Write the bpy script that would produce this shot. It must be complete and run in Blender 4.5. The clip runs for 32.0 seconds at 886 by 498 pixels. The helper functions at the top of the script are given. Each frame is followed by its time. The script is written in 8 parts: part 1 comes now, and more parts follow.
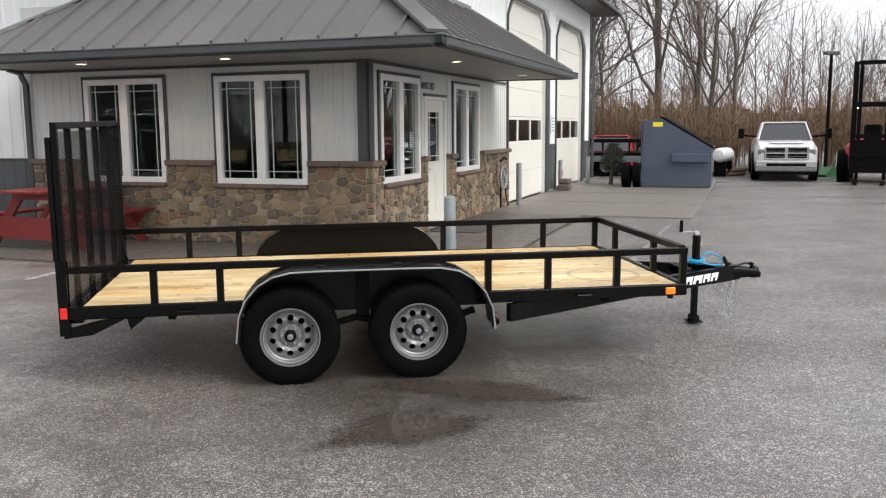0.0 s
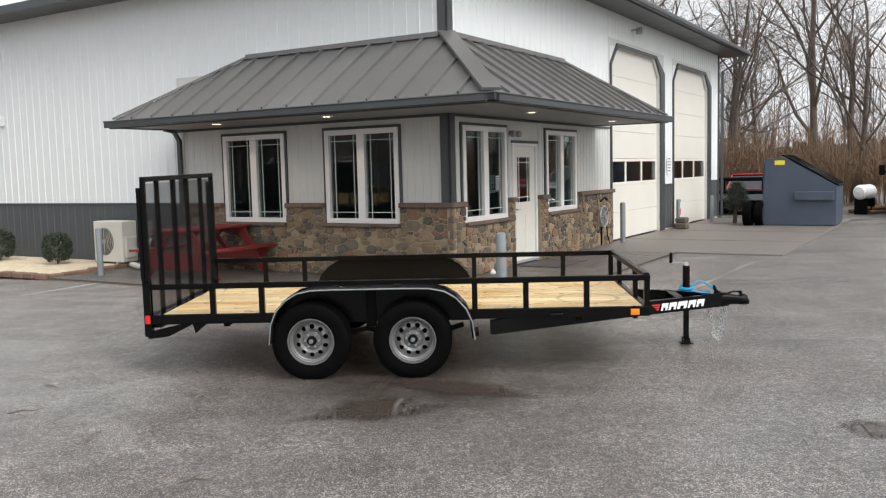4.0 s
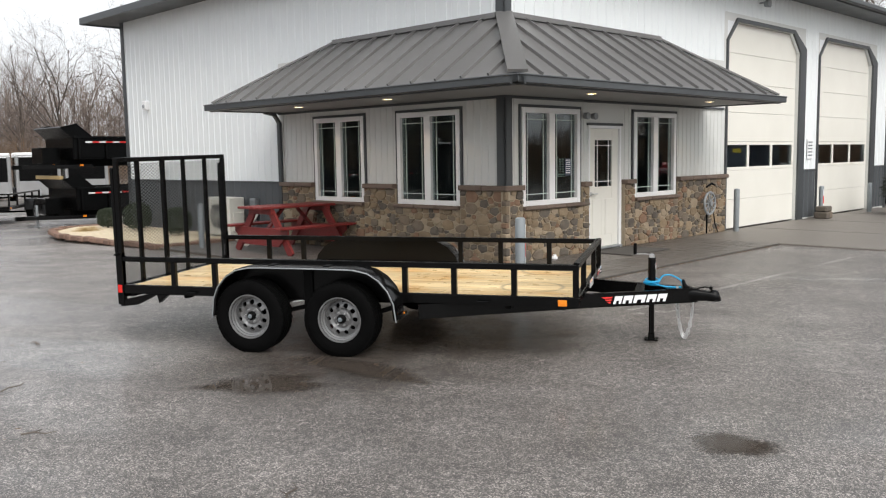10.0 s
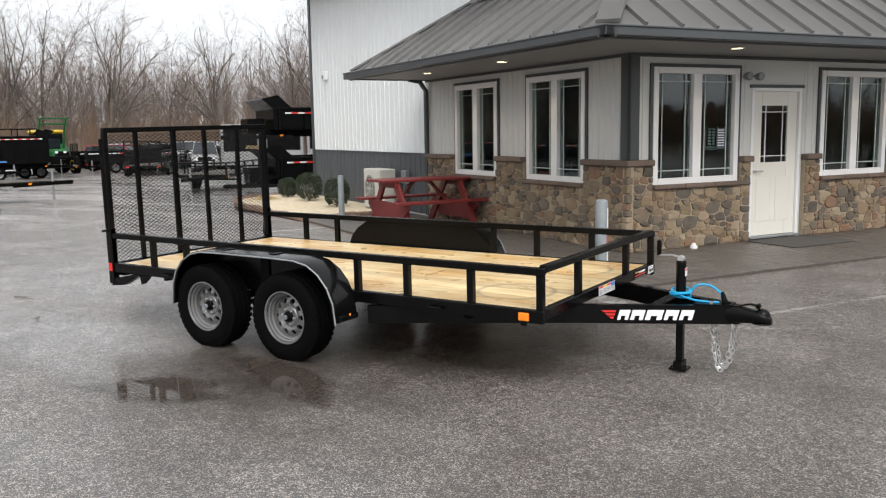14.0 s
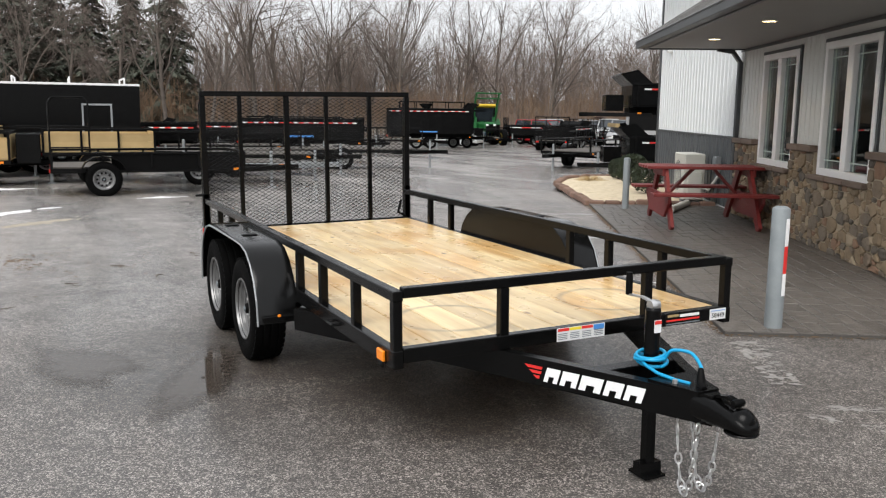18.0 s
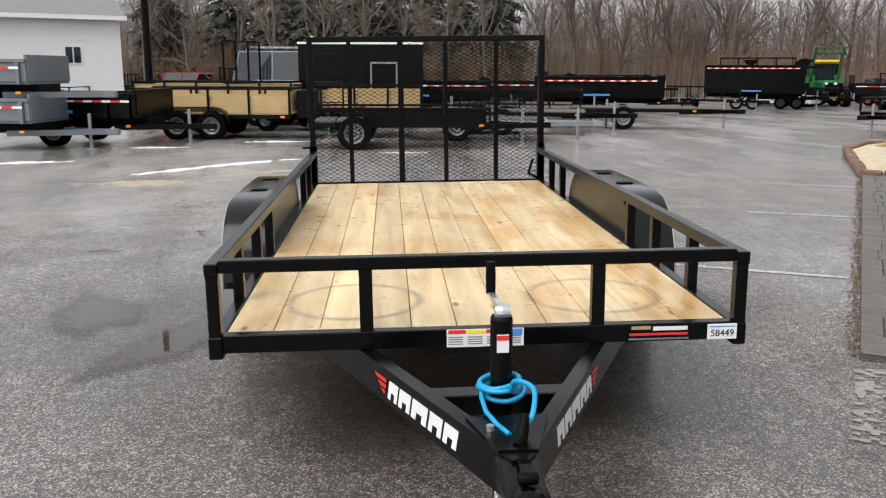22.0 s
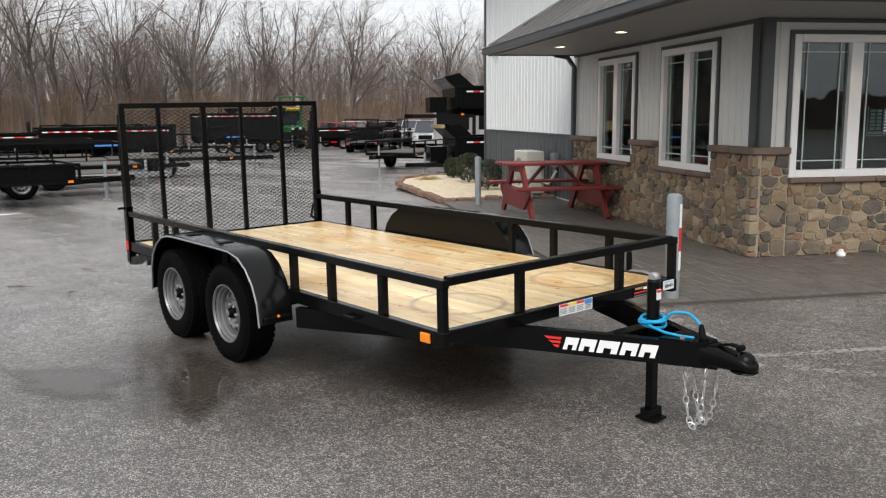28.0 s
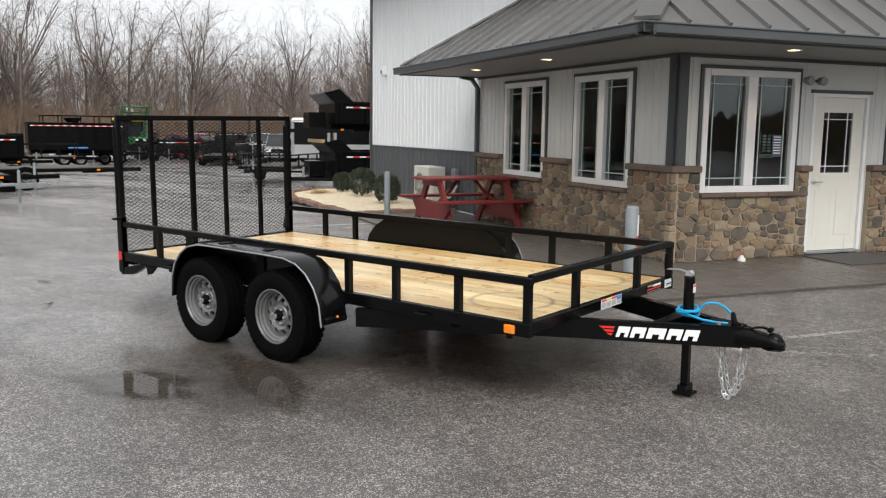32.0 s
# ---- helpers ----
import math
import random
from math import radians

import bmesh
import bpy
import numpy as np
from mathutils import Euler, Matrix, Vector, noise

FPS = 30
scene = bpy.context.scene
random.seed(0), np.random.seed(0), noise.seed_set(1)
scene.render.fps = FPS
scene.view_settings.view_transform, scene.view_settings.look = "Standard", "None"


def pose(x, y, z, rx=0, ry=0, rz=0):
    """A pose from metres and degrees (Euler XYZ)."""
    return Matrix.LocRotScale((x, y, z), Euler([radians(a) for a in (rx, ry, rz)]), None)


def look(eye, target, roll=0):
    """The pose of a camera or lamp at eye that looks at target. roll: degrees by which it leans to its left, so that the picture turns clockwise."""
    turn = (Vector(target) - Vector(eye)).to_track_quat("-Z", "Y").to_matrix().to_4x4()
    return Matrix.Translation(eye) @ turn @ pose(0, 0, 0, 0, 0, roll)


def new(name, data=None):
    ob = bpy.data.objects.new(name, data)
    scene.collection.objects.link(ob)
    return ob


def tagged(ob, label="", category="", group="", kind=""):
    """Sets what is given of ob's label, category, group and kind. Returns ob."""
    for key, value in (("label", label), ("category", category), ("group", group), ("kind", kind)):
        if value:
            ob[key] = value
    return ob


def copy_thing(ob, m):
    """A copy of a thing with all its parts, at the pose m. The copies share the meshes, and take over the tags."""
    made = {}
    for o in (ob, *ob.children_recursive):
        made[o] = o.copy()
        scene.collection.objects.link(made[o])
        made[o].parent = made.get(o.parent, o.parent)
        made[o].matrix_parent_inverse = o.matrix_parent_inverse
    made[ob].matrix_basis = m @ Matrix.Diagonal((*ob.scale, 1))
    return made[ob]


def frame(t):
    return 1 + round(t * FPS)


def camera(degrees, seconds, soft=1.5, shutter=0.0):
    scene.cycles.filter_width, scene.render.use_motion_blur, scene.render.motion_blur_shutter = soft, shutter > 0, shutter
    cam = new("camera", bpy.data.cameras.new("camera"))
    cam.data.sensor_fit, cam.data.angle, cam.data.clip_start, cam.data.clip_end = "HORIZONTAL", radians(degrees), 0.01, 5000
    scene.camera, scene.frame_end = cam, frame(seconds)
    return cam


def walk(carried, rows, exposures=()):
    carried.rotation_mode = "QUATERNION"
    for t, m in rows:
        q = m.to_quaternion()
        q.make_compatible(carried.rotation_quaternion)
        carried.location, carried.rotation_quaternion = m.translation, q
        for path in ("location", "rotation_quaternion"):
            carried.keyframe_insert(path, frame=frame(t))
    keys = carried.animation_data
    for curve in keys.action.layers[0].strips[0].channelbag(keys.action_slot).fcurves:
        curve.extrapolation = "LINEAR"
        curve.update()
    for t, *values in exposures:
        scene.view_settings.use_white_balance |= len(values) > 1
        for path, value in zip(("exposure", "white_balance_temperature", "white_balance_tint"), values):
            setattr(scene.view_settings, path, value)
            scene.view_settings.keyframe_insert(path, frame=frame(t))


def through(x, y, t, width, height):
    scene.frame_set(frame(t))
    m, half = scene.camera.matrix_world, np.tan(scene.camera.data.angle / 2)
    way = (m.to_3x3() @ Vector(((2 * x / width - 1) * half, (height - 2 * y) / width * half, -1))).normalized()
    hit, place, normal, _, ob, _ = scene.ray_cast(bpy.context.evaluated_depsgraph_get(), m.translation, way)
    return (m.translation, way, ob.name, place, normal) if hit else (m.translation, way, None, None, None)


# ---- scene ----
cam = camera(54.6, 32.0, 1.2)
PATH = [
    (0, (1.496, -5.865, 1.702), (1.822, -3.911, 1.421), -0.4),
    (0.5, (1.55, -6.101, 1.714), (1.871, -4.145, 1.449), -1.8),
    (1, (1.749, -6.313, 1.708), (2.0, -4.344, 1.461), -1.7),
    (1.5, (1.927, -6.487, 1.713), (2.152, -4.513, 1.484), -1.0),
    (2, (2.035, -6.725, 1.721), (2.201, -4.742, 1.515), -1.0),
    (2.5, (2.23, -6.833, 1.709), (2.288, -4.842, 1.526), -1.0),
    (3, (2.517, -6.93, 1.719), (2.509, -4.938, 1.548), -0.5),
    (3.5, (2.65, -7.134, 1.731), (2.615, -5.142, 1.559), -1.0),
    (5.5, (3.477, -7.577, 1.744), (3.214, -5.606, 1.526), -1.2),
    (6, (3.707, -7.563, 1.721), (3.337, -5.608, 1.52), -0.8),
    (6.5, (3.998, -7.544, 1.734), (3.49, -5.619, 1.542), -0.4),
    (7, (4.188, -7.64, 1.732), (3.694, -5.712, 1.54), -1.2),
    (7.5, (4.322, -7.7, 1.735), (3.837, -5.771, 1.521), -1.1),
    (8, (4.498, -7.637, 1.734), (3.982, -5.716, 1.522), -0.7),
    (8.5, (4.717, -7.521, 1.739), (4.222, -5.596, 1.519), -0.0),
    (9, (4.816, -7.394, 1.741), (4.373, -5.454, 1.543), 0.2),
    (9.5, (4.915, -7.173, 1.722), (4.48, -5.232, 1.517), -0.1),
    (10, (5.124, -6.985, 1.721), (4.583, -5.071, 1.505), -0.9),
    (10.5, (5.392, -6.808, 1.724), (4.752, -4.927, 1.492), -0.9),
    (11, (5.553, -6.538, 1.696), (4.871, -4.675, 1.438), -0.8),
    (11.5, (5.809, -6.314, 1.69), (5.013, -4.497, 1.433), -1.1),
    (12, (6.104, -6.091, 1.715), (5.188, -4.333, 1.453), -0.5),
    (12.5, (6.266, -5.767, 1.7), (5.354, -4.008, 1.427), -0.6),
    (13, (6.422, -5.44, 1.686), (5.455, -3.711, 1.413), -0.4),
    (13.5, (6.615, -5.084, 1.701), (5.568, -3.403, 1.421), -0.1),
    (14, (6.714, -4.711, 1.674), (5.61, -3.066, 1.401), -1.0),
    (14.5, (6.918, -4.351, 1.663), (5.685, -2.799, 1.4), -1.6),
    (16.5, (7.502, -2.559, 1.619), (5.978, -1.302, 1.307), -0.2),
    (17, (7.637, -2.17, 1.611), (6.008, -1.05, 1.305), 0.2),
    (17.5, (7.729, -1.801, 1.609), (6.011, -0.827, 1.293), 0.9),
    (18, (7.701, -1.434, 1.598), (5.927, -0.566, 1.282), 0.7),
    (18.5, (7.741, -1.056, 1.574), (5.907, -0.328, 1.248), 1.1),
    (19, (7.69, -0.721, 1.557), (5.843, -0.036, 1.211), 1.4),
    (19.5, (7.596, -0.414, 1.56), (5.734, 0.221, 1.199), 1.1),
    (20, (7.55, -0.086, 1.54), (5.653, 0.42, 1.155), 1.1),
    (20.5, (7.428, 0.149, 1.51), (5.524, 0.609, 1.105), 0.9),
    (21, (7.316, 0.347, 1.492), (5.394, 0.706, 1.075), 0.5),
    (21.5, (7.299, 0.578, 1.488), (5.352, 0.78, 1.078), 0.6),
    (22, (7.297, 0.649, 1.491), (5.344, 0.772, 1.082), 0.2),
    (22.5, (7.332, 0.493, 1.487), (5.381, 0.707, 1.104), 0.2),
    (23, (7.37, 0.207, 1.515), (5.438, 0.57, 1.147), -0.0),
    (23.5, (7.478, -0.063, 1.522), (5.569, 0.418, 1.173), 0.2),
    (24, (7.539, -0.343, 1.546), (5.679, 0.309, 1.208), 0.5),
    (24.5, (7.549, -0.698, 1.56), (5.769, 0.151, 1.23), 0.1),
    (26.5, (7.66, -1.896, 1.602), (6.017, -0.793, 1.311), 0.5),
    (27, (7.688, -2.165, 1.626), (6.095, -0.993, 1.327), 0.5),
    (27.5, (7.571, -2.439, 1.624), (6.026, -1.205, 1.322), -0.8),
    (28, (7.53, -2.693, 1.637), (6.012, -1.428, 1.326), -0.5),
    (28.5, (7.556, -2.913, 1.646), (6.094, -1.585, 1.334), 0.1),
    (29, (7.454, -3.137, 1.649), (6.028, -1.763, 1.364), 0.4),
    (29.5, (7.293, -3.336, 1.651), (5.886, -1.94, 1.38), -0.1),
    (30, (7.276, -3.529, 1.65), (5.91, -2.091, 1.387), 0.1),
    (30.5, (7.213, -3.694, 1.667), (5.91, -2.197, 1.414), 0.5),
    (31, (7.023, -3.852, 1.665), (5.747, -2.329, 1.432), 0.1),
    (31.5, (6.922, -3.986, 1.665), (5.654, -2.46, 1.416), 0.3),
    (32, (6.971, -4.123, 1.662), (5.727, -2.581, 1.386), 0.7),
]
walk(cam, [(t, look(eye, target, roll)) for t, eye, target, roll in PATH], ((0.0, 0.77), (1.0, 0.79), (2.0, 0.57), (3.0, 0.66), (6.0, 0.67), (14.0, 0.68), (20.0, 0.59), (24.0, 0.57), (27.0, 0.53), (32.0, 0.57)))

# ---- world and light ----
world = bpy.data.worlds.new("overcast")
scene.world = world
world.use_nodes = True
wn, wl = world.node_tree.nodes, world.node_tree.links
sky = wn.new("ShaderNodeTexSky")
sky.sky_type, sky.sun_disc = "NISHITA", False
sky.sun_elevation, sky.sun_rotation = radians(49), radians(136.7)
sky.dust_density, sky.air_density = 4.0, 1.0
hsv = wn.new("ShaderNodeHueSaturation")
hsv.inputs["Saturation"].default_value = 0.22
cloud = wn.new("ShaderNodeMix")
cloud.data_type = "RGBA"
cloud.inputs[0].default_value = 0.55
cloud.inputs[7].default_value = (9.0, 9.25, 9.6, 1)
wl.new(sky.outputs[0], hsv.inputs["Color"])
wl.new(hsv.outputs[0], cloud.inputs[6])
wl.new(cloud.outputs[2], wn["Background"].inputs["Color"])
wn["Background"].inputs["Strength"].default_value = 0.1
sun = new("sun", bpy.data.lights.new("sun", "SUN"))
sun.data.energy, sun.data.angle, sun.data.color = 1.5, radians(45), (1.0, 0.975, 0.94)
sun.matrix_world = look((0, 0, 0), (-0.8, 0.85, -1.35))


# ---- materials ----
def nodes_of(m):
    return m.node_tree.nodes, m.node_tree.links


def surf(name, dark, light, scale=3.0, rough=0.5, metal=0.0, bump=0.0, bscale=60.0, stretch=(1, 1, 1), vary=0.0, coat=0.0, rvar=0.1, coords="Object", spec=0.5):
    """A surface between two colours: broad stains, fine grain, relief and a change from piece to piece."""
    m = bpy.data.materials.new(name)
    m.use_nodes = True
    n, l = nodes_of(m)
    b = n["Principled BSDF"]
    tc, mp = n.new("ShaderNodeTexCoord"), n.new("ShaderNodeMapping")
    mp.inputs["Scale"].default_value = stretch
    l.new(tc.outputs[coords], mp.inputs["Vector"])
    big, fine = n.new("ShaderNodeTexNoise"), n.new("ShaderNodeTexNoise")
    big.inputs["Scale"].default_value, big.inputs["Detail"].default_value = scale, 5
    fine.inputs["Scale"].default_value, fine.inputs["Detail"].default_value = bscale, 4
    l.new(mp.outputs[0], big.inputs["Vector"])
    l.new(mp.outputs[0], fine.inputs["Vector"])
    mix = n.new("ShaderNodeMath")
    mix.operation = "MULTIPLY_ADD"
    mix.inputs[1].default_value = 0.35
    l.new(fine.outputs["Fac"], mix.inputs[0])
    sub = n.new("ShaderNodeMath")
    sub.operation = "MULTIPLY_ADD"
    sub.inputs[1].default_value, sub.inputs[2].default_value = 1.3, -0.33
    l.new(big.outputs["Fac"], sub.inputs[0])
    l.new(sub.outputs[0], mix.inputs[2])
    ramp = n.new("ShaderNodeMix")
    ramp.data_type = "RGBA"
    ramp.inputs[6].default_value, ramp.inputs[7].default_value = (*dark, 1), (*light, 1)
    l.new(mix.outputs[0], ramp.inputs[0])
    out = ramp.outputs[2]
    if vary:
        oi, hs = n.new("ShaderNodeObjectInfo"), n.new("ShaderNodeHueSaturation")
        mr = n.new("ShaderNodeMapRange")
        mr.inputs["To Min"].default_value, mr.inputs["To Max"].default_value = 1 - vary, 1 + vary
        l.new(oi.outputs["Random"], mr.inputs["Value"])
        l.new(mr.outputs[0], hs.inputs["Value"])
        l.new(out, hs.inputs["Color"])
        out = hs.outputs[0]
    l.new(out, b.inputs["Base Color"])
    rr = n.new("ShaderNodeMapRange")
    rr.inputs["To Min"].default_value, rr.inputs["To Max"].default_value = max(rough - rvar, 0.02), min(rough + rvar, 1)
    l.new(big.outputs["Fac"], rr.inputs["Value"])
    l.new(rr.outputs[0], b.inputs["Roughness"])
    b.inputs["Metallic"].default_value = metal
    b.inputs["Specular IOR Level"].default_value = spec
    b.inputs["Coat Weight"].default_value = coat
    if bump:
        bp = n.new("ShaderNodeBump")
        bp.inputs["Strength"].default_value, bp.inputs["Distance"].default_value = bump, 0.01
        l.new(fine.outputs["Fac"], bp.inputs["Height"])
        l.new(bp.outputs[0], b.inputs["Normal"])
    return m


def grey(v, tint=(1, 1, 1)):
    return tuple(v * t for t in tint)


M = {}
M["black"] = surf("black_painted_steel", grey(0.0012), grey(0.003), 4, 0.24, 0, 0.03, 200, spec=0.16, rvar=0.07)
M["blackdull"] = surf("dull_black_steel", grey(0.0015), grey(0.004), 4, 0.5, 0, 0.08, 150, spec=0.08)
M["rubber"] = surf("tyre_rubber", grey(0.0015), grey(0.004), 12, 0.72, 0, 0.15, 120, spec=0.05)
M["gloss"] = surf("wet_black_paint", grey(0.002), grey(0.006), 7, 0.13, 0, 0.05, 90, spec=0.28, rvar=0.08)
M["rim"] = surf("silver_wheel_paint", grey(0.17), grey(0.26), 9, 0.33, 0.55, 0.04, 150)
M["zinc"] = surf("zinc_plate", grey(0.5), grey(0.72), 20, 0.35, 0.9, 0.05, 200)
M["chrome"] = surf("bright_chrome", grey(0.5), grey(0.62), 3, 0.16, 0.9, 0, 50)
M["galv"] = surf("galvanised_steel", grey(0.24, (0.95, 1, 1.03)), grey(0.4, (0.95, 1, 1.03)), 5, 0.5, 0.4, 0.05, 80)
M["greysteel"] = surf("grey_painted_steel", (0.12, 0.14, 0.155), (0.19, 0.215, 0.23), 2, 0.4, 0.1, 0.03, 90)
M["cyan"] = surf("blue_cable_sheath", (0.0, 0.25, 0.5), (0.01, 0.36, 0.62), 10, 0.4)
M["red_lens"] = surf("red_lens", (0.55, 0.01, 0.01), (0.7, 0.03, 0.02), 30, 0.2)
M["amber"] = surf("amber_lens", (0.8, 0.2, 0.01), (0.95, 0.3, 0.02), 30, 0.2)
M["white"] = surf("white_paint", grey(0.72), grey(0.8), 1.2, 0.45, 0, 0.02, 60)
M["cream"] = surf("cream_white_door_paint", (0.72, 0.7, 0.63), (0.8, 0.78, 0.71), 1.2, 0.4, 0, 0.02, 60)
M["vinyl"] = surf("white_vinyl", grey(0.78), grey(0.86), 2, 0.35)
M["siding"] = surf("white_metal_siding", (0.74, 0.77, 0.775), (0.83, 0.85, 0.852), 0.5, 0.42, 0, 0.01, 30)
# the same white siding, darkened in its colour for the canopy's shade
M["porch_siding"] = surf("shaded_porch_siding", (0.56, 0.565, 0.545), (0.66, 0.665, 0.64), 0.8, 0.5, 0, 0.02, 40)
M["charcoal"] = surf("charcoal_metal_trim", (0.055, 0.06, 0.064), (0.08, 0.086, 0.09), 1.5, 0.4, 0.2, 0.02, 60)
M["wainscot"] = surf("dark_grey_metal_siding", (0.075, 0.082, 0.088), (0.105, 0.112, 0.118), 0.8, 0.45, 0.2, 0.02, 40)
M["roof"] = surf("grey_standing_seam_metal", (0.15, 0.147, 0.144), (0.205, 0.2, 0.196), 0.9, 0.34, 0.25, 0.02, 30, vary=0.05)
M["soffit"] = surf("grey_soffit", (0.22, 0.22, 0.212), (0.29, 0.29, 0.28), 1.5, 0.6)
M["cap"] = surf("brown_stone_cap", (0.1, 0.07, 0.055), (0.19, 0.14, 0.11), 3, 0.8, 0, 0.3, 50, vary=0.12)
M["mortar"] = surf("grey_mortar", (0.27, 0.22, 0.155), (0.42, 0.35, 0.255), 6, 0.9, 0, 0.4, 120)
M["concrete"] = surf("stamped_brown_concrete", (0.085, 0.074, 0.064), (0.23, 0.205, 0.18), 2.6, 0.5, 0, 0.7, 18, stretch=(0.6, 3.0, 1), rvar=0.2)
M["muntin"] = surf("pale_green_grey_bars", (0.46, 0.56, 0.52), (0.56, 0.66, 0.61), 4, 0.5)
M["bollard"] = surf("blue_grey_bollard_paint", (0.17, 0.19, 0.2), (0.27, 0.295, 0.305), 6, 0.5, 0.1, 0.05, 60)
M["joint"] = surf("dark_joint", (0.045, 0.041, 0.037), (0.085, 0.078, 0.07), 3, 0.85)
M["redpaint"] = surf("red_stained_wood", (0.12, 0.013, 0.012), (0.22, 0.024, 0.021), 3, 0.5, 0, 0.15, 40, stretch=(1, 8, 8), vary=0.12)
M["beige"] = surf("beige_paint", (0.55, 0.54, 0.48), (0.65, 0.63, 0.57), 2, 0.45)
M["bark"] = surf("grey_bark", (0.075, 0.064, 0.056), (0.18, 0.152, 0.13), 4, 0.9, 0, 0.5, 25, vary=0.25, spec=0.1)
M["twig"] = surf("brown_twigs", (0.155, 0.124, 0.108), (0.25, 0.203, 0.178), 0.3, 0.9, vary=0.2, spec=0.05)
M["brush"] = surf("dry_brown_brush", (0.12, 0.08, 0.053), (0.23, 0.16, 0.108), 0.4, 0.9, vary=0.2, spec=0.05)
M["needle"] = surf("evergreen_needles", (0.075, 0.082, 0.066), (0.11, 0.118, 0.094), 0.6, 0.9, vary=0.3, spec=0.05)
M["boxwood"] = surf("boxwood_leaves", (0.012, 0.022, 0.008), (0.035, 0.05, 0.02), 9, 0.6, vary=0.2)
M["snow"] = surf("old_snow", grey(0.62), grey(0.8), 4, 0.6, 0, 0.4, 20)
M["line"] = surf("worn_line_paint", grey(0.38), grey(0.6), 14, 0.7, 0, 0.2, 90)
M["faintline"] = surf("nearly_worn_off_paint", (0.16, 0.15, 0.14), (0.42, 0.4, 0.375), 40, 0.75, 0, 0.1, 120)
M["greenpaint"] = surf("green_machine_paint", (0.006, 0.075, 0.016), (0.01, 0.13, 0.028), 2, 0.35)
M["yellowpaint"] = surf("yellow_paint", (0.6, 0.4, 0.02), (0.75, 0.5, 0.03), 2, 0.4)
M["carred"] = surf("red_car_paint", (0.3, 0.01, 0.015), (0.42, 0.015, 0.02), 1, 0.25, coat=0.5)
M["carwhite"] = surf("white_car_paint", grey(0.55), grey(0.7), 1, 0.25, coat=0.5)
M["carblue"] = surf("blue_car_paint", (0.03, 0.09, 0.14), (0.05, 0.13, 0.19), 1, 0.25, coat=0.5)
M["carsilver"] = surf("silver_car_paint", grey(0.3), grey(0.42), 1, 0.25, 0.4, coat=0.5)
M["skip"] = surf("blue_grey_dumpster_paint", (0.05, 0.068, 0.1), (0.085, 0.105, 0.145), 1.5, 0.5, 0.1, 0.1, 30)
M["signyellow"] = surf("yellow_label", (0.8, 0.65, 0.03), (0.85, 0.7, 0.05), 5, 0.5)
M["bluelabel"] = surf("blue_label", (0.05, 0.2, 0.55), (0.08, 0.28, 0.65), 9, 0.4)
M["redlabel"] = surf("red_label", (0.6, 0.02, 0.02), (0.75, 0.04, 0.03), 9, 0.4)
M["dirt"] = surf("brown_dirt", (0.09, 0.07, 0.05), (0.2, 0.17, 0.13), 4, 0.9, 0, 0.6, 30)
M["oldboard"] = surf("weathered_board", (0.04, 0.034, 0.029), (0.11, 0.095, 0.08), 3, 0.7, 0, 0.1, 60, vary=0.15)
M["pallet"] = surf("raw_timber", (0.36, 0.25, 0.11), (0.5, 0.36, 0.17), 3, 0.7, 0, 0.1, 60, vary=0.15)


def glass(name, tint, rough=0.0, through=1.0):
    m = bpy.data.materials.new(name)
    m.use_nodes = True
    b = m.node_tree.nodes["Principled BSDF"]
    b.inputs["Base Color"].default_value = (*tint, 1)
    b.inputs["Transmission Weight"].default_value = through
    b.inputs["Roughness"].default_value = rough
    b.inputs["IOR"].default_value = 1.5 if through else 1.75
    return m


M["glass"] = glass("window_glass", (0.55, 0.66, 0.66))
M["glass"].node_tree.nodes["Principled BSDF"].inputs["IOR"].default_value = 1.56
M["carglass"] = glass("dark_car_glass", (0.02, 0.025, 0.03), 0.03, 0.0)


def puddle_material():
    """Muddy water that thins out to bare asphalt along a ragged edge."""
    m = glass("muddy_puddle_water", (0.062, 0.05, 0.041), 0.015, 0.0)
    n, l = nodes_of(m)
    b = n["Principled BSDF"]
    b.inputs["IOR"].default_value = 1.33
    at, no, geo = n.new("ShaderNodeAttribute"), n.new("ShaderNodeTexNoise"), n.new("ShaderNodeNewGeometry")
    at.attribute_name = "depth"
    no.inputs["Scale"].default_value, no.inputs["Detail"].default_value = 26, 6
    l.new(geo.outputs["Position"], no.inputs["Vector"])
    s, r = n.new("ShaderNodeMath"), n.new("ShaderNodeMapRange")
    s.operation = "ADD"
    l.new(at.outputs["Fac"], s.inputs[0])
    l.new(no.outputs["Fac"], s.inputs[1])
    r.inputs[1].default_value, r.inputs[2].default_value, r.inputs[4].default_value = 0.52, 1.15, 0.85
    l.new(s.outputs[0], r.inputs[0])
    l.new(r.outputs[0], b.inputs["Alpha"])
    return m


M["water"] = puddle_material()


def lamp_glow():
    m = bpy.data.materials.new("warm_downlight")
    m.use_nodes = True
    b = m.node_tree.nodes["Principled BSDF"]
    b.inputs["Emission Color"].default_value, b.inputs["Emission Strength"].default_value = (1, 0.72, 0.35, 1), 9.0
    return m


M["glow"] = lamp_glow()


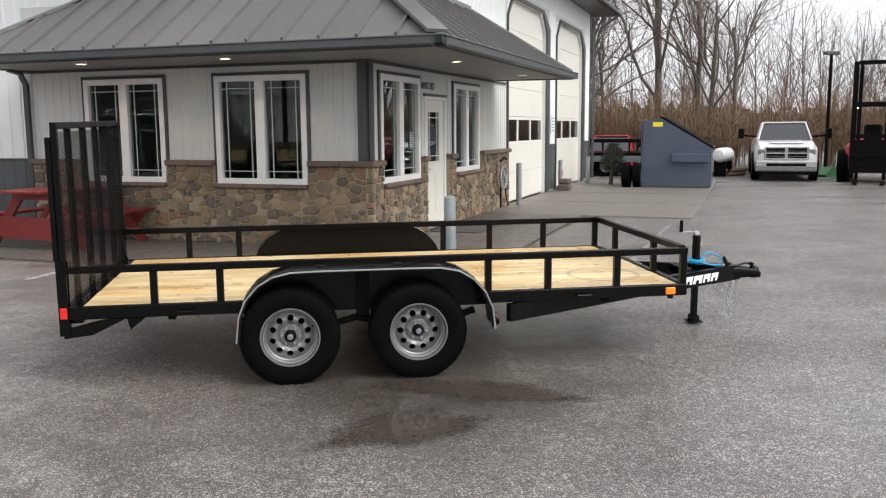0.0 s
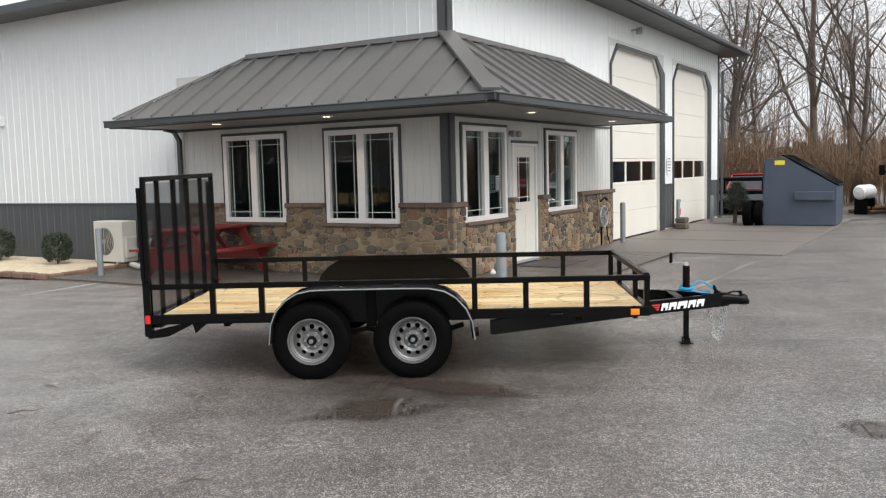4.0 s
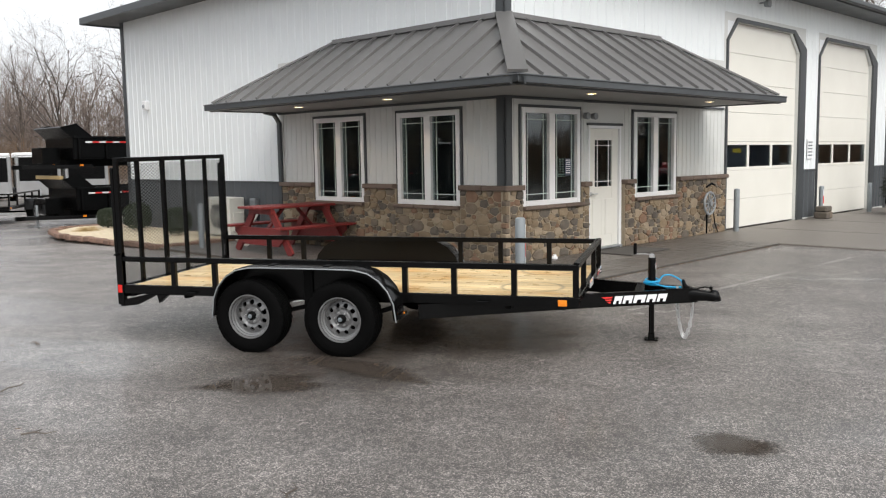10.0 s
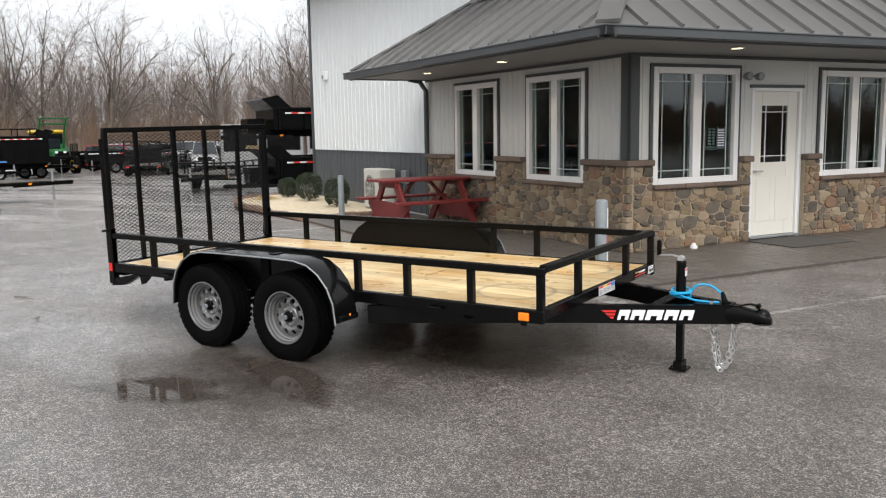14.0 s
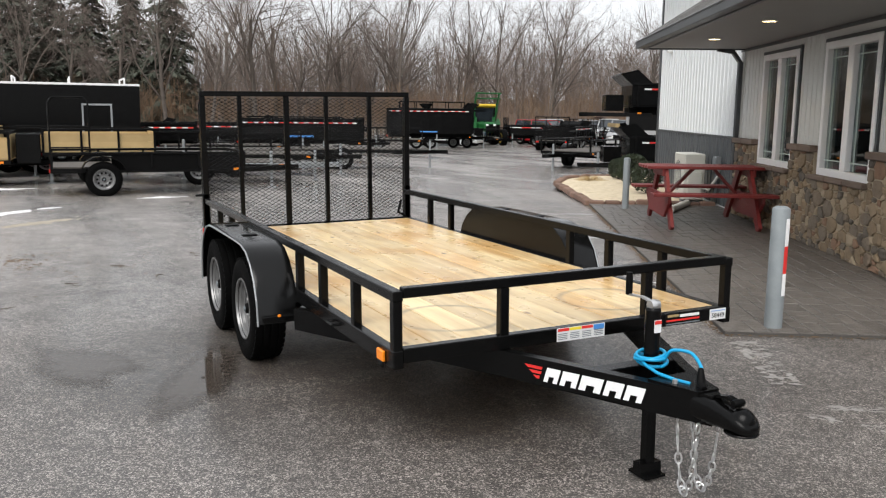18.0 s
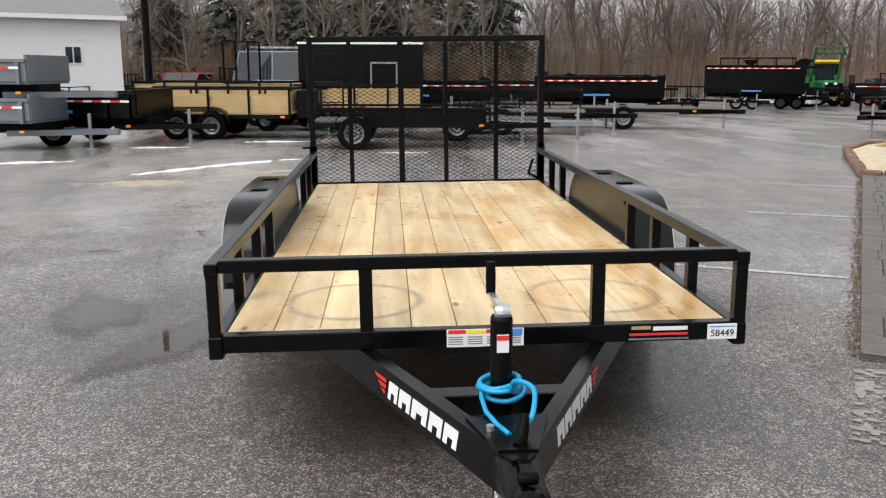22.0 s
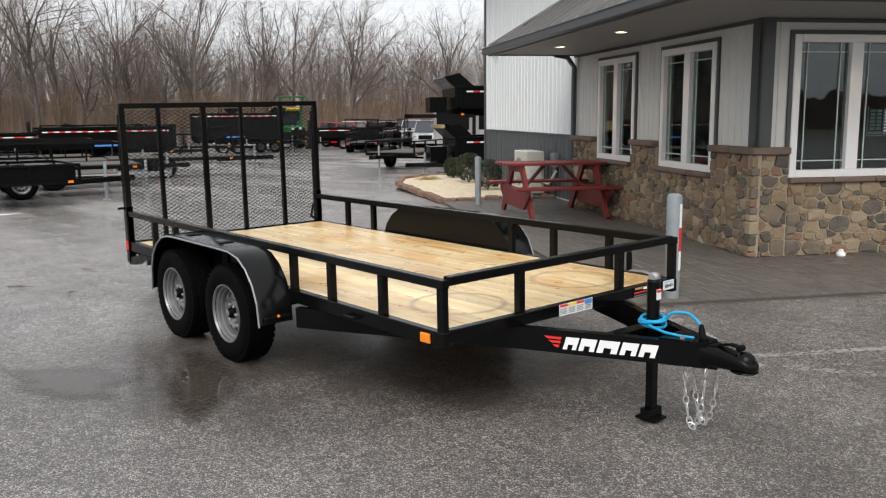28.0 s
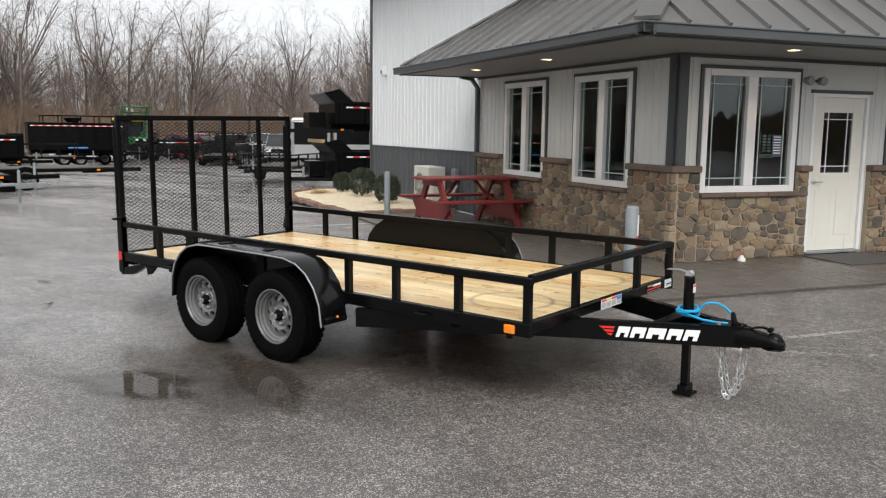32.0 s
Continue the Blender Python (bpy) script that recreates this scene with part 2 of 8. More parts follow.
def stone_material():
    m = surf("field_stone", (0.07, 0.052, 0.037), (0.46, 0.36, 0.25), 11, 0.85, 0, 0.8, 38)
    n, l = nodes_of(m)
    oi, cr, mx = n.new("ShaderNodeObjectInfo"), n.new("ShaderNodeValToRGB"), n.new("ShaderNodeMix")
    stops = [(0.0, (0.19, 0.135, 0.08)), (0.15, (0.085, 0.076, 0.066)), (0.3, (0.27, 0.2, 0.125)), (0.44, (0.125, 0.1, 0.077)), (0.56, (0.2, 0.105, 0.062)), (0.66, (0.33, 0.262, 0.18)), (0.76, (0.055, 0.05, 0.046)), (0.86, (0.16, 0.12, 0.085)), (0.94, (0.24, 0.17, 0.1))]
    cr.color_ramp.interpolation = "CONSTANT"
    while len(cr.color_ramp.elements) < len(stops):
        cr.color_ramp.elements.new(0.5)
    for e, (p, c) in zip(cr.color_ramp.elements, stops):
        e.position, e.color = p, (*c, 1)
    mx.data_type, mx.blend_type = "RGBA", "MIX"
    b = n["Principled BSDF"]
    src = b.inputs["Base Color"].links[0].from_socket
    mx.inputs[0].default_value = 0.76
    l.new(oi.outputs["Random"], cr.inputs[0])
    l.new(src, mx.inputs[6])
    l.new(cr.outputs[0], mx.inputs[7])
    l.new(mx.outputs[2], b.inputs["Base Color"])
    return m


M["stone"] = stone_material()


def wood_material():
    """New pine boards: long grain, knots, tone by board, and two dark round tyre scuffs."""
    m = bpy.data.materials.new("pine_board")
    m.use_nodes = True
    n, l = nodes_of(m)
    b = n["Principled BSDF"]
    geo, oi = n.new("ShaderNodeNewGeometry"), n.new("ShaderNodeObjectInfo")
    add = n.new("ShaderNodeVectorMath")
    add.operation = "MULTIPLY_ADD"
    comb = n.new("ShaderNodeCombineXYZ")
    for k in range(3):
        l.new(oi.outputs["Random"], comb.inputs[k])
    add.inputs[1].default_value = (40, 40, 40)
    l.new(comb.outputs[0], add.inputs[0])
    l.new(geo.outputs["Position"], add.inputs[2])
    mp = n.new("ShaderNodeMapping")
    mp.inputs["Scale"].default_value = (0.7, 7, 7)
    l.new(add.outputs[0], mp.inputs["Vector"])
    grain = n.new("ShaderNodeTexNoise")
    grain.inputs["Scale"].default_value, grain.inputs["Detail"].default_value, grain.inputs["Distortion"].default_value = 2.2, 6, 0.6
    l.new(mp.outputs[0], grain.inputs["Vector"])
    mp2 = n.new("ShaderNodeMapping")
    mp2.inputs["Scale"].default_value = (2.6, 5.5, 1)
    l.new(add.outputs[0], mp2.inputs["Vector"])
    knot = n.new("ShaderNodeTexVoronoi")
    knot.inputs["Scale"].default_value = 1.0
    l.new(mp2.outputs[0], knot.inputs["Vector"])
    kr = n.new("ShaderNodeMapRange")
    kr.inputs["From Min"].default_value, kr.inputs["From Max"].default_value = 0.045, 0.11
    kr.inputs["To Min"].default_value, kr.inputs["To Max"].default_value = 0.9, 0.0
    l.new(knot.outputs["Distance"], kr.inputs["Value"])
    cr = n.new("ShaderNodeValToRGB")
    cr.color_ramp.elements[0].position, cr.color_ramp.elements[0].color = 0.25, (0.52, 0.365, 0.18, 1)
    cr.color_ramp.elements[1].position, cr.color_ramp.elements[1].color = 0.7, (0.8, 0.625, 0.355, 1)
    l.new(grain.outputs["Fac"], cr.inputs[0])
    hs, mr = n.new("ShaderNodeHueSaturation"), n.new("ShaderNodeMapRange")
    mr.inputs["To Min"].default_value, mr.inputs["To Max"].default_value = 0.86, 1.12
    l.new(oi.outputs["Random"], mr.inputs["Value"])
    l.new(mr.outputs[0], hs.inputs["Value"])
    l.new(cr.outputs[0], hs.inputs["Color"])
    km = n.new("ShaderNodeMix")
    km.data_type = "RGBA"
    km.inputs[7].default_value = (0.13, 0.05, 0.018, 1)
    l.new(kr.outputs[0], km.inputs[0])
    l.new(hs.outputs[0], km.inputs[6])
    last = km.outputs[2]
    # damp amber stains, more of them on the boards along the far rail
    soak = n.new("ShaderNodeTexNoise")
    soak.inputs["Scale"].default_value, soak.inputs["Detail"].default_value = 1.7, 5
    mp3 = n.new("ShaderNodeMapping")
    mp3.inputs["Scale"].default_value = (0.75, 1.6, 1)
    l.new(geo.outputs["Position"], mp3.inputs["Vector"])
    l.new(mp3.outputs[0], soak.inputs["Vector"])
    xyz, edge, both, sr = n.new("ShaderNodeSeparateXYZ"), n.new("ShaderNodeMapRange"), n.new("ShaderNodeMath"), n.new("ShaderNodeMapRange")
    l.new(geo.outputs["Position"], xyz.inputs[0])
    l.new(xyz.outputs["Y"], edge.inputs["Value"])
    edge.inputs["From Min"].default_value, edge.inputs["From Max"].default_value = 1.2, 2.0
    edge.inputs["To Min"].default_value, edge.inputs["To Max"].default_value = 0.0, 0.12
    both.operation = "ADD"
    l.new(soak.outputs["Fac"], both.inputs[0])
    l.new(edge.outputs[0], both.inputs[1])
    l.new(both.outputs[0], sr.inputs["Value"])
    sr.inputs["From Min"].default_value, sr.inputs["From Max"].default_value = 0.5, 0.66
    sr.inputs["To Min"].default_value, sr.inputs["To Max"].default_value = 0.0, 0.85
    sm = n.new("ShaderNodeMix")
    sm.data_type, sm.blend_type = "RGBA", "MULTIPLY"
    sm.inputs[7].default_value = (0.8, 0.62, 0.4, 1)
    l.new(sr.outputs[0], sm.inputs[0])
    l.new(last, sm.inputs[6])
    last = sm.outputs[2]
    wob = n.new("ShaderNodeTexNoise")
    wob.inputs["Scale"].default_value = 7
    l.new(geo.outputs["Position"], wob.inputs["Vector"])
    for cx, cy, r in ((3.83, 0.50, 0.27), (3.83, 1.50, 0.27)):
        d = n.new("ShaderNodeVectorMath")
        d.operation = "DISTANCE"
        d.inputs[1].default_value = (cx, cy, 0.55)
        l.new(geo.outputs["Position"], d.inputs[0])
        s1 = n.new("ShaderNodeMath")
        s1.operation = "SUBTRACT"
        s1.inputs[1].default_value = r
        l.new(d.outputs["Value"], s1.inputs[0])
        s2 = n.new("ShaderNodeMath")
        s2.operation = "ABSOLUTE"
        l.new(s1.outputs[0], s2.inputs[0])
        s3 = n.new("ShaderNodeMapRange")
        s3.inputs["From Min"].default_value, s3.inputs["From Max"].default_value = 0.004, 0.03
        s3.inputs["To Min"].default_value, s3.inputs["To Max"].default_value = 0.9, 0.0
        l.new(s2.outputs[0], s3.inputs["Value"])
        s4 = n.new("ShaderNodeMath")
        s4.operation = "MULTIPLY"
        l.new(s3.outputs[0], s4.inputs[0])
        l.new(wob.outputs["Fac"], s4.inputs[1])
        mx = n.new("ShaderNodeMix")
        mx.data_type = "RGBA"
        mx.inputs[7].default_value = (0.1, 0.085, 0.07, 1)
        l.new(s4.outputs[0], mx.inputs[0])
        l.new(last, mx.inputs[6])
        last = mx.outputs[2]
    l.new(last, b.inputs["Base Color"])
    rr = n.new("ShaderNodeMapRange")
    rr.inputs["To Min"].default_value, rr.inputs["To Max"].default_value = 0.15, 0.5
    l.new(wob.outputs["Fac"], rr.inputs["Value"])
    l.new(rr.outputs[0], b.inputs["Roughness"])
    bp = n.new("ShaderNodeBump")
    bp.inputs["Strength"].default_value, bp.inputs["Distance"].default_value = 0.15, 0.004
    l.new(grain.outputs["Fac"], bp.inputs["Height"])
    l.new(bp.outputs[0], b.inputs["Normal"])
    return m


M["wood"] = wood_material()


def asphalt_material():
    """Worn asphalt: pale and dark chippings, broad patches, damp areas with more gloss."""
    m = bpy.data.materials.new("worn_damp_asphalt")
    m.use_nodes = True
    n, l = nodes_of(m)
    b = n["Principled BSDF"]
    geo = n.new("ShaderNodeNewGeometry")

    def noise_at(scale, detail, kind="ShaderNodeTexNoise"):
        t = n.new(kind)
        t.inputs["Scale"].default_value = scale
        if kind == "ShaderNodeTexNoise":
            t.inputs["Detail"].default_value = detail
        l.new(geo.outputs["Position"], t.inputs["Vector"])
        return t

    def calc(op, a, b_=None, c=None):
        t = n.new("ShaderNodeMath")
        t.operation = op
        for i, v in enumerate((a, b_, c)):
            if v is None:
                continue
            if isinstance(v, (int, float)):
                t.inputs[i].default_value = v
            else:
                l.new(v, t.inputs[i])
        return t.outputs[0]

    def remap(v, a, b_, c, d):
        t = n.new("ShaderNodeMapRange")
        for i, x in enumerate((a, b_, c, d)):
            t.inputs[i + 1].default_value = x
        l.new(v, t.inputs[0])
        return t.outputs[0]

    def spot(x, y, r0, r1, most):
        d = n.new("ShaderNodeVectorMath")
        d.operation = "DISTANCE"
        d.inputs[1].default_value = (x, y, 0.0)
        l.new(geo.outputs["Position"], d.inputs[0])
        return remap(d.outputs["Value"], r0, r1, most, 0.0)

    def blend(kind, fac, a, b_):
        t = n.new("ShaderNodeMix")
        t.data_type, t.blend_type = "RGBA", kind
        for i, v in ((0, fac), (6, a), (7, b_)):
            if isinstance(v, (int, float, tuple)):
                t.inputs[i].default_value = v
            else:
                l.new(v, t.inputs[i])
        return t.outputs[2]

    stones, grit = noise_at(125, 0, "ShaderNodeTexVoronoi"), noise_at(230, 0, "ShaderNodeTexVoronoi")
    clump, mid, big, fine = noise_at(14, 6), noise_at(1.3, 7), noise_at(0.28, 5), noise_at(300, 2)
    pick = []
    for v in (stones, grit):
        q = n.new("ShaderNodeSeparateColor")
        l.new(v.outputs["Color"], q.inputs[0])
        pick.append(q.outputs[0])
    mixed = calc("MULTIPLY_ADD", pick[1], 0.4, calc("MULTIPLY", pick[0], 0.6))
    # more pale stones show where the binder has worn off
    shown = calc("ADD", mixed, calc("MULTIPLY_ADD", clump.outputs["Fac"], 0.45, -0.225))
    chips = n.new("ShaderNodeValToRGB")
    el = chips.color_ramp.elements
    el[0].position, el[0].color = 0.0, (0.03, 0.027, 0.025, 1)
    el[1].position, el[1].color = 1.0, (0.62, 0.58, 0.54, 1)
    for p, v in ((0.45, 0.085), (0.61, 0.15), (0.72, 0.3), (0.84, 0.48)):
        e = el.new(p)
        e.color = (v, v * 0.92, v * 0.86, 1)
    l.new(shown, chips.inputs[0])
    patch = n.new("ShaderNodeValToRGB")
    patch.color_ramp.elements[0].position, patch.color_ramp.elements[0].color = 0.3, (0.74, 0.715, 0.69, 1)
    patch.color_ramp.elements[1].position, patch.color_ramp.elements[1].color = 0.72, (1.26, 1.24, 1.22, 1)
    l.new(mid.outputs["Fac"], patch.inputs[0])
    ground = blend("MULTIPLY", 1.0, chips.outputs[0], patch.outputs[0])
    # brown damp round the puddles and shade painted under the trailer, with a ragged rim
    streak = noise_at(2.6, 6)
    near_ = calc("MAXIMUM", spot(2.3, -0.5, 0.3, 1.9, 0.5), calc("MAXIMUM", spot(2.0, 0.9, 0.9, 2.2, 0.55), spot(3.3, 1.0, 0.6, 1.7, 0.5)))
    damp_shade = remap(calc("ADD", near_, calc("MULTIPLY", streak.outputs["Fac"], 0.75)), 0.52, 0.85, 0.0, 1.0)
    ground = blend("MULTIPLY", damp_shade, ground, (0.33, 0.29, 0.255, 1))
    # grey silt and wet sky sheen brightened into the open ground behind the trailer
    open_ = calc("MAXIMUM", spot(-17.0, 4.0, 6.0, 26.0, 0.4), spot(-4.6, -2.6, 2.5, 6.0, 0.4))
    silt_sheen = remap(calc("ADD", open_, calc("MULTIPLY", streak.outputs["Fac"], 0.34)), 0.3, 0.6, 0.0, 1.0)
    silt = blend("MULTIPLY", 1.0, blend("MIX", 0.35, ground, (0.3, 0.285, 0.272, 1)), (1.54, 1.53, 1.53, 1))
    ground = blend("MIX", silt_sheen, ground, silt)
    # dark wet runs across the lot
    runs = n.new("ShaderNodeMapping")
    runs.inputs["Rotation"].default_value = (0, 0, 0.5)
    runs.inputs["Scale"].default_value = (0.16, 0.7, 1)
    l.new(geo.outputs["Position"], runs.inputs["Vector"])
    run_ = n.new("ShaderNodeTexNoise")
    run_.inputs["Scale"].default_value, run_.inputs["Detail"].default_value = 1.0, 7
    l.new(runs.outputs[0], run_.inputs["Vector"])
    wet = remap(calc("ADD", calc("MULTIPLY", run_.outputs["Fac"], 0.8), calc("MULTIPLY_ADD", big.outputs["Fac"], 0.25, calc("MULTIPLY", open_, 0.35))), 0.52, 0.68, 0.0, 1.0)
    ground = blend("MULTIPLY", wet, ground, (0.82, 0.815, 0.81, 1))
    ground = blend("MULTIPLY", 1.0, ground, (0.91, 0.91, 0.91, 1))
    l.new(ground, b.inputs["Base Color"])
    b.inputs["Roughness"].default_value = 0.55
    # a film of rain water over all of it, thicker in the hollows
    l.new(remap(calc("MAXIMUM", wet, damp_shade), 0.0, 1.0, 0.4, 1.0), b.inputs["Coat Weight"])
    b.inputs["Coat IOR"].default_value = 1.36
    l.new(remap(wet, 0.0, 1.0, 0.26, 0.14), b.inputs["Coat Roughness"])
    bp = n.new("ShaderNodeBump")
    bp.inputs["Distance"].default_value = 0.009
    l.new(remap(wet, 0.0, 1.0, 0.7, 0.3), bp.inputs["Strength"])
    l.new(calc("MULTIPLY_ADD", fine.outputs["Fac"], 0.4, mixed), bp.inputs["Height"])
    l.new(bp.outputs[0], b.inputs["Normal"])
    film_bump = n.new("ShaderNodeBump")
    film_bump.inputs["Distance"].default_value = 0.006
    l.new(remap(wet, 0.0, 1.0, 0.4, 0.16), film_bump.inputs["Strength"])
    l.new(mixed, film_bump.inputs["Height"])
    l.new(film_bump.outputs[0], b.inputs["Coat Normal"])
    return m


M["asphalt"] = asphalt_material()
M["slate"] = surf("stamped_grey_concrete", (0.04, 0.035, 0.031), (0.185, 0.165, 0.147), 7, 0.42, 0, 1.0, 34, vary=0.13, rvar=0.2, coords="Object")
M["litter"] = surf("dead_leaf_litter", (0.06, 0.04, 0.028), (0.2, 0.14, 0.09), 30, 0.9, 0, 0.3, 90, spec=0.1)
M["gravel"] = surf("pale_stone_chips", (0.42, 0.34, 0.22), (0.72, 0.62, 0.46), 8, 0.9, 0, 0.3, 60, vary=0.1)


# ---- shape helpers ----
def thing(name, m, label, category, group="", kind=""):
    ob = new(name)
    ob.empty_display_size = 0.1
    ob.matrix_world = m
    return tagged(ob, label, category, group, kind)


def part(name, bm, material, parent=None, label=""):
    me = bpy.data.meshes.new(name)
    bm.to_mesh(me)
    bm.free()
    me.materials.append(M[material] if isinstance(material, str) else material)
    ob = new(name, me)
    if parent is not None:
        ob.parent = parent
    return tagged(ob, label)


def smooth(ob, angle=0.6):
    me = ob.data
    me.shade_smooth()
    me.set_sharp_from_angle(angle=angle)
    return ob


def box(bm, lo, hi, bev=0.0, m=None):
    """An upright box between two corners, its edges bevelled."""
    r = bmesh.ops.create_cube(bm, size=1.0)
    vs = r["verts"]
    for v in vs:
        v.co = Vector([a + (b - a) * (c + 0.5) for a, b, c in zip(lo, hi, v.co)])
    if m is not None:
        for v in vs:
            v.co = m @ v.co
    if bev:
        es = list({e for v in vs for e in v.link_edges})
        bmesh.ops.bevel(bm, geom=es, offset=bev, segments=1, affect="EDGES", profile=0.5)
    return bm


def bx(lo, hi, bev=0.004, m=None):
    return box(bmesh.new(), lo, hi, bev, m)


def tube(bm, pts, r, seg=8, caps=True, flat=None):
    """A round (or flat: width, height) bar along points."""
    pts = [Vector(p) for p in pts]
    rings = []
    side = None
    for i, p in enumerate(pts):
        d = (pts[min(i + 1, len(pts) - 1)] - pts[max(i - 1, 0)]).normalized()
        if side is None or abs(side.dot(d)) > 0.95:
            side = d.orthogonal() if abs(d.z) > 0.95 else d.cross(Vector((0, 0, 1)))
        side = (side - d * side.dot(d)).normalized()
        up = side.cross(d)
        rad = r[i] if isinstance(r, (list, tuple)) else r
        if flat:
            ring = [p + side * (sx * flat[0] / 2) + up * (sz * flat[1] / 2) for sx, sz in ((-1, -1), (1, -1), (1, 1), (-1, 1))]
        else:
            ring = [p + (side * math.cos(2 * math.pi * k / seg) + up * math.sin(2 * math.pi * k / seg)) * rad for k in range(seg)]
        rings.append([bm.verts.new(c) for c in ring])
    for a, b in zip(rings, rings[1:]):
        k = len(a)
        for j in range(k):
            bm.faces.new((a[j], a[(j + 1) % k], b[(j + 1) % k], b[j]))
    if caps:
        bm.faces.new(rings[0][::-1])
        bm.faces.new(rings[-1])
    return bm


def tb(pts, r, seg=8, flat=None):
    return tube(bmesh.new(), pts, r, seg, True, flat)


def lathe(bm, profile, seg=32, axis="z", at=(0, 0, 0), caps=True):
    """Turns a profile of (radius, height) round an axis."""
    rings = []
    for rad, h in profile:
        ring = []
        for k in range(seg):
            a = 2 * math.pi * k / seg
            c, s = rad * math.cos(a), rad * math.sin(a)
            co = {"z": (c, s, h), "y": (c, h, s), "x": (h, c, s)}[axis]
            ring.append(bm.verts.new(Vector(co) + Vector(at)))
        rings.append(ring)
    for a, b in zip(rings, rings[1:]):
        for k in range(seg):
            f = (a[k], a[(k + 1) % seg], b[(k + 1) % seg], b[k])
            bm.faces.new(f if axis != "y" else f[::-1])
    if caps and profile[0][0] > 1e-6:
        bm.faces.new(rings[0] if axis == "y" else rings[0][::-1])
    if caps and profile[-1][0] > 1e-6:
        bm.faces.new(rings[-1][::-1] if axis == "y" else rings[-1])
    return bm


def lt(profile, seg=32, axis="z", at=(0, 0, 0)):
    return lathe(bmesh.new(), profile, seg, axis, at)


def prism(bm, outline, depth, m=None):
    """A flat outline in x and z, given thickness along y from 0 to depth."""
    a = [bm.verts.new((x, 0, z)) for x, z in outline]
    b = [bm.verts.new((x, depth, z)) for x, z in outline]
    k = len(a)
    bm.faces.new(a)
    bm.faces.new(b[::-1])
    for i in range(k):
        bm.faces.new((a[i], b[i], b[(i + 1) % k], a[(i + 1) % k]))
    if m is not None:
        for v in a + b:
            v.co = m @ v.co
    bmesh.ops.recalc_face_normals(bm, faces=bm.faces)
    return bm


def pr(outline, depth, m=None):
    return prism(bmesh.new(), outline, depth, m)


def share(name, mesh, parent, m, label=""):
    ob = new(name, mesh)
    ob.parent = parent
    ob.matrix_local = m
    return tagged(ob, label)


def mesh_of(name, bm, material):
    me = bpy.data.meshes.new(name)
    bm.to_mesh(me)
    bm.free()
    me.materials.append(M[material] if isinstance(material, str) else material)
    return me

# ---- ground ----
def fall(x):
    """How far the lot has dropped towards the west."""
    return -0.016 * min(max(0.0, -4.0 - x), 80.0)


def sheet(name, outline, z, material, label, category="ground", kind="structure", thick=0.0):
    bm = bmesh.new()
    top = [bm.verts.new((x, y, z)) for x, y in outline]
    bm.faces.new(top)
    if thick:
        low = [bm.verts.new((x, y, z - thick)) for x, y in outline]
        for i in range(len(top)):
            j = (i + 1) % len(top)
            bm.faces.new((top[i], low[i], low[j], top[j]))
    bmesh.ops.recalc_face_normals(bm, faces=bm.faces)
    for f in bm.faces:
        if len(f.verts) == len(outline) and f.normal.z < 0:
            bmesh.ops.reverse_faces(bm, faces=bm.faces)
            break
    return tagged(part(name, bm, material), label, category, kind=kind)


sheet("ground", [(-900, -900), (900, -900), (900, 900), (-900, 900)], -1.45, "dirt", "brown leaf-strewn ground under the far woods", "ground")
bm = bmesh.new()
south, north = [], []
for x_, yn in ((-95, 60), (-84, 60), (-60, 60), (-30, 60), (-20, 60), (-4, 52), (20, 40), (45, 34)):
    south.append(bm.verts.new((x_, -70, fall(x_))))
    north.append(bm.verts.new((x_, yn, fall(x_))))
for k in range(len(south) - 1):
    bm.faces.new((south[k], south[k + 1], north[k + 1], north[k]))
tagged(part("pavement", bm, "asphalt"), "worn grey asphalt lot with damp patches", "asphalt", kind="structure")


def puddle(cx, cy, rx, ry, turn, seed, label, z=0.004, lobes=0.35):
    rnd = random.Random(seed)
    ph = [rnd.uniform(0, 6.28) for _ in range(5)]
    pts = []
    for k in range(64):
        a = 2 * math.pi * k / 64
        s = 1 + lobes * (0.5 * math.sin(2 * a + ph[0]) + 0.4 * math.sin(3 * a + ph[1]) + 0.3 * math.sin(5 * a + ph[2]) + 0.2 * math.sin(9 * a + ph[3]))
        x, y = rx * s * math.cos(a), ry * s * math.sin(a)
        c, d = math.cos(turn), math.sin(turn)
        pts.append((cx + x * c - y * d, cy + x * d + y * c))
    return pts


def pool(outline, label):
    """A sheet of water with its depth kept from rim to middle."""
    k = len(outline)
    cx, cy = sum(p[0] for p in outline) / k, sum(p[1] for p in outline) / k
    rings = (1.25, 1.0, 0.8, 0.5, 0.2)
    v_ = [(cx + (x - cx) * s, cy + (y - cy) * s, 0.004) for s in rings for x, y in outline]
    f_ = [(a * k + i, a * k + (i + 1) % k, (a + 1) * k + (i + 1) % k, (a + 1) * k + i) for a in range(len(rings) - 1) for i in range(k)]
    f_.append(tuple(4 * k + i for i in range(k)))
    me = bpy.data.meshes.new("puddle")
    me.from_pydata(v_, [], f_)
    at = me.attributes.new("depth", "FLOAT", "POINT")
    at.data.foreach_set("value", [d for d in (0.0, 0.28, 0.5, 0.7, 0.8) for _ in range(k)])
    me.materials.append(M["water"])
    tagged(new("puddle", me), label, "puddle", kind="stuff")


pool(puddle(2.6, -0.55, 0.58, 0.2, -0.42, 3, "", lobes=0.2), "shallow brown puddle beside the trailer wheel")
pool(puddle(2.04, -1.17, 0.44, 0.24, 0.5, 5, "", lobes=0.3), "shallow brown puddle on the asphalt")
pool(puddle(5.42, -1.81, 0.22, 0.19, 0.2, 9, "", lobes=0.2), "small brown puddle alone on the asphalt")

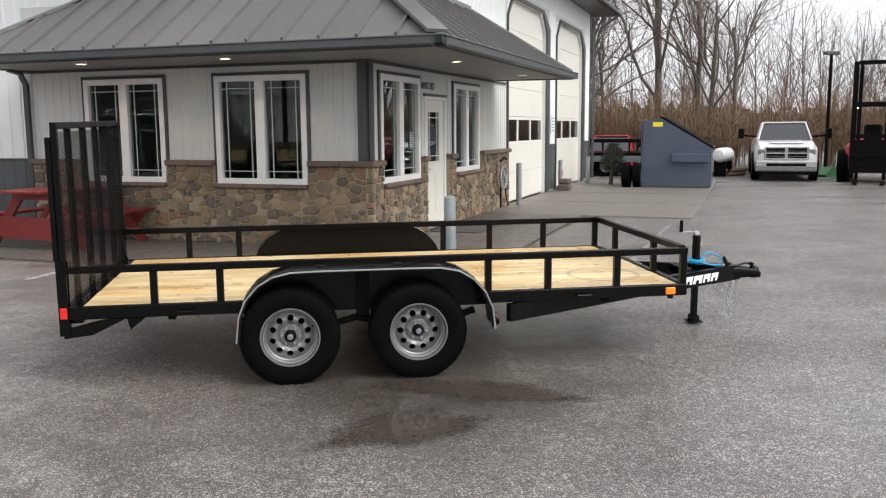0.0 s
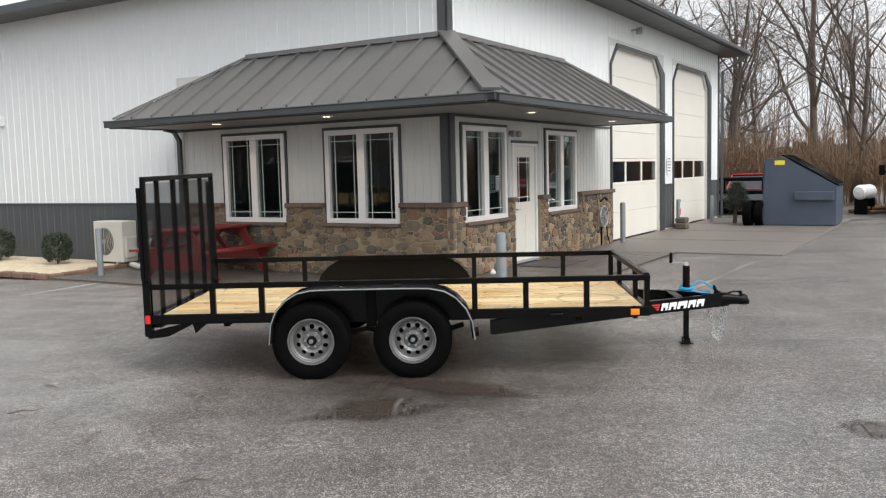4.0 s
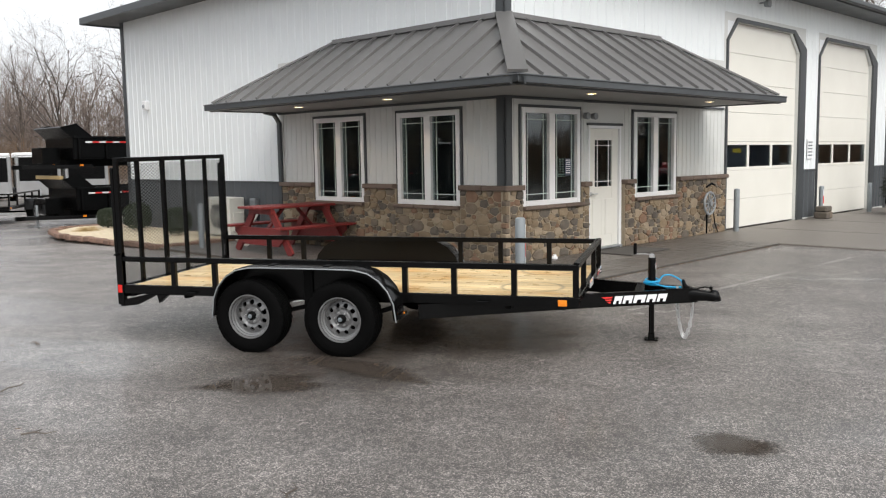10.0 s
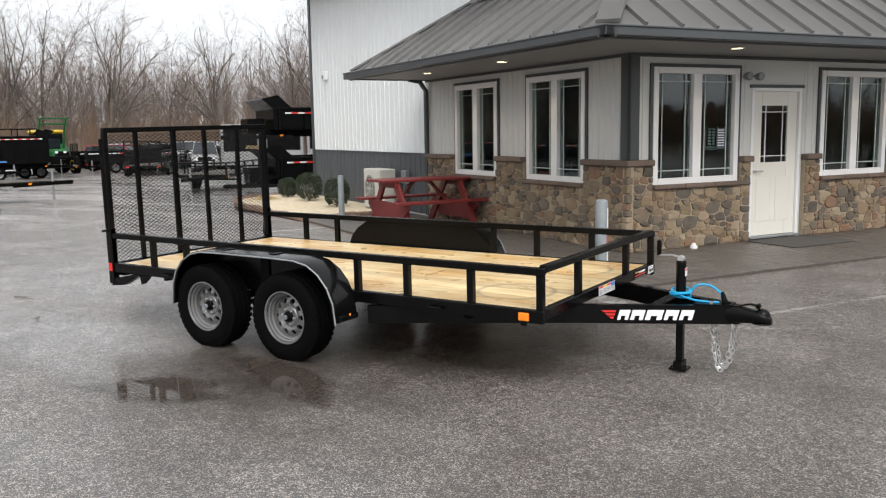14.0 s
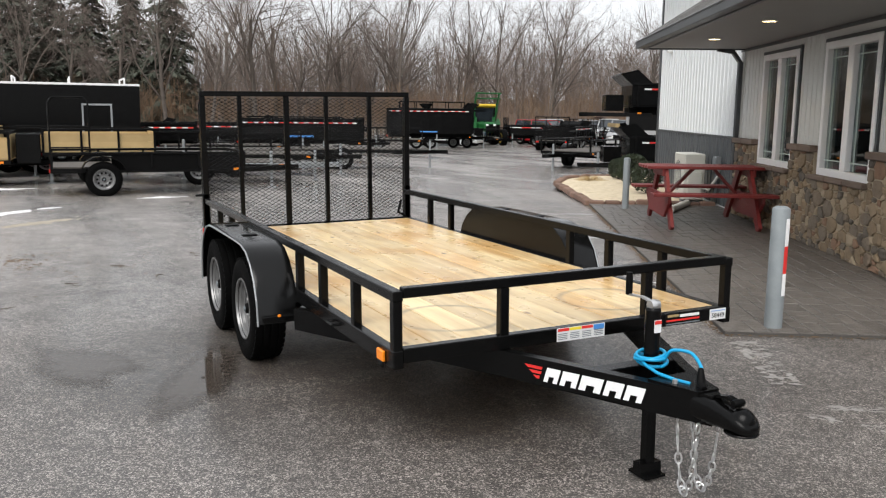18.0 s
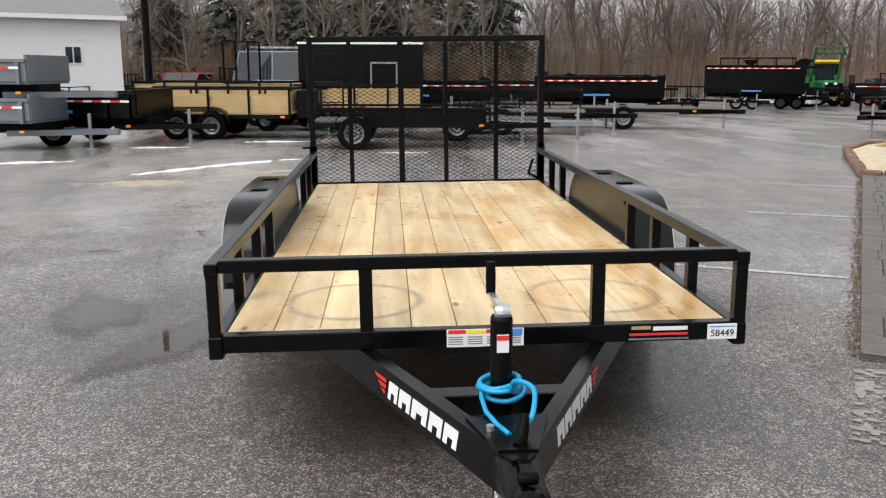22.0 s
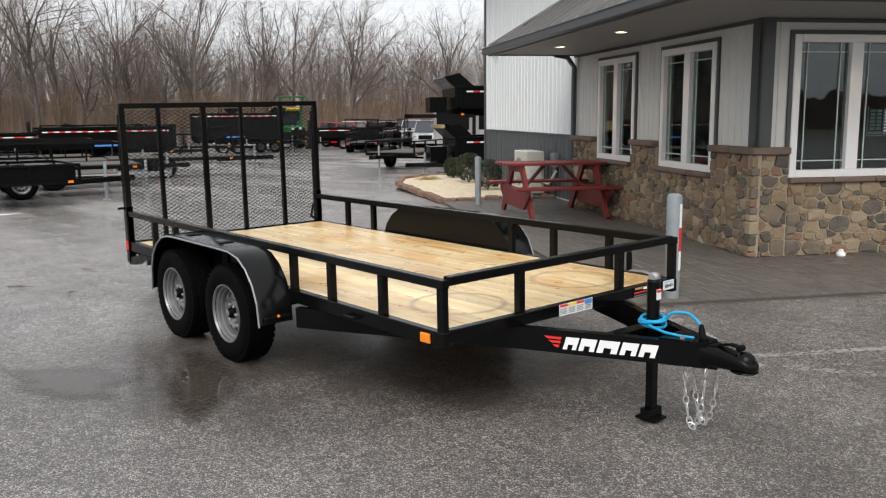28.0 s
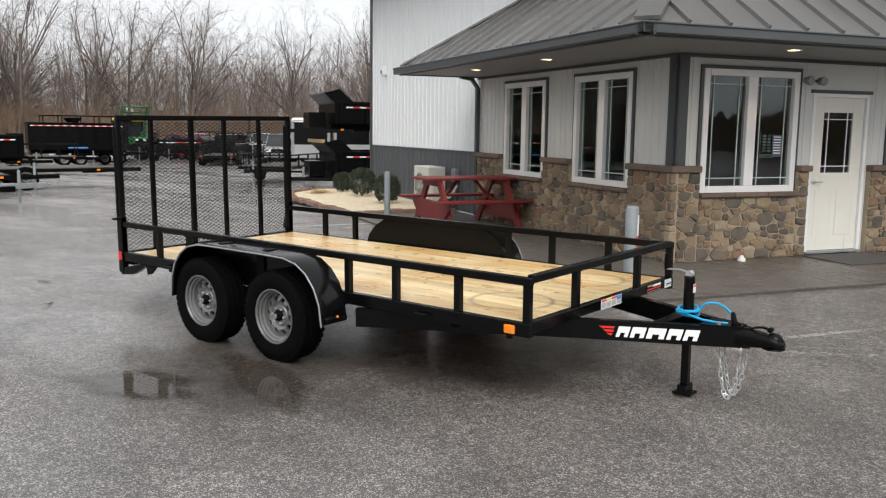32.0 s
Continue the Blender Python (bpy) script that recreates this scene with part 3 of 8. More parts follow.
# ---- trailer ----
trailer = thing("utility_trailer", pose(0, 0, -0.005, 0.8, 0, 0), "black tandem-axle utility trailer with new pine deck and raised mesh gate", "trailer")
W, L, ZD = 1.98, 4.30, 0.545


def bar(name, lo, hi, mat="black", parent=None, bev=0.004, label=""):
    return part(name, bx(lo, hi, bev), mat, parent or trailer, label)


for y0, y1 in ((0.0, 0.05), (W - 0.05, W)):
    bar("side_rail", (-0.05, y0, 0.465), (L, y1, 0.548))
    bar("top_rail", (-0.05, y0, 0.772), (L, y1, 0.82))
bar("front_sill", (L - 0.05, 0.05, 0.488), (L, W - 0.05, 0.556))
bar("front_top_rail", (L - 0.05, 0.05, 0.785), (L, W - 0.05, 0.832))
bar("rear_sill", (-0.05, 0.05, 0.43), (0.05, W - 0.05, 0.542))
for x in (0.52, 0.95, 2.80, 3.24, 3.76, L - 0.027):
    for y0 in (0.003, W - 0.047):
        bar("post", (x - 0.024, y0, 0.54), (x + 0.024, y0 + 0.044, 0.775))
for y in (0.57, 1.42):
    bar("post", (L - 0.047, y - 0.024, 0.545), (L - 0.003, y + 0.024, 0.79))
for y0 in (-0.012, W - 0.05):
    bar("corner_post", (-0.085, y0, 0.36), (-0.02, y0 + 0.062, 0.86))
    bar("gate_upright", (-0.095, y0 + 0.006, 0.86), (-0.065, y0 + 0.05, 1.66))
for x in (0.62, 1.45, 2.31, 3.05, 3.7):
    bar("cross_member", (x - 0.025, 0.05, 0.43), (x + 0.025, W - 0.05, 0.50), "blackdull")
for x in (0.72, 3.50):
    for y0, s in ((0.0, -1), (W, 1)):
        part("tie_down", tb([(x - 0.05, y0, 0.50), (x - 0.05, y0 + s * 0.03, 0.50), (x + 0.05, y0 + s * 0.03, 0.50), (x + 0.05, y0, 0.50)], 0.008, 6), "black", trailer)
# ramp feet under the tail
for y0 in (-0.005, W - 0.045):
    part("tail_bracket", pr([(-0.06, 0.40), (0.24, 0.465), (0.46, 0.465), (0.36, 0.385), (0.34, 0.465), (0.12, 0.36), (-0.06, 0.34)], 0.05, pose(0, y0, 0)), "black", trailer)
# deck boards
N = 11
bw = (W - 0.105) / N
board = mesh_of("deck_board", bx((0.0, 0.0, 0.0), (L - 0.11, bw - 0.003, 0.038), 0.0025), "wood")
for k in range(N):
    share("deck_board", board, trailer, pose(0.055, 0.0525 + k * bw + 0.0015, ZD - 0.038 + 0.001 * ((k * 7) % 3)))
# gate
gate = new("gate")
gate.parent = trailer
tagged(gate, "raised ramp gate of black tube and expanded metal")
GX = -0.04
for z0 in (0.505, 1.71):
    bar("gate_frame", (GX - 0.02, 0.0, z0), (GX + 0.02, W, z0 + 0.045), parent=gate)
for y in (0.02, 0.343, 0.769, 1.146, 1.573, W - 0.02):
    wd = 0.024 if y in (0.02, W - 0.02, 0.769) else 0.018
    bar("gate_bar", (GX - 0.02, y - wd, 0.55), (GX + 0.02, y + wd, 1.71), parent=gate)
bm = bmesh.new()
row_h, cell = 0.0165, 0.06
rows = int((1.70 - 0.555) / row_h)
cols = int((W - 0.08) / cell * 2)
for r in range(rows):
    z0 = 0.555 + r * row_h
    last = None
    for c in range(cols + 1):
        y = 0.04 + c * cell / 2
        z = z0 + (row_h if (c + r) % 2 else 0.0)
        dy, dz = 0.0022, 0.0022
        cur = [bm.verts.new((GX + 0.022 + ox, y, z + oz)) for ox, oz in ((-0.002, -dz), (0.002, -dz), (0.002, dz), (-0.002, dz))]
        if last:
            for j in range(4):
                bm.faces.new((last[j], last[(j + 1) % 4], cur[(j + 1) % 4], cur[j]))
        last = cur
part("expanded_mesh", bm, "black", gate, "black expanded-metal mesh")
part("gate_latch", tb([(-0.02, W - 0.09, 0.72), (-0.005, W - 0.13, 0.6), (-0.01, W - 0.05, 0.56)], 0.012), "black", gate)
part("latch_pin", tb([(-0.05, -0.07, 0.845), (-0.05, 0.06, 0.845)], 0.011), "black", trailer)


# wheels
def wheel_meshes():
    prof = [(0.20, -0.095), (0.235, -0.108), (0.29, -0.112), (0.325, -0.1), (0.342, -0.085)]
    for y in (-0.075, -0.025, 0.025, 0.075):
        prof += [(0.345, y - 0.016), (0.345, y + 0.016), (0.336, y + 0.018), (0.336, y + 0.03)] if y < 0.07 else [(0.345, y - 0.016), (0.342, 0.085)]
    prof += [(0.325, 0.1), (0.29, 0.112), (0.235, 0.108), (0.20, 0.095), (0.19, 0.09), (0.19, -0.09), (0.20, -0.095)]
    bm = bmesh.new()
    lathe(bm, prof, 56, "y", caps=False)
    for k in range(44):
        a = 2 * math.pi * k / 44
        for s in (-1, 1):
            mm = Matrix.Rotation(a, 4, "Y")
            box(bm, (-0.014, s * 0.084 - 0.014, 0.325), (0.014, s * 0.084 + 0.014, 0.3435), 0, mm)
    tyre = mesh_of("tyre", bm, "rubber")
    tyre.shade_smooth()
    tyre.set_sharp_from_angle(angle=0.5)
    bm = bmesh.new()
    lathe(bm, [(0.198, -0.088), (0.206, -0.098), (0.206, -0.104), (0.197, -0.104), (0.191, -0.09), (0.188, -0.078), (0.178, -0.074), (0.175, -0.055), (0.166, -0.05), (0.163, -0.03), (0.163, -0.024)], 48, "y", caps=False)
    # disc with ten round holes
    R1, R0, RH, rh, K = 0.163, 0.08, 0.126, 0.0225, 10

    def dish(x, z):
        r = math.hypot(x, z)
        return -0.024 - 0.026 * math.exp(-((r - 0.112) / 0.03) ** 2)

    for k in range(K):
        a0, a1 = 2 * math.pi * (k - 0.5) / K, 2 * math.pi * (k + 0.5) / K
        am = 2 * math.pi * k / K
        hc = Vector((RH * math.cos(am), 0, RH * math.sin(am)))
        edge = []
        for s in range(6):
            edge.append((R1, a0 + (a1 - a0) * s / 6))
        for s in range(4):
            edge.append((R1 + (R0 - R1) * s / 4, a1))
        for s in range(6):
            edge.append((R0, a1 + (a0 - a1) * s / 6))
        for s in range(4):
            edge.append((R0 + (R1 - R0) * s / 4, a0))
        ov, iv, bv = [], [], []
        for r, a in edge:
            p = Vector((r * math.cos(a), 0, r * math.sin(a)))
            d = (p - hc).normalized()
            q = hc + d * rh
            ov.append(bm.verts.new((p.x, dish(p.x, p.z), p.z)))
            iv.append(bm.verts.new((q.x, dish(q.x, q.z), q.z)))
            bv.append(bm.verts.new((q.x, dish(q.x, q.z) + 0.02, q.z)))
        n = len(edge)
        for j in range(n):
            i2 = (j + 1) % n
            bm.faces.new((ov[j], iv[j], iv[i2], ov[i2]))
            bm.faces.new((iv[j], bv[j], bv[i2], iv[i2]))
    lathe(bm, [(0.081, -0.034), (0.075, -0.04), (0.05, -0.042), (0.0, -0.042)], 32, "y")
    bmesh.ops.remove_doubles(bm, verts=bm.verts, dist=0.0004)
    bmesh.ops.recalc_face_normals(bm, faces=bm.faces)
    rim = mesh_of("rim", bm, "rim")
    rim.shade_smooth()
    rim.set_sharp_from_angle(angle=0.6)
    bm = lt([(0.042, -0.04), (0.042, -0.058), (0.036, -0.064), (0.032, -0.08), (0.024, -0.086), (0.0, -0.088)], 20, "y")
    hub = mesh_of("hub", bm, "blackdull")
    bm = lt([(0.0105, -0.04), (0.0105, -0.06), (0.006, -0.066), (0.0, -0.066)], 6, "y")
    nuts = mesh_of("lug_nut", bm, "zinc")
    drum = mesh_of("brake_drum", lt([(0.0, 0.045), (0.16, 0.045), (0.16, 0.08), (0.0, 0.08)], 32, "y"), "blackdull")
    valve = mesh_of("valve", tb([(0.125, -0.03, 0.118), (0.12, -0.085, 0.118)], 0.006, 6), "blackdull")
    cap = mesh_of("hub_cap", lt([(0.021, -0.085), (0.021, -0.09), (0.016, -0.094), (0.0, -0.095)], 16, "y"), "greysteel")
    return tyre, rim, hub, nuts, drum, valve, cap


WHEEL = wheel_meshes()


def wheel(parent, x, y, r, flip=False, turn=0.0, detail=True):
    m = pose(x, y, r, 0, turn, 180 if flip else 0) @ Matrix.Scale(r / 0.345, 4)
    w = new("wheel")
    w.parent = parent
    w.matrix_local = m
    for nm, me in zip(("tyre", "rim", "hub", "lug_nut", "brake_drum", "valve", "hub_cap"), WHEEL):
        if nm != "lug_nut":
            share(nm, me, w, Matrix())
        elif detail:
            for k in range(6):
                a = 2 * math.pi * (k + 0.3) / 6
                share(nm, me, w, pose(0.06 * math.cos(a), 0, 0.06 * math.sin(a)))
    return w


for x, tn in ((1.407, 20), (2.27, -35)):
    wheel(trailer, x, -0.11, 0.333, False, tn)
    wheel(trailer, x, W + 0.11, 0.333, True, tn)
    part("axle", tb([(x, 0.0, 0.345), (x, W, 0.345)], 0.035, 12), "blackdull", trailer)
for y in (0.03, W - 0.03):
    part("leaf_spring", tb([(1.08, y, 0.42), (1.45, y, 0.30), (1.86, y, 0.40), (2.31, y, 0.30), (2.7, y, 0.42)], 0.02, flat=(0.045, 0.04)), "blackdull", trailer)


def fender(sign, y0):
    """Rounded double fender with rolled lip, inner panel, step pads and side lamps."""
    arc = [(1.055, 0.33), (1.075, 0.50), (1.12, 0.61), (1.20, 0.70), (1.30, 0.76), (1.42, 0.786), (1.6, 0.79), (2.2, 0.79), (2.42, 0.786), (2.55, 0.76), (2.65, 0.70), (2.73, 0.61), (2.78, 0.50), (2.80, 0.35)]
    f = new("fender")
    f.parent = trailer
    tagged(f, "glossy black rounded fender with rolled edge")
    ya, yb = y0, y0 + sign * 0.235
    bm = bmesh.new()
    cx, cz = 1.93, 0.4
    rows_ = []
    for x, z in arc:
        d = Vector((cx - x, 0, cz - z)).normalized() * 0.012
        rows_.append([bm.verts.new(c) for c in ((x, ya, z), (x, yb - sign * 0.02, z), (x + d.x * 0.5, yb, z + d.z * 0.5), (x + d.x * 2.2, yb, z + d.z * 2.2), (x + d.x * 2.2, yb - sign * 0.008, z + d.z * 2.2), (x + d.x, yb - sign * 0.03, z + d.z), (x + d.x, ya, z + d.z))])
    for a, b in zip(rows_, rows_[1:]):
        for j in range(7):
            bm.faces.new((a[j], a[(j + 1) % 7], b[(j + 1) % 7], b[j]))
    bm.faces.new(rows_[0])
    bm.faces.new(rows_[-1][::-1])
    bmesh.ops.recalc_face_normals(bm, faces=bm.faces)
    smooth(part("fender_skin", bm, "gloss", f), 0.5)
    # reflected highlight along the lip, modelled as a thin bright tube
    lip = [(x + (cx - x) * 0.004, yb + sign * 0.003, z - 0.012) for x, z in arc]
    part("rolled_edge_highlight", tb(lip, 0.006, 6), "galv", f, "bright line for the highlight on the fender's rolled edge")
    part("inner_panel", pr([(x, z) for x, z in arc if z > 0.46] + [(2.80, 0.46), (1.055, 0.46)], 0.008, pose(0, y0 - (0.004 if sign < 0 else 0.004), 0)), "black", f)
    for x in (1.62, 2.14):
        part("step_pad", bx((x - 0.03, min(ya, yb) + 0.07, 0.79), (x + 0.03, max(ya, yb) - 0.07, 0.797), 0.003), "blackdull", f)
    yl = (ya + yb) / 2
    part("fender_bracket", bx((2.79, min(ya, yb) + 0.02, 0.36), (2.83, max(ya, yb) - 0.02, 0.40), 0.006), "black", f)
    part("side_lamp", lt([(0.0, 0), (0.010, 0), (0.008, 0.005), (0.0, 0.007)], 12, "x", (2.83, yl, 0.40)), "amber", f)
    part("side_lamp", lt([(0.0, 0), (0.010, 0), (0.008, -0.005), (0.0, -0.007)], 12, "x", (1.05, yl, 0.42)), "red_lens", f)
    part("centre_stay", bx((1.86, min(ya, ya + sign * 0.02), 0.42), (1.95, max(ya, ya + sign * 0.02), 0.78), 0.003), "blackdull", f)


fender(-1, 0.0)
fender(1, W)
# tongue
tip = Vector((5.24, W / 2, 0.43))
for s, y in ((-1, 0.57), (1, 1.42)):
    d = (Vector((L, y, 0.42)) - tip)
    back = tip + d * 2.45
    back.z = 0.40
    part("tongue_beam", tb([tip, Vector((L, y, 0.425)), back], 0.06, flat=(0.05, 0.125)), "black", trailer)
part("tongue_plate", pr([(4.97, W / 2 - 0.12), (5.2, W / 2 - 0.055), (5.2, W / 2 + 0.055), (4.97, W / 2 + 0.12)], 0.012, Matrix(((1, 0, 0, 0), (0, 0, 1, 0), (0, 1, 0, 0.487), (0, 0, 0, 1)))), "black", trailer)
part("tongue_cross_bar", bx((4.70, W / 2 - 0.22, 0.42), (4.78, W / 2 + 0.22, 0.488), 0.004), "black", trailer)
coupler = new("coupler")
coupler.parent = trailer
tagged(coupler, "black adjustable ball coupler")
cast = bmesh.new()
rings = []
for x, hw, z0, z1 in ((5.08, 0.058, 0.375, 0.47), (5.13, 0.062, 0.373, 0.488), (5.2, 0.062, 0.375, 0.49), (5.27, 0.057, 0.38, 0.48), (5.33, 0.056, 0.384, 0.47), (5.375, 0.06, 0.386, 0.465), (5.41, 0.056, 0.387, 0.452), (5.433, 0.044, 0.389, 0.436), (5.445, 0.024, 0.393, 0.42)):
    ring = []
    for k in range(20):
        c, q = math.cos(k * math.pi / 10), math.sin(k * math.pi / 10)
        c, q = math.copysign(abs(c) ** 0.55, c), math.copysign(abs(q) ** 0.55, q)
        ring.append(cast.verts.new((x, W / 2 + hw * c, (z0 + z1) / 2 + (z1 - z0) / 2 * q)))
    rings.append(ring)
for p, q in zip(rings, rings[1:]):
    for k in range(20):
        cast.faces.new((p[k], p[(k + 1) % 20], q[(k + 1) % 20], q[k]))
cast.faces.new(rings[0])
cast.faces.new(rings[-1])
bmesh.ops.recalc_face_normals(cast, faces=cast.faces)
smooth(part("coupler_body", cast, "black", coupler), 0.9)
smooth(part("rim_flange", lt([(0.0, 0.384), (0.064, 0.384), (0.067, 0.388), (0.064, 0.393), (0.0, 0.394)], 24, "z", (5.383, W / 2, 0)), "black", coupler))
smooth(part("ball_socket", lt([(0.0, 0.40), (0.05, 0.40), (0.052, 0.435), (0.044, 0.462), (0.025, 0.478), (0.0, 0.482)], 20, "z", (5.385, W / 2, 0)), "black", coupler))
part("latch_lever", tb([(5.365, W / 2, 0.482), (5.35, W / 2, 0.5), (5.31, W / 2, 0.506), (5.27, W / 2, 0.498), (5.24, W / 2, 0.487)], 0.01, flat=(0.03, 0.01)), "black", coupler)
smooth(part("latch_knob", lt([(0.0, -0.026), (0.012, -0.026), (0.016, -0.02), (0.016, 0.02), (0.012, 0.026), (0.0, 0.026)], 14, "y", (5.36, W / 2, 0.497)), "blackdull", coupler))
part("bolt", lt([(0.0, 0.498), (0.012, 0.498), (0.012, 0.514), (0.0, 0.514)], 6, "z", (5.07, W / 2 - 0.06, 0)), "zinc", coupler)
jack = new("jack")
jack.parent = trailer
tagged(jack, "black tongue jack with crank handle")
JX = 4.845
part("jack_outer_tube", lt([(0.034, 0.40), (0.034, 0.755), (0.03, 0.765), (0.0, 0.765)], 20, "z", (JX, W / 2, 0)), "black", jack)
part("jack_inner_tube", bx((JX - 0.024, W / 2 - 0.024, 0.04), (JX + 0.024, W / 2 + 0.024, 0.42), 0.004), "black", jack)
part("foot_plate", pr([(-0.06, 0.0), (0.06, 0.0), (0.06, 0.012), (0.03, 0.012), (0.028, 0.06), (-0.028, 0.06), (-0.03, 0.012), (-0.06, 0.012)], 0.11, pose(JX, W / 2 - 0.055, 0.004)), "black", jack)
part("crank_gear", lt([(0.022, -0.02), (0.026, 0.0), (0.022, 0.025), (0.0, 0.028)], 14, "y", (JX, W / 2, 0.775)), "zinc", jack)
part("crank_arm", tb([(JX, W / 2, 0.785), (JX - 0.06, W / 2 - 0.01, 0.80), (JX - 0.15, W / 2 - 0.015, 0.795)], 0.009, flat=(0.02, 0.008)), "zinc", jack)
part("crank_grip", lt([(0.0, 0.795), (0.015, 0.795), (0.016, 0.85), (0.014, 0.895), (0.0, 0.897)], 12, "z", (JX - 0.15, W / 2 - 0.015, 0)), "blackdull", jack)
part("jack_label", bx((JX + 0.0325, W / 2 - 0.018, 0.66), (JX + 0.036, W / 2 + 0.018, 0.715), 0), "white", jack)
part("jack_label_head", bx((JX + 0.0345, W / 2 - 0.018, 0.698), (JX + 0.0375, W / 2 + 0.018, 0.713), 0), "redlabel", jack)
# breakaway cable, coiled round the jack
pts = []
for k in range(128):
    a = k * 0.2
    rr_ = 0.062 + 0.009 * math.sin(a * 0.83)
    pts.append((JX + rr_ * math.cos(a), W / 2 + rr_ * math.sin(a), 0.515 + 0.05 * k / 128 + 0.014 * math.sin(a * 0.7)))
ends = [Vector(p) for p in (pts[-2], pts[-1], (JX + 0.10, W / 2 + 0.03, 0.595), (JX + 0.17, W / 2 + 0.07, 0.595), (JX + 0.25, W / 2 + 0.055, 0.555), (JX + 0.27, W / 2 + 0.03, 0.52), (JX + 0.28, W / 2 + 0.02, 0.49))]
for p0, p1, p2, p3 in zip(ends, ends[1:], ends[2:], ends[3:]):
    for k in range(1, 9):
        u = k / 8
        pts.append(tuple(0.5 * (2 * p1 + (p2 - p0) * u + (2 * p0 - 5 * p1 + 4 * p2 - p3) * u * u + (3 * p1 - p0 - 3 * p2 + p3) * u ** 3)))
smooth(part("brake_cable", tb(pts, 0.0075, 10), "cyan", trailer, "bright blue coiled cable"), 1.2)
smooth(part("cable_plug", tb([(JX + 0.272, W / 2 + 0.03, 0.565), (JX + 0.276, W / 2 + 0.028, 0.555), (JX + 0.282, W / 2 + 0.024, 0.53), (JX + 0.29, W / 2 + 0.018, 0.51), (JX + 0.305, W / 2 + 0.01, 0.497), (JX + 0.33, W / 2, 0.494)], [0.01, 0.013, 0.017, 0.019, 0.02, 0.014], 12), "blackdull", trailer))
loose = [Vector(p) for p in ((JX + 0.0, W / 2 - 0.06, 0.54), (JX + 0.05, W / 2 - 0.065, 0.525), (JX + 0.12, W / 2 - 0.06, 0.51), (JX + 0.2, W / 2 - 0.035, 0.502), (JX + 0.26, W / 2 - 0.01, 0.5))]
smooth(part("cable_end", tb(loose, 0.0075, 10), "cyan", trailer), 1.2)
# safety chains
bm = bmesh.new()
ring_pts = [(0.0135 * math.cos(2 * math.pi * i / 12), 0.0, 0.023 * math.sin(2 * math.pi * i / 12)) for i in range(12)]
for i in range(12):
    tube(bm, [ring_pts[i], ring_pts[(i + 1) % 12]], 0.0042, 5, False)
link = mesh_of("chain_link", bm, "zinc")
for y in (W / 2 - 0.04, W / 2 + 0.04):
    ch = new("safety_chain")
    ch.parent = trailer
    tagged(ch, "zinc-plated safety chain hanging in a loop")
    a, b = Vector((5.07, y, 0.37)), Vector((5.21, y + (0.015 if y > 1 else -0.015), 0.385))
    path = []
    for k in range(61):
        t = k / 60
        p = a.lerp(b, t)
        p.z -= 0.335 * (1 - (2 * t - 1) ** 2) ** 0.75
        path.append(p)
    run, k0 = 0.0, 0
    for k in range(1, 61):
        run += (path[k] - path[k - 1]).length
        if run >= 0.031:
            d = (path[k] - path[k0]).normalized()
            q = d.to_track_quat("Z", "Y").to_matrix().to_4x4()
            share("chain_link", link, ch, Matrix.Translation((path[k] + path[k0]) / 2) @ q @ pose(0, 0, 0, 0, 0, 90 * (k % 2) + 20 + 13 * (k % 3)))
            run, k0 = 0.0, k
# lights and labels
for y0 in (-0.018, W - 0.002):
    part("tail_lamp", bx((-0.075, y0, 0.475), (-0.03, y0 + 0.02, 0.55), 0.004), "red_lens", trailer, "red tail lamp")
    part("marker_lamp", bx((4.13, y0 + (0.002 if y0 < 0 else 0), 0.478), (4.205, y0 + 0.018, 0.53), 0.004), "amber", trailer, "amber marker lamp")
    part("lamp_box", bx((4.145, y0 + 0.004, 0.447), (4.19, y0 + 0.016, 0.477), 0.003), "black", trailer)


def label_plate(name, x, y0, y1, z0, z1, blocks, base="white"):
    part(name, bx((x, y0, z0), (x + 0.002, y1, z1), 0), base, trailer, name.replace("_", " "))
    for nm, a, b, c, d, mat in blocks:
        part(nm, bx((x + 0.001, y0 + (y1 - y0) * a, z0 + (z1 - z0) * c), (x + 0.0035, y0 + (y1 - y0) * b, z0 + (z1 - z0) * d), 0), mat, trailer)


lines = [("print_line", a + 0.02, a + 0.21, c, c + 0.05, "greysteel") for a in (0, 0.25, 0.5, 0.75) for c in (0.15, 0.28, 0.41, 0.54)]
label_plate("warning_label", L, 0.860, 1.143, 0.4885, 0.5555, [("label_head", 0.02, 0.245, 0.76, 0.97, "redlabel"), ("label_head", 0.26, 0.495, 0.76, 0.97, "signyellow"), ("label_head", 0.51, 0.745, 0.76, 0.97, "redlabel"), ("label_head", 0.76, 0.98, 0.6, 0.97, "bluelabel")] + lines)
label_plate("dealer_sticker", L, 1.525, 1.765, 0.490, 0.555, [("print_bar", 0.42, 0.96, 0.62, 0.85, "white"), ("print_bar", 0.08, 0.38, 0.7, 0.9, "pallet"), ("print_bar", 0.05, 0.97, 0.34, 0.48, "redlabel"), ("print_bar", 0.04, 0.98, 0.08, 0.18, "greysteel")], "blackdull")
label_plate("stock_tag", L, 1.832, 1.943, 0.490, 0.549, [("print_bar", 0.06, 0.94, 0.8, 0.86, "bluelabel")])


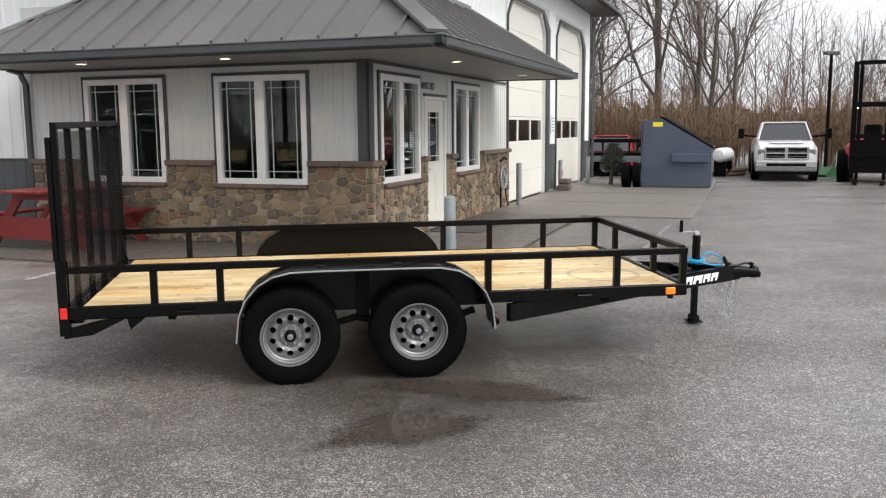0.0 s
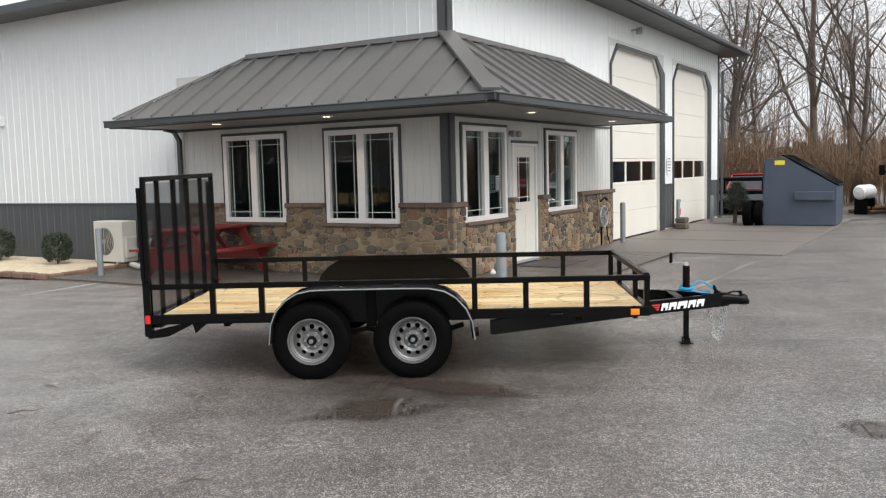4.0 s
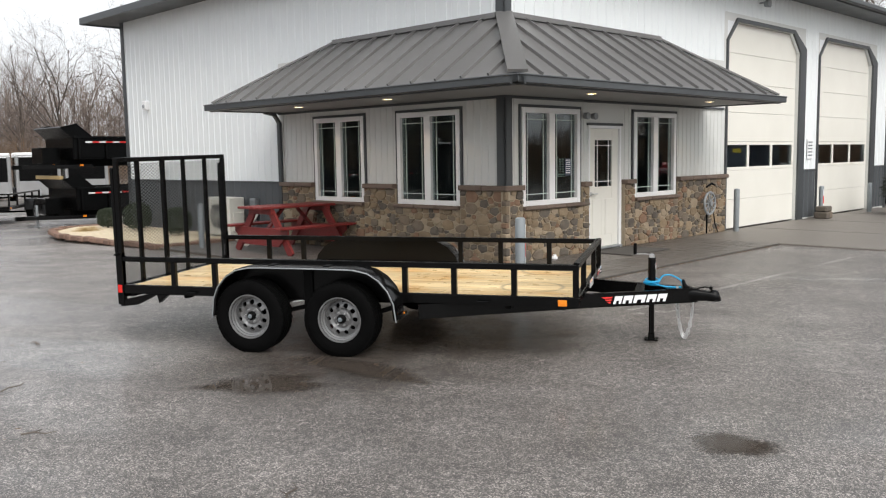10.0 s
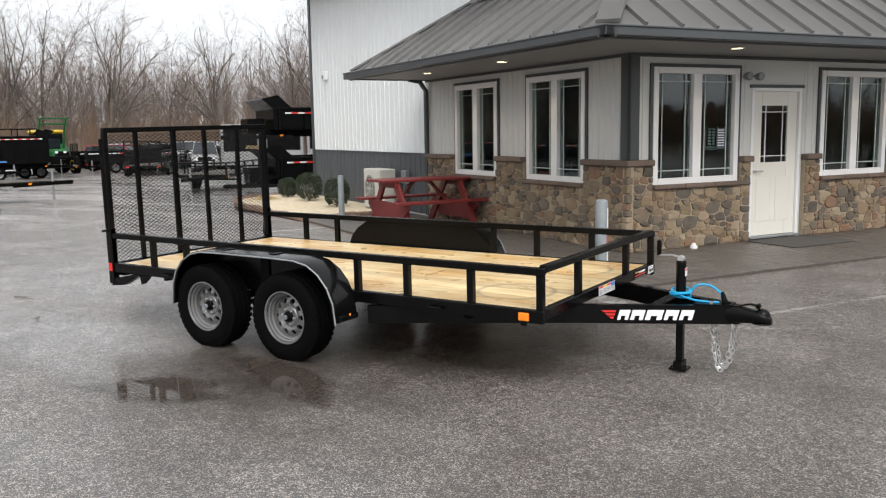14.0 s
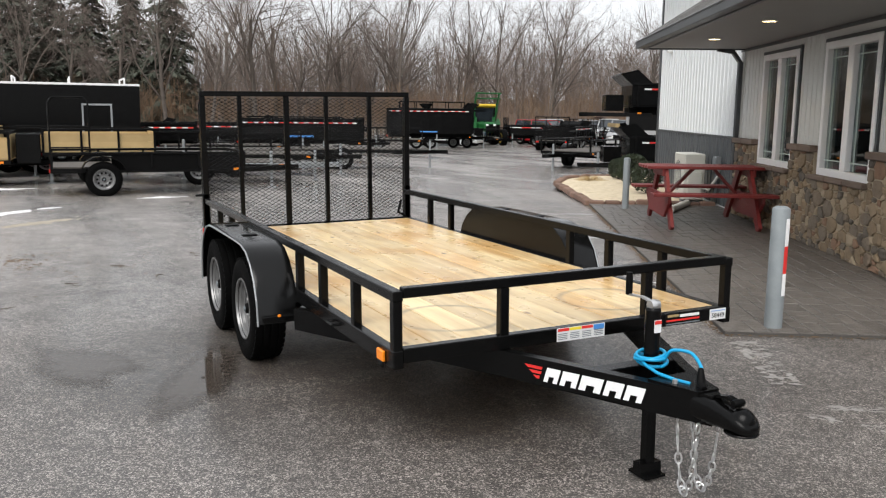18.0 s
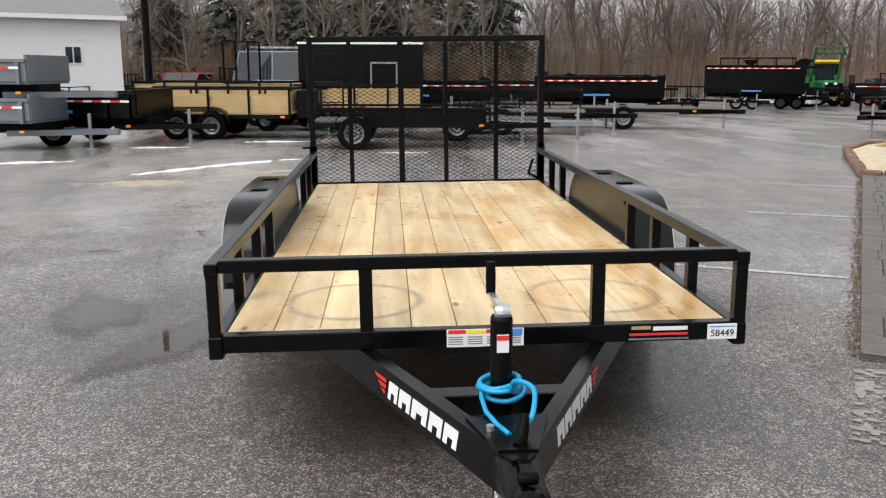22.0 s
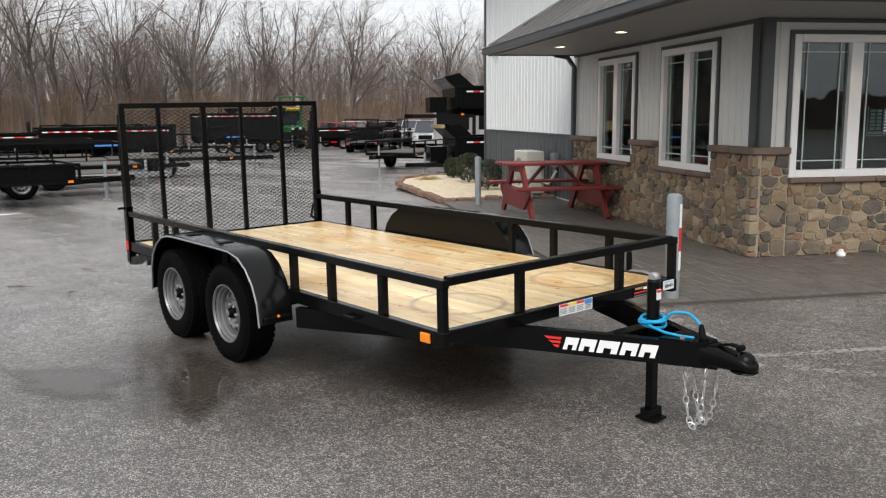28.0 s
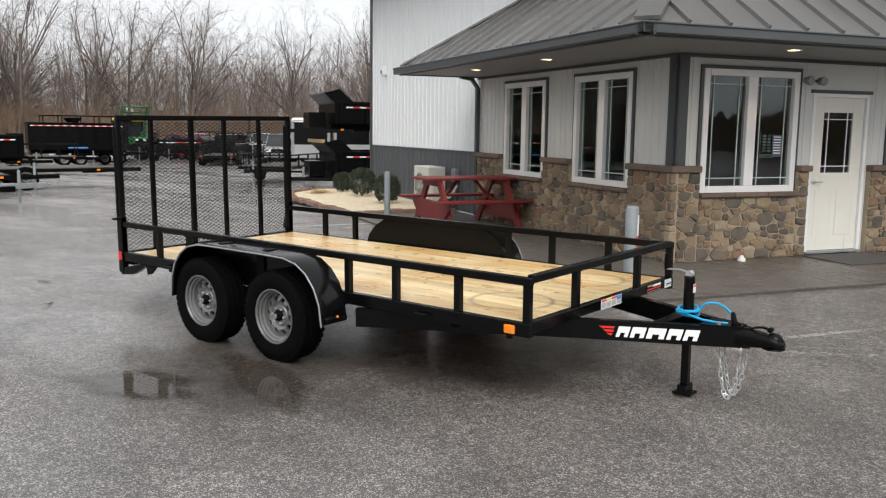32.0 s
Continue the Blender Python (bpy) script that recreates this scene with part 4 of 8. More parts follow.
def text(name, body, size, m, material, parent):
    cu = bpy.data.curves.new(name, "FONT")
    cu.body, cu.size, cu.extrude = body, size, 0.0006
    tmp = new(name + "_curve", cu)
    me = bpy.data.meshes.new_from_object(tmp.evaluated_get(bpy.context.evaluated_depsgraph_get()))
    bpy.data.objects.remove(tmp)
    me.materials.clear()
    me.materials.append(M[material])
    ob = new(name, me)
    ob.parent = parent
    ob.matrix_local = m
    return ob


text("stock_number", "58449", 0.036, pose(L + 0.003, 1.843, 0.502, 90, 0, 90), "blackdull", trailer)
# maker's mark on the tongue: slanted white blocks and red chevrons
for s, y in ((-1, 0.57), (1, 1.42)):
    p0, p1 = Vector((L, y, 0.42)), tip
    d = (p1 - p0).normalized()
    out = Vector((0, 0, 1)).cross(d) * (-1 if s < 0 else 1)
    if out.y * s < 0:
        out = -out
    basis = Matrix((( d.x, out.x, 0, 0), (d.y, out.y, 0, 0), (d.z, out.z, 1, 0), (0, 0, 0, 1)))
    org = Matrix.Translation(p0 + out * 0.0262) @ basis
    mark = new("maker_mark")
    mark.parent = trailer
    tagged(mark, "white slanted maker's mark with red chevrons")
    x = 0.235
    for wd in (0.075, 0.088, 0.112, 0.088, 0.088):
        hi_, lo_ = 0.034, -0.034
        lean = 0.020
        part("mark_block", pr([(x, lo_), (x + wd * 0.3, lo_), (x + wd * 0.3 + lean * 0.4, lo_ + 0.028), (x + wd * 0.66 + lean * 0.4, lo_ + 0.028), (x + wd * 0.66, lo_), (x + wd * 0.96, lo_), (x + wd * 0.96 + lean, hi_), (x + lean, hi_)], 0.0015, org), "vinyl", mark)
        x += wd + 0.010
    for k, (a, b, z) in enumerate(((0.13, 0.225, 0.018), (0.155, 0.22, -0.004), (0.178, 0.212, -0.026))):
        part("chevron", pr([(a, z + 0.014), (a + 0.02, z), (b, z), (b + 0.004, z + 0.014)], 0.0015, org), "redlabel", mark)


# ---- building ----
B = pose(2.45, 6.06, 0, 0, 0, -29.2)
S = B @ pose(0, 0, 0, 0, 0, 90)
HT = 5.2


def wall(name, m, x0, x1, z0, z1, openings, thick, material, label):
    """A wall whose outside is at y = 0, built of blocks round its openings (x0, x1, z0, z1)."""
    bm = bmesh.new()
    xs = sorted({x0, x1, *[o[0] for o in openings], *[o[1] for o in openings]})
    for a, b in zip(xs, xs[1:]):
        cuts = sorted([(o[2], o[3]) for o in openings if o[0] < (a + b) / 2 < o[1]])
        z = z0
        for c, d in cuts + [(z1, z1)]:
            if c - z > 1e-4:
                box(bm, (a, 0, z), (b, thick, c))
            z = d
    ob = part(name, bm, material)
    ob.matrix_world = m
    return tagged(ob, label, "wall", kind="structure")


WIN_F = [(-2.43, -0.93), (-4.80, -3.33)]
WIN_S = [(0.37, 1.90), (3.56, 5.05)]
ZW0, ZW1 = 0.90, 2.46
DOOR = (2.17, 3.17)
GAR = [(7.15, 10.8), (12.0, 15.7)]
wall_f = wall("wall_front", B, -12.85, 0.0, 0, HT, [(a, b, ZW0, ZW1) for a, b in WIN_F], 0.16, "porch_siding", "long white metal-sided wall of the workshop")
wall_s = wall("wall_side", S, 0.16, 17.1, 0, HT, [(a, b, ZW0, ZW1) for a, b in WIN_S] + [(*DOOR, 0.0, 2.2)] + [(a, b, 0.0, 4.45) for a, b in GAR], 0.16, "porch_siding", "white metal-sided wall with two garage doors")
wall("wall_left", B @ pose(-12.85, 17.1, 0, 0, 0, -90), 0, 16.94, 0, HT, [], 0.16, "siding", "plain white end wall of the workshop")
wall("wall_rear", B @ pose(0, 17.1, 0, 0, 0, 180), 0.16, 12.69, 0, HT, [], 0.16, "siding", "plain white rear wall of the workshop")
ob = part("floor", bx((-12.69, 0.16, 0.0), (-0.16, 16.94, 0.05), 0), "concrete")
ob.matrix_world = B
tagged(ob, "plain concrete floor inside the building", "floor", kind="structure")
# assumed partitions; their blue-grey puts the sky's reflected tint behind the panes
wall("wall_inner", B @ pose(0, 6.2, 0), -5.9, -0.16, 0.05, 3.4, [], 0.12, "bollard", "assumed partition behind the office, bluish for the panes' sky tint")
wall("wall_inner", B @ pose(-5.9, 6.2, 0, 0, 0, -90), 0, 6.04, 0.05, 3.4, [], 0.12, "bollard", "assumed partition beside the office, bluish for the panes' sky tint")
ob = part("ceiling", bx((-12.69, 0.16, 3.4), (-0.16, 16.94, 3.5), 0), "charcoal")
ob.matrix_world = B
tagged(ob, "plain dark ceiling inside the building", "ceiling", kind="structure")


def ribbed(width, height, pitch, rib, material):
    """One sheet of siding: a thin skin with standing ribs."""
    bm = bmesh.new()
    n = max(1, round(width / pitch))
    p = width / n
    line = [(0.0, 0.0)]
    for k in range(n):
        c = (k + 0.5) * p
        line += [(c - rib * 1.6, 0.0), (c - rib * 0.7, -rib), (c + rib * 0.7, -rib), (c + rib * 1.6, 0.0)]
    line.append((width, 0.0))
    lo = [bm.verts.new((x, y - 0.004, 0)) for x, y in line]
    hi = [bm.verts.new((x, y - 0.004, height)) for x, y in line]
    for i in range(len(line) - 1):
        bm.faces.new((lo[i], lo[i + 1], hi[i + 1], hi[i]))
    bl, bh = [bm.verts.new((x, -0.0005, 0)) for x in (0, width)], [bm.verts.new((x, -0.0005, height)) for x in (0, width)]
    bm.faces.new((lo[0], hi[0], bh[0], bl[0]))
    bm.faces.new((lo[-1], bl[1], bh[1], hi[-1]))
    bm.faces.new(hi + [bh[1], bh[0]])
    bm.faces.new((lo[::-1]) + [bl[0], bl[1]])
    return mesh_of("siding_panel", bm, material)


PANELS = {}


def siding(parent, x0, x1, z0, z1, material, pitch=0.23, rib=0.014, step=0.92):
    n = max(1, round((x1 - x0) / step))
    w = (x1 - x0) / n
    key = (round(w, 3), round(z1 - z0, 3), material, pitch)
    if key not in PANELS:
        PANELS[key] = ribbed(w - 0.002, z1 - z0, pitch, rib, material)
    for k in range(n):
        share("siding_panel", PANELS[key], parent, pose(x0 + k * w, 0, z0))


siding(wall_f, -12.75, -5.97, 1.25, HT, "siding")
siding(wall_f, -5.97, -0.12, 3.6, HT, "siding")
siding(wall_f, -12.75, -5.97, 0.06, 1.21, "wainscot")
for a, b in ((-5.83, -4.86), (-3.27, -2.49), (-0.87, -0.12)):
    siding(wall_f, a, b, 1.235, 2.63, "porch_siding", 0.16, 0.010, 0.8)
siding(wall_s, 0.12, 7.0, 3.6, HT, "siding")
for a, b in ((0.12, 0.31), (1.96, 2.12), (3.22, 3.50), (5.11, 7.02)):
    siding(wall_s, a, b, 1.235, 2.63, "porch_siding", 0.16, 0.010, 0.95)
for a, b in ((7.02, 17.0),):
    siding(wall_s, a, b, 4.62, HT, "siding")
siding(wall_s, 11.15, 11.93, 1.25, 4.62, "siding")
siding(wall_s, 16.05, 16.98, 1.25, 4.62, "siding")
siding(wall_s, 16.05, 16.98, 0.06, 1.21, "wainscot")
siding(wall_s, 11.15, 11.93, 0.06, 1.21, "wainscot")


def trim(parent, lo, hi, material="charcoal", name="trim", bev=0.003):
    return part(name, bx(lo, hi, bev), material, parent)


trim(wall_f, (-12.87, -0.03, 0.0), (-12.72, 0.0, HT), name="corner_trim")
trim(wall_f, (-0.14, -0.035, 1.225), (0.035, 0.0, HT), name="corner_trim")
trim(wall_s, (-0.035, -0.035, 1.225), (0.14, -0.0, HT), name="corner_trim")
trim(wall_f, (-12.72, -0.022, 1.21), (-5.95, 0.0, 1.25), name="belt_trim")
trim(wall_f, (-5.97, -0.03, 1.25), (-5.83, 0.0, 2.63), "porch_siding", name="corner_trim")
trim(wall_s, (16.98, -0.03, 0.0), (17.12, 0.0, HT), name="corner_trim")
trim(wall_s, (11.14, -0.024, 1.21), (11.94, 0.0, 1.25), name="belt_trim")
trim(wall_s, (16.04, -0.024, 1.21), (16.98, 0.0, 1.25), name="belt_trim")
part("downspout", tb([(-5.84, -0.45, 2.62), (-5.87, -0.2, 2.58), (-5.9, -0.07, 2.42), (-5.9, -0.07, 0.06)], 0.04, flat=(0.075, 0.06)), "charcoal", wall_f)


# garage doors
def garage_door(x0, x1, tag):
    g = thing("garage_door", S, "tall white sectional garage door with a row of windows", "garage door", "garage doors")
    ch = 0.42
    for k in range(7):
        z0, z1 = 0.05 + k * 0.628, 0.05 + (k + 1) * 0.628 - 0.006
        if k == 2:
            bm = bmesh.new()
            n = 3
            w = (x1 - x0 - 0.1) / n
            box(bm, (x0, 0.08, z0), (x1, 0.12, z0 + 0.07))
            box(bm, (x0, 0.08, z1 - 0.07), (x1, 0.12, z1))
            for j in range(n + 1):
                xc = x0 + 0.05 + j * w
                box(bm, (max(x0, xc - 0.05), 0.08, z0 + 0.07), (min(x1, xc + 0.05), 0.12, z1 - 0.07))
            part("door_section", bm, "cream", g)
            for j in range(n):
                part("pane", bx((x0 + 0.1 + j * w, 0.095, z0 + 0.07), (x0 + j * w + w, 0.105, z1 - 0.07), 0), "glass", g, "dark window pane")
        else:
            part("door_section", bx((x0, 0.08, z0), (x1, 0.12, z1), 0.004), "cream", g)
    fr = [(x0 - 0.32, 0.0), (x0, 0.0), (x0, 4.45 - ch), (x0 + ch, 4.45), (x1 - ch, 4.45), (x1, 4.45 - ch), (x1, 0.0), (x1 + 0.32, 0.0), (x1 + 0.32, 4.45 - ch * 0.6), (x1 - ch * 0.5, 4.64), (x0 + ch * 0.5, 4.64), (x0 - 0.05, 4.45 - ch * 0.6)]
    bm = bmesh.new()
    a = [(x0, 0.0), (x0, 4.45 - ch), (x0 + ch, 4.45), (x1 - ch, 4.45), (x1, 4.45 - ch), (x1, 0.0)]
    o = [(x0 - 0.05, 0.0), (x0 - 0.05, 4.45 - ch * 0.95), (x0 + ch * 0.93, 4.53), (x1 - ch * 0.85, 4.53), (x1 + 0.33, 4.45 - ch * 0.75), (x1 + 0.33, 0.0)]
    for i in range(5):
        prism(bm, [a[i], a[i + 1], o[i + 1], o[i]], 0.05, pose(0, -0.045, 0))
    part("door_surround", bm, "charcoal", g)
    bm = bmesh.new()
    prism(bm, [(x0, 4.45 - ch), (x0 + ch, 4.45), (x0, 4.45)], 0.07, pose(0, 0.0, 0))
    prism(bm, [(x1, 4.45 - ch), (x1 - ch, 4.45), (x1, 4.45)], 0.07, pose(0, 0.0, 0))
    part("corner_infill", bm, "siding", g)


for a, b in GAR:
    garage_door(a, b, "")


# windows
def window(m, x0, x1, z0, z1, n):
    w = thing("window_%d" % n, m, "white double casement window with dark glass and glazing bars", "window", "office windows", "structure")
    e = 0.002
    bm = bmesh.new()
    for lo, hi in (((x0 - 0.045, -0.03, z1 - 0.0), (x1 + 0.045, 0.0, z1 + 0.045)), ((x0 - 0.045, -0.03, z0 + 0.02), (x0, 0.0, z1)), ((x1, -0.03, z0 + 0.02), (x1 + 0.045, 0.0, z1))):
        box(bm, lo, hi, 0.003)
    part("outer_trim", bm, "charcoal", w, "dark outer trim")
    f = 0.085
    mid = (x0 + x1) / 2
    bm = bmesh.new()
    box(bm, (x0, -0.045, z0), (x0 + f, 0.07, z1), 0.006)
    box(bm, (x1 - f, -0.045, z0), (x1, 0.07, z1), 0.006)
    box(bm, (x0 + f, -0.045, z1 - f), (x1 - f, 0.07, z1), 0.006)
    box(bm, (x0 + f, -0.045, z0), (x1 - f, 0.07, z0 + f), 0.006)
    box(bm, (mid - 0.075, -0.043, z0 + f), (mid + 0.075, 0.07, z1 - f), 0.006)
    part("frame", bm, "vinyl", w)
    for a, b in ((x0 + f, mid - 0.075), (mid + 0.075, x1 - f)):
        part("pane", bx((a, 0.02, z0 + f), (b, 0.03, z1 - f), 0), "glass", w, "dark reflecting pane")
        bm = bmesh.new()
        for x in (a + 0.1, b - 0.1):
            box(bm, (x - 0.006, 0.008, z0 + f), (x + 0.006, 0.019, z1 - f))
        for z in (z0 + f + 0.1, z1 - f - 0.1):
            box(bm, (a, 0.007, z - 0.006), (b, 0.0185, z + 0.006))
        part("glazing_bars", bm, "muntin", w, "pale glazing bars")
    return w


for i, (a, b) in enumerate(WIN_F):
    window(B, a, b, ZW0, ZW1, i + 1)
for i, (a, b) in enumerate(WIN_S):
    window(S, a, b, ZW0, ZW1, i + 3)
# notice with rows of small print behind the pane beside the door
a, b = WIN_S[0]
xa, xb = (a + b) / 2 + 0.075, b - 0.085
za, zb = ZW0 + 0.085, ZW1 - 0.085
xa, xb, za, zb = xa + (xb - xa) * 0.24, xa + (xb - xa) * 0.6, za + (zb - za) * 0.26, za + (zb - za) * 0.5
notice = thing("window_notice", S, "small white-lettered notice stuck inside the window pane", "notice")
for lo, hi in (((xa, za), (xa + 0.012, zb)), ((xb - 0.012, za), (xb, zb)), ((xa, za), (xb, za + 0.014)), ((xa + 0.02, za + 0.025), (xb - 0.02, za + 0.05))):
    part("print_bar", bx((lo[0], 0.033, lo[1]), (hi[0], 0.035, hi[1]), 0), "muntin", notice)
for c in (0.18, 0.56):
    for k in range(6):
        part("print_line", bx((xa + (xb - xa) * c, 0.033, za + 0.07 + k * 0.04), (xa + (xb - xa) * (c + 0.27), 0.035, za + 0.098 + k * 0.04), 0), "muntin", notice)
# door
d = thing("door_1", S, "white half-glazed office door, closed", "door", kind="structure")
a, b = DOOR
bm = bmesh.new()
box(bm, (a - 0.04, -0.03, 2.2), (b + 0.04, 0.0, 2.245), 0.003)
part("outer_trim", bm, "charcoal", d)
bm = bmesh.new()
box(bm, (a, -0.02, 0.06), (a + 0.05, 0.1, 2.2), 0.004)
box(bm, (b - 0.05, -0.02, 0.06), (b, 0.1, 2.2), 0.004)
box(bm, (a + 0.05, -0.02, 2.15), (b - 0.05, 0.1, 2.2), 0.004)
part("door_frame", bm, "vinyl", d)
gx0, gx1, gz0, gz1 = a + 0.24, b - 0.24, 1.14, 1.95
bm = bmesh.new()
box(bm, (a + 0.052, 0.02, 0.08), (gx0, 0.065, 2.148), 0.003)
box(bm, (gx1, 0.02, 0.08), (b - 0.052, 0.065, 2.148), 0.003)
box(bm, (gx0, 0.02, 0.08), (gx1, 0.065, gz0), 0.003)
box(bm, (gx0, 0.02, gz1), (gx1, 0.065, 2.148), 0.003)
leaf = part("door_leaf", bm, "cream", d)
part("pane", bx((gx0, 0.04, gz0), (gx1, 0.048, gz1), 0), "glass", leaf)
bm = bmesh.new()
for x in (gx0 + 0.09, gx1 - 0.09):
    box(bm, (x - 0.006, 0.028, gz0), (x + 0.006, 0.039, gz1))
for z in (gz0 + 0.09, gz1 - 0.09):
    box(bm, (gx0, 0.027, z - 0.006), (gx1, 0.0385, z + 0.006))
part("glazing_bars", bm, "vinyl", leaf)
bm = bmesh.new()
for x0_, x1_ in ((a + 0.16, (a + b) / 2 - 0.05), ((a + b) / 2 + 0.05, b - 0.16)):
    box(bm, (x0_, 0.014, 0.28), (x1_, 0.021, 0.92), 0.006)
part("raised_panels", bm, "cream", leaf)
part("door_handle", tb([(a + 0.12, 0.02, 1.02), (a + 0.12, -0.035, 1.02), (a + 0.23, -0.04, 1.02)], 0.011), "zinc", leaf, "satin lever handle")
part("lock", lt([(0.03, 0.02), (0.03, 0.005), (0.0, 0.0)], 16, "y", (a + 0.12, 0, 1.02)), "zinc", leaf)
part("threshold", bx((a, -0.06, 0.045), (b, 0.12, 0.075), 0.004), "galv", d)
fl = thing("flood_light", S @ pose(2.08, 0, 2.36), "grey twin flood light on the wall", "lamp")
part("base", lt([(0.05, 0.0), (0.05, -0.05), (0.0, -0.05)], 14, "y"), "charcoal", fl)
for s in (-1, 1):
    part("lamp_head", lt([(0.0, 0.02), (0.045, 0.01), (0.06, -0.07), (0.055, -0.085), (0.0, -0.08)], 16, "y", (s * 0.11, -0.08, -0.01)), "galv", fl)
    part("arm", tb([(0, -0.05, 0), (s * 0.1, -0.08, -0.01)], 0.015), "charcoal", fl)
sl = thing("security_camera", B @ pose(-11.6, 0, 3.06), "small white wall-mounted sensor box", "sensor")
part("housing", bx((-0.09, -0.12, -0.1), (0.09, 0.0, 0.12), 0.02), "vinyl", sl)
part("lens", lt([(0.05, -0.12), (0.045, -0.14), (0.0, -0.145)], 14, "y", (0, 0, -0.02)), "galv", sl)

# wainscot caps and sills
for p_, segs in ((wall_f, (((-5.89, -4.83), 1.165, 1.245), ((-4.83, -3.30), 0.845, 0.905), ((-3.30, -2.46), 1.165, 1.245), ((-2.46, -0.90), 0.845, 0.905), ((-0.90, 0.13), 1.165, 1.245))), (wall_s, (((-0.13, 0.34), 1.165, 1.245), ((0.34, 1.93), 0.845, 0.905), ((1.93, 2.14), 1.165, 1.245), ((3.2, 3.53), 1.165, 1.245), ((3.53, 5.08), 0.845, 0.905), ((5.08, 7.08), 1.165, 1.245)))):
    for (xa, xb), za, zb in segs:
        n = max(1, round((xb - xa) / 0.55))
        for k in range(n):
            part("cap_stone", bx((xa + (xb - xa) * k / n + 0.003, -0.135, za), (xa + (xb - xa) * (k + 1) / n - 0.003, 0.0 if za > 1 else 0.03, zb), 0.012), "cap", p_)


# canopy
canopy = thing("porch_roof", B, "hipped grey standing-seam metal porch roof", "roof")
EY, EZ, TZ = -1.60, 2.74, 3.82
ENDF, TOPF, ENDS, TOPS = -5.82, -4.1, 6.05, 4.38


def slope_panels(frame_m, x_lo, x_hi, ymax, step):
    n = round((x_hi - x_lo) / step)
    zz = lambda y: EZ + (y - EY) / (0 - EY) * (TZ - EZ)
    for k in range(n):
        xa, xb = x_lo + (x_hi - x_lo) * k / n, x_lo + (x_hi - x_lo) * (k + 1) / n
        ya, yb = ymax(xa), ymax(xb)
        pts = [(xa, EY), (xb, EY)]
        if yb > EY + 1e-3:
            pts.append((xb, yb))
        for xm in (TOPF, 0.0, TOPS):
            if xa < xm < xb and ymax(xm) > max(ya, yb) - 1e-6:
                pts.append((xm, ymax(xm)))
        if ya > EY + 1e-3:
            pts.append((xa, ya))
        bm = bmesh.new()
        top = [bm.verts.new((x, y, zz(y))) for x, y in pts]
        low = [bm.verts.new((x, y, zz(y) - 0.02)) for x, y in pts]
        bm.faces.new(top)
        bm.faces.new(low[::-1])
        for i in range(len(top)):
            j = (i + 1) % len(top)
            bm.faces.new((top[i], low[i], low[j], top[j]))
        if ya > EY + 0.05:
            tube(bm, [(xa, EY, EZ + 0.02), (xa, ya, zz(ya) + 0.02)], 0.01, flat=(0.03, 0.055))
        bmesh.ops.recalc_face_normals(bm, faces=bm.faces)
        ob = part("roof_panel", bm, "roof", canopy)
        ob.matrix_local = frame_m


slope_panels(Matrix(), ENDF, -EY, lambda x: min(0.0, EY - (x - ENDF) / (TOPF - ENDF) * EY, -x), 0.5)
side_m = pose(0, 0, 0, 0, 0, 90)
slope_panels(side_m, EY, ENDS, lambda x: min(0.0, x, EY - (ENDS - x) / (ENDS - TOPS) * EY), 0.5)
for mm, xe, xt in ((Matrix(), ENDF, TOPF), (side_m, ENDS, TOPS)):
    bm = bmesh.new()
    v = [bm.verts.new(c) for c in ((xe, EY, EZ), (xe, 0, EZ), (xt, 0, TZ), (xe, EY, EZ - 0.02), (xe, 0, EZ - 0.02), (xt, 0, TZ - 0.02))]
    for f in ((0, 1, 2), (5, 4, 3), (0, 3, 4, 1), (1, 4, 5, 2), (2, 5, 3, 0)):
        bm.faces.new([v[i] for i in f])
    for k in range(1, 4):
        y = EY + k * 0.42
        up_ = (y - EY) / -EY
        tube(bm, [(xe, y, EZ + 0.02), (xe + (xt - xe) * up_, y, EZ + up_ * (TZ - EZ) + 0.02)], 0.01, flat=(0.03, 0.05))
    bmesh.ops.recalc_face_normals(bm, faces=bm.faces)
    ob = part("roof_panel", bm, "roof", canopy)
    ob.matrix_local = mm
    ob = part("hip_cap", tb([(xe, EY, EZ + 0.03), (xt, 0, TZ + 0.03)], 0.05, flat=(0.1, 0.03)), "roof", canopy)
    ob.matrix_local = mm
    ob = part("gutter", bx((min(xe, xe - 0.1 * (1 if xe < 0 else -1)), EY - 0.02, EZ - 0.13), (max(xe, xe - 0.1 * (1 if xe < 0 else -1)), 0.0, EZ - 0.01), 0.012), "charcoal", canopy)
    ob.matrix_local = mm
part("hip_cap", tb([(0.02 - EY, EY - 0.02, EZ + 0.035), (0.0, 0.0, TZ + 0.045)], 0.1, flat=(0.26, 0.04)), "roof", canopy)
for mm, xa, xb in ((Matrix(), ENDF - 0.1, -EY), (side_m, EY, ENDS + 0.1)):
    for nm, y0, y1, z0, z1 in (("gutter", EY - 0.12, EY - 0.0, EZ - 0.12, EZ - 0.015), ("gutter_lip", EY - 0.135, EY - 0.1, EZ - 0.03, EZ - 0.005), ("fascia", EY - 0.0, EY + 0.03, EZ - 0.14, EZ - 0.02)):
        ob = part(nm, bx((xa - (0.12 if mm is side_m else 0), y0, z0), (xb + (0.12 if mm is not side_m else 0), y1, z1), 0.01), "charcoal", canopy)
        ob.matrix_local = mm
    ob = part("ridge_flashing", bx((TOPF if mm is not side_m else 0.1, -0.09, TZ - 0.03), (-0.1 if mm is not side_m else TOPS, 0.0, TZ + 0.05), 0.004), "roof", canopy)
    ob.matrix_local = mm
part("soffit", bx((ENDF, EY + 0.03, 2.628), (-EY - 0.03, -0.004, 2.65), 0), "soffit", canopy)
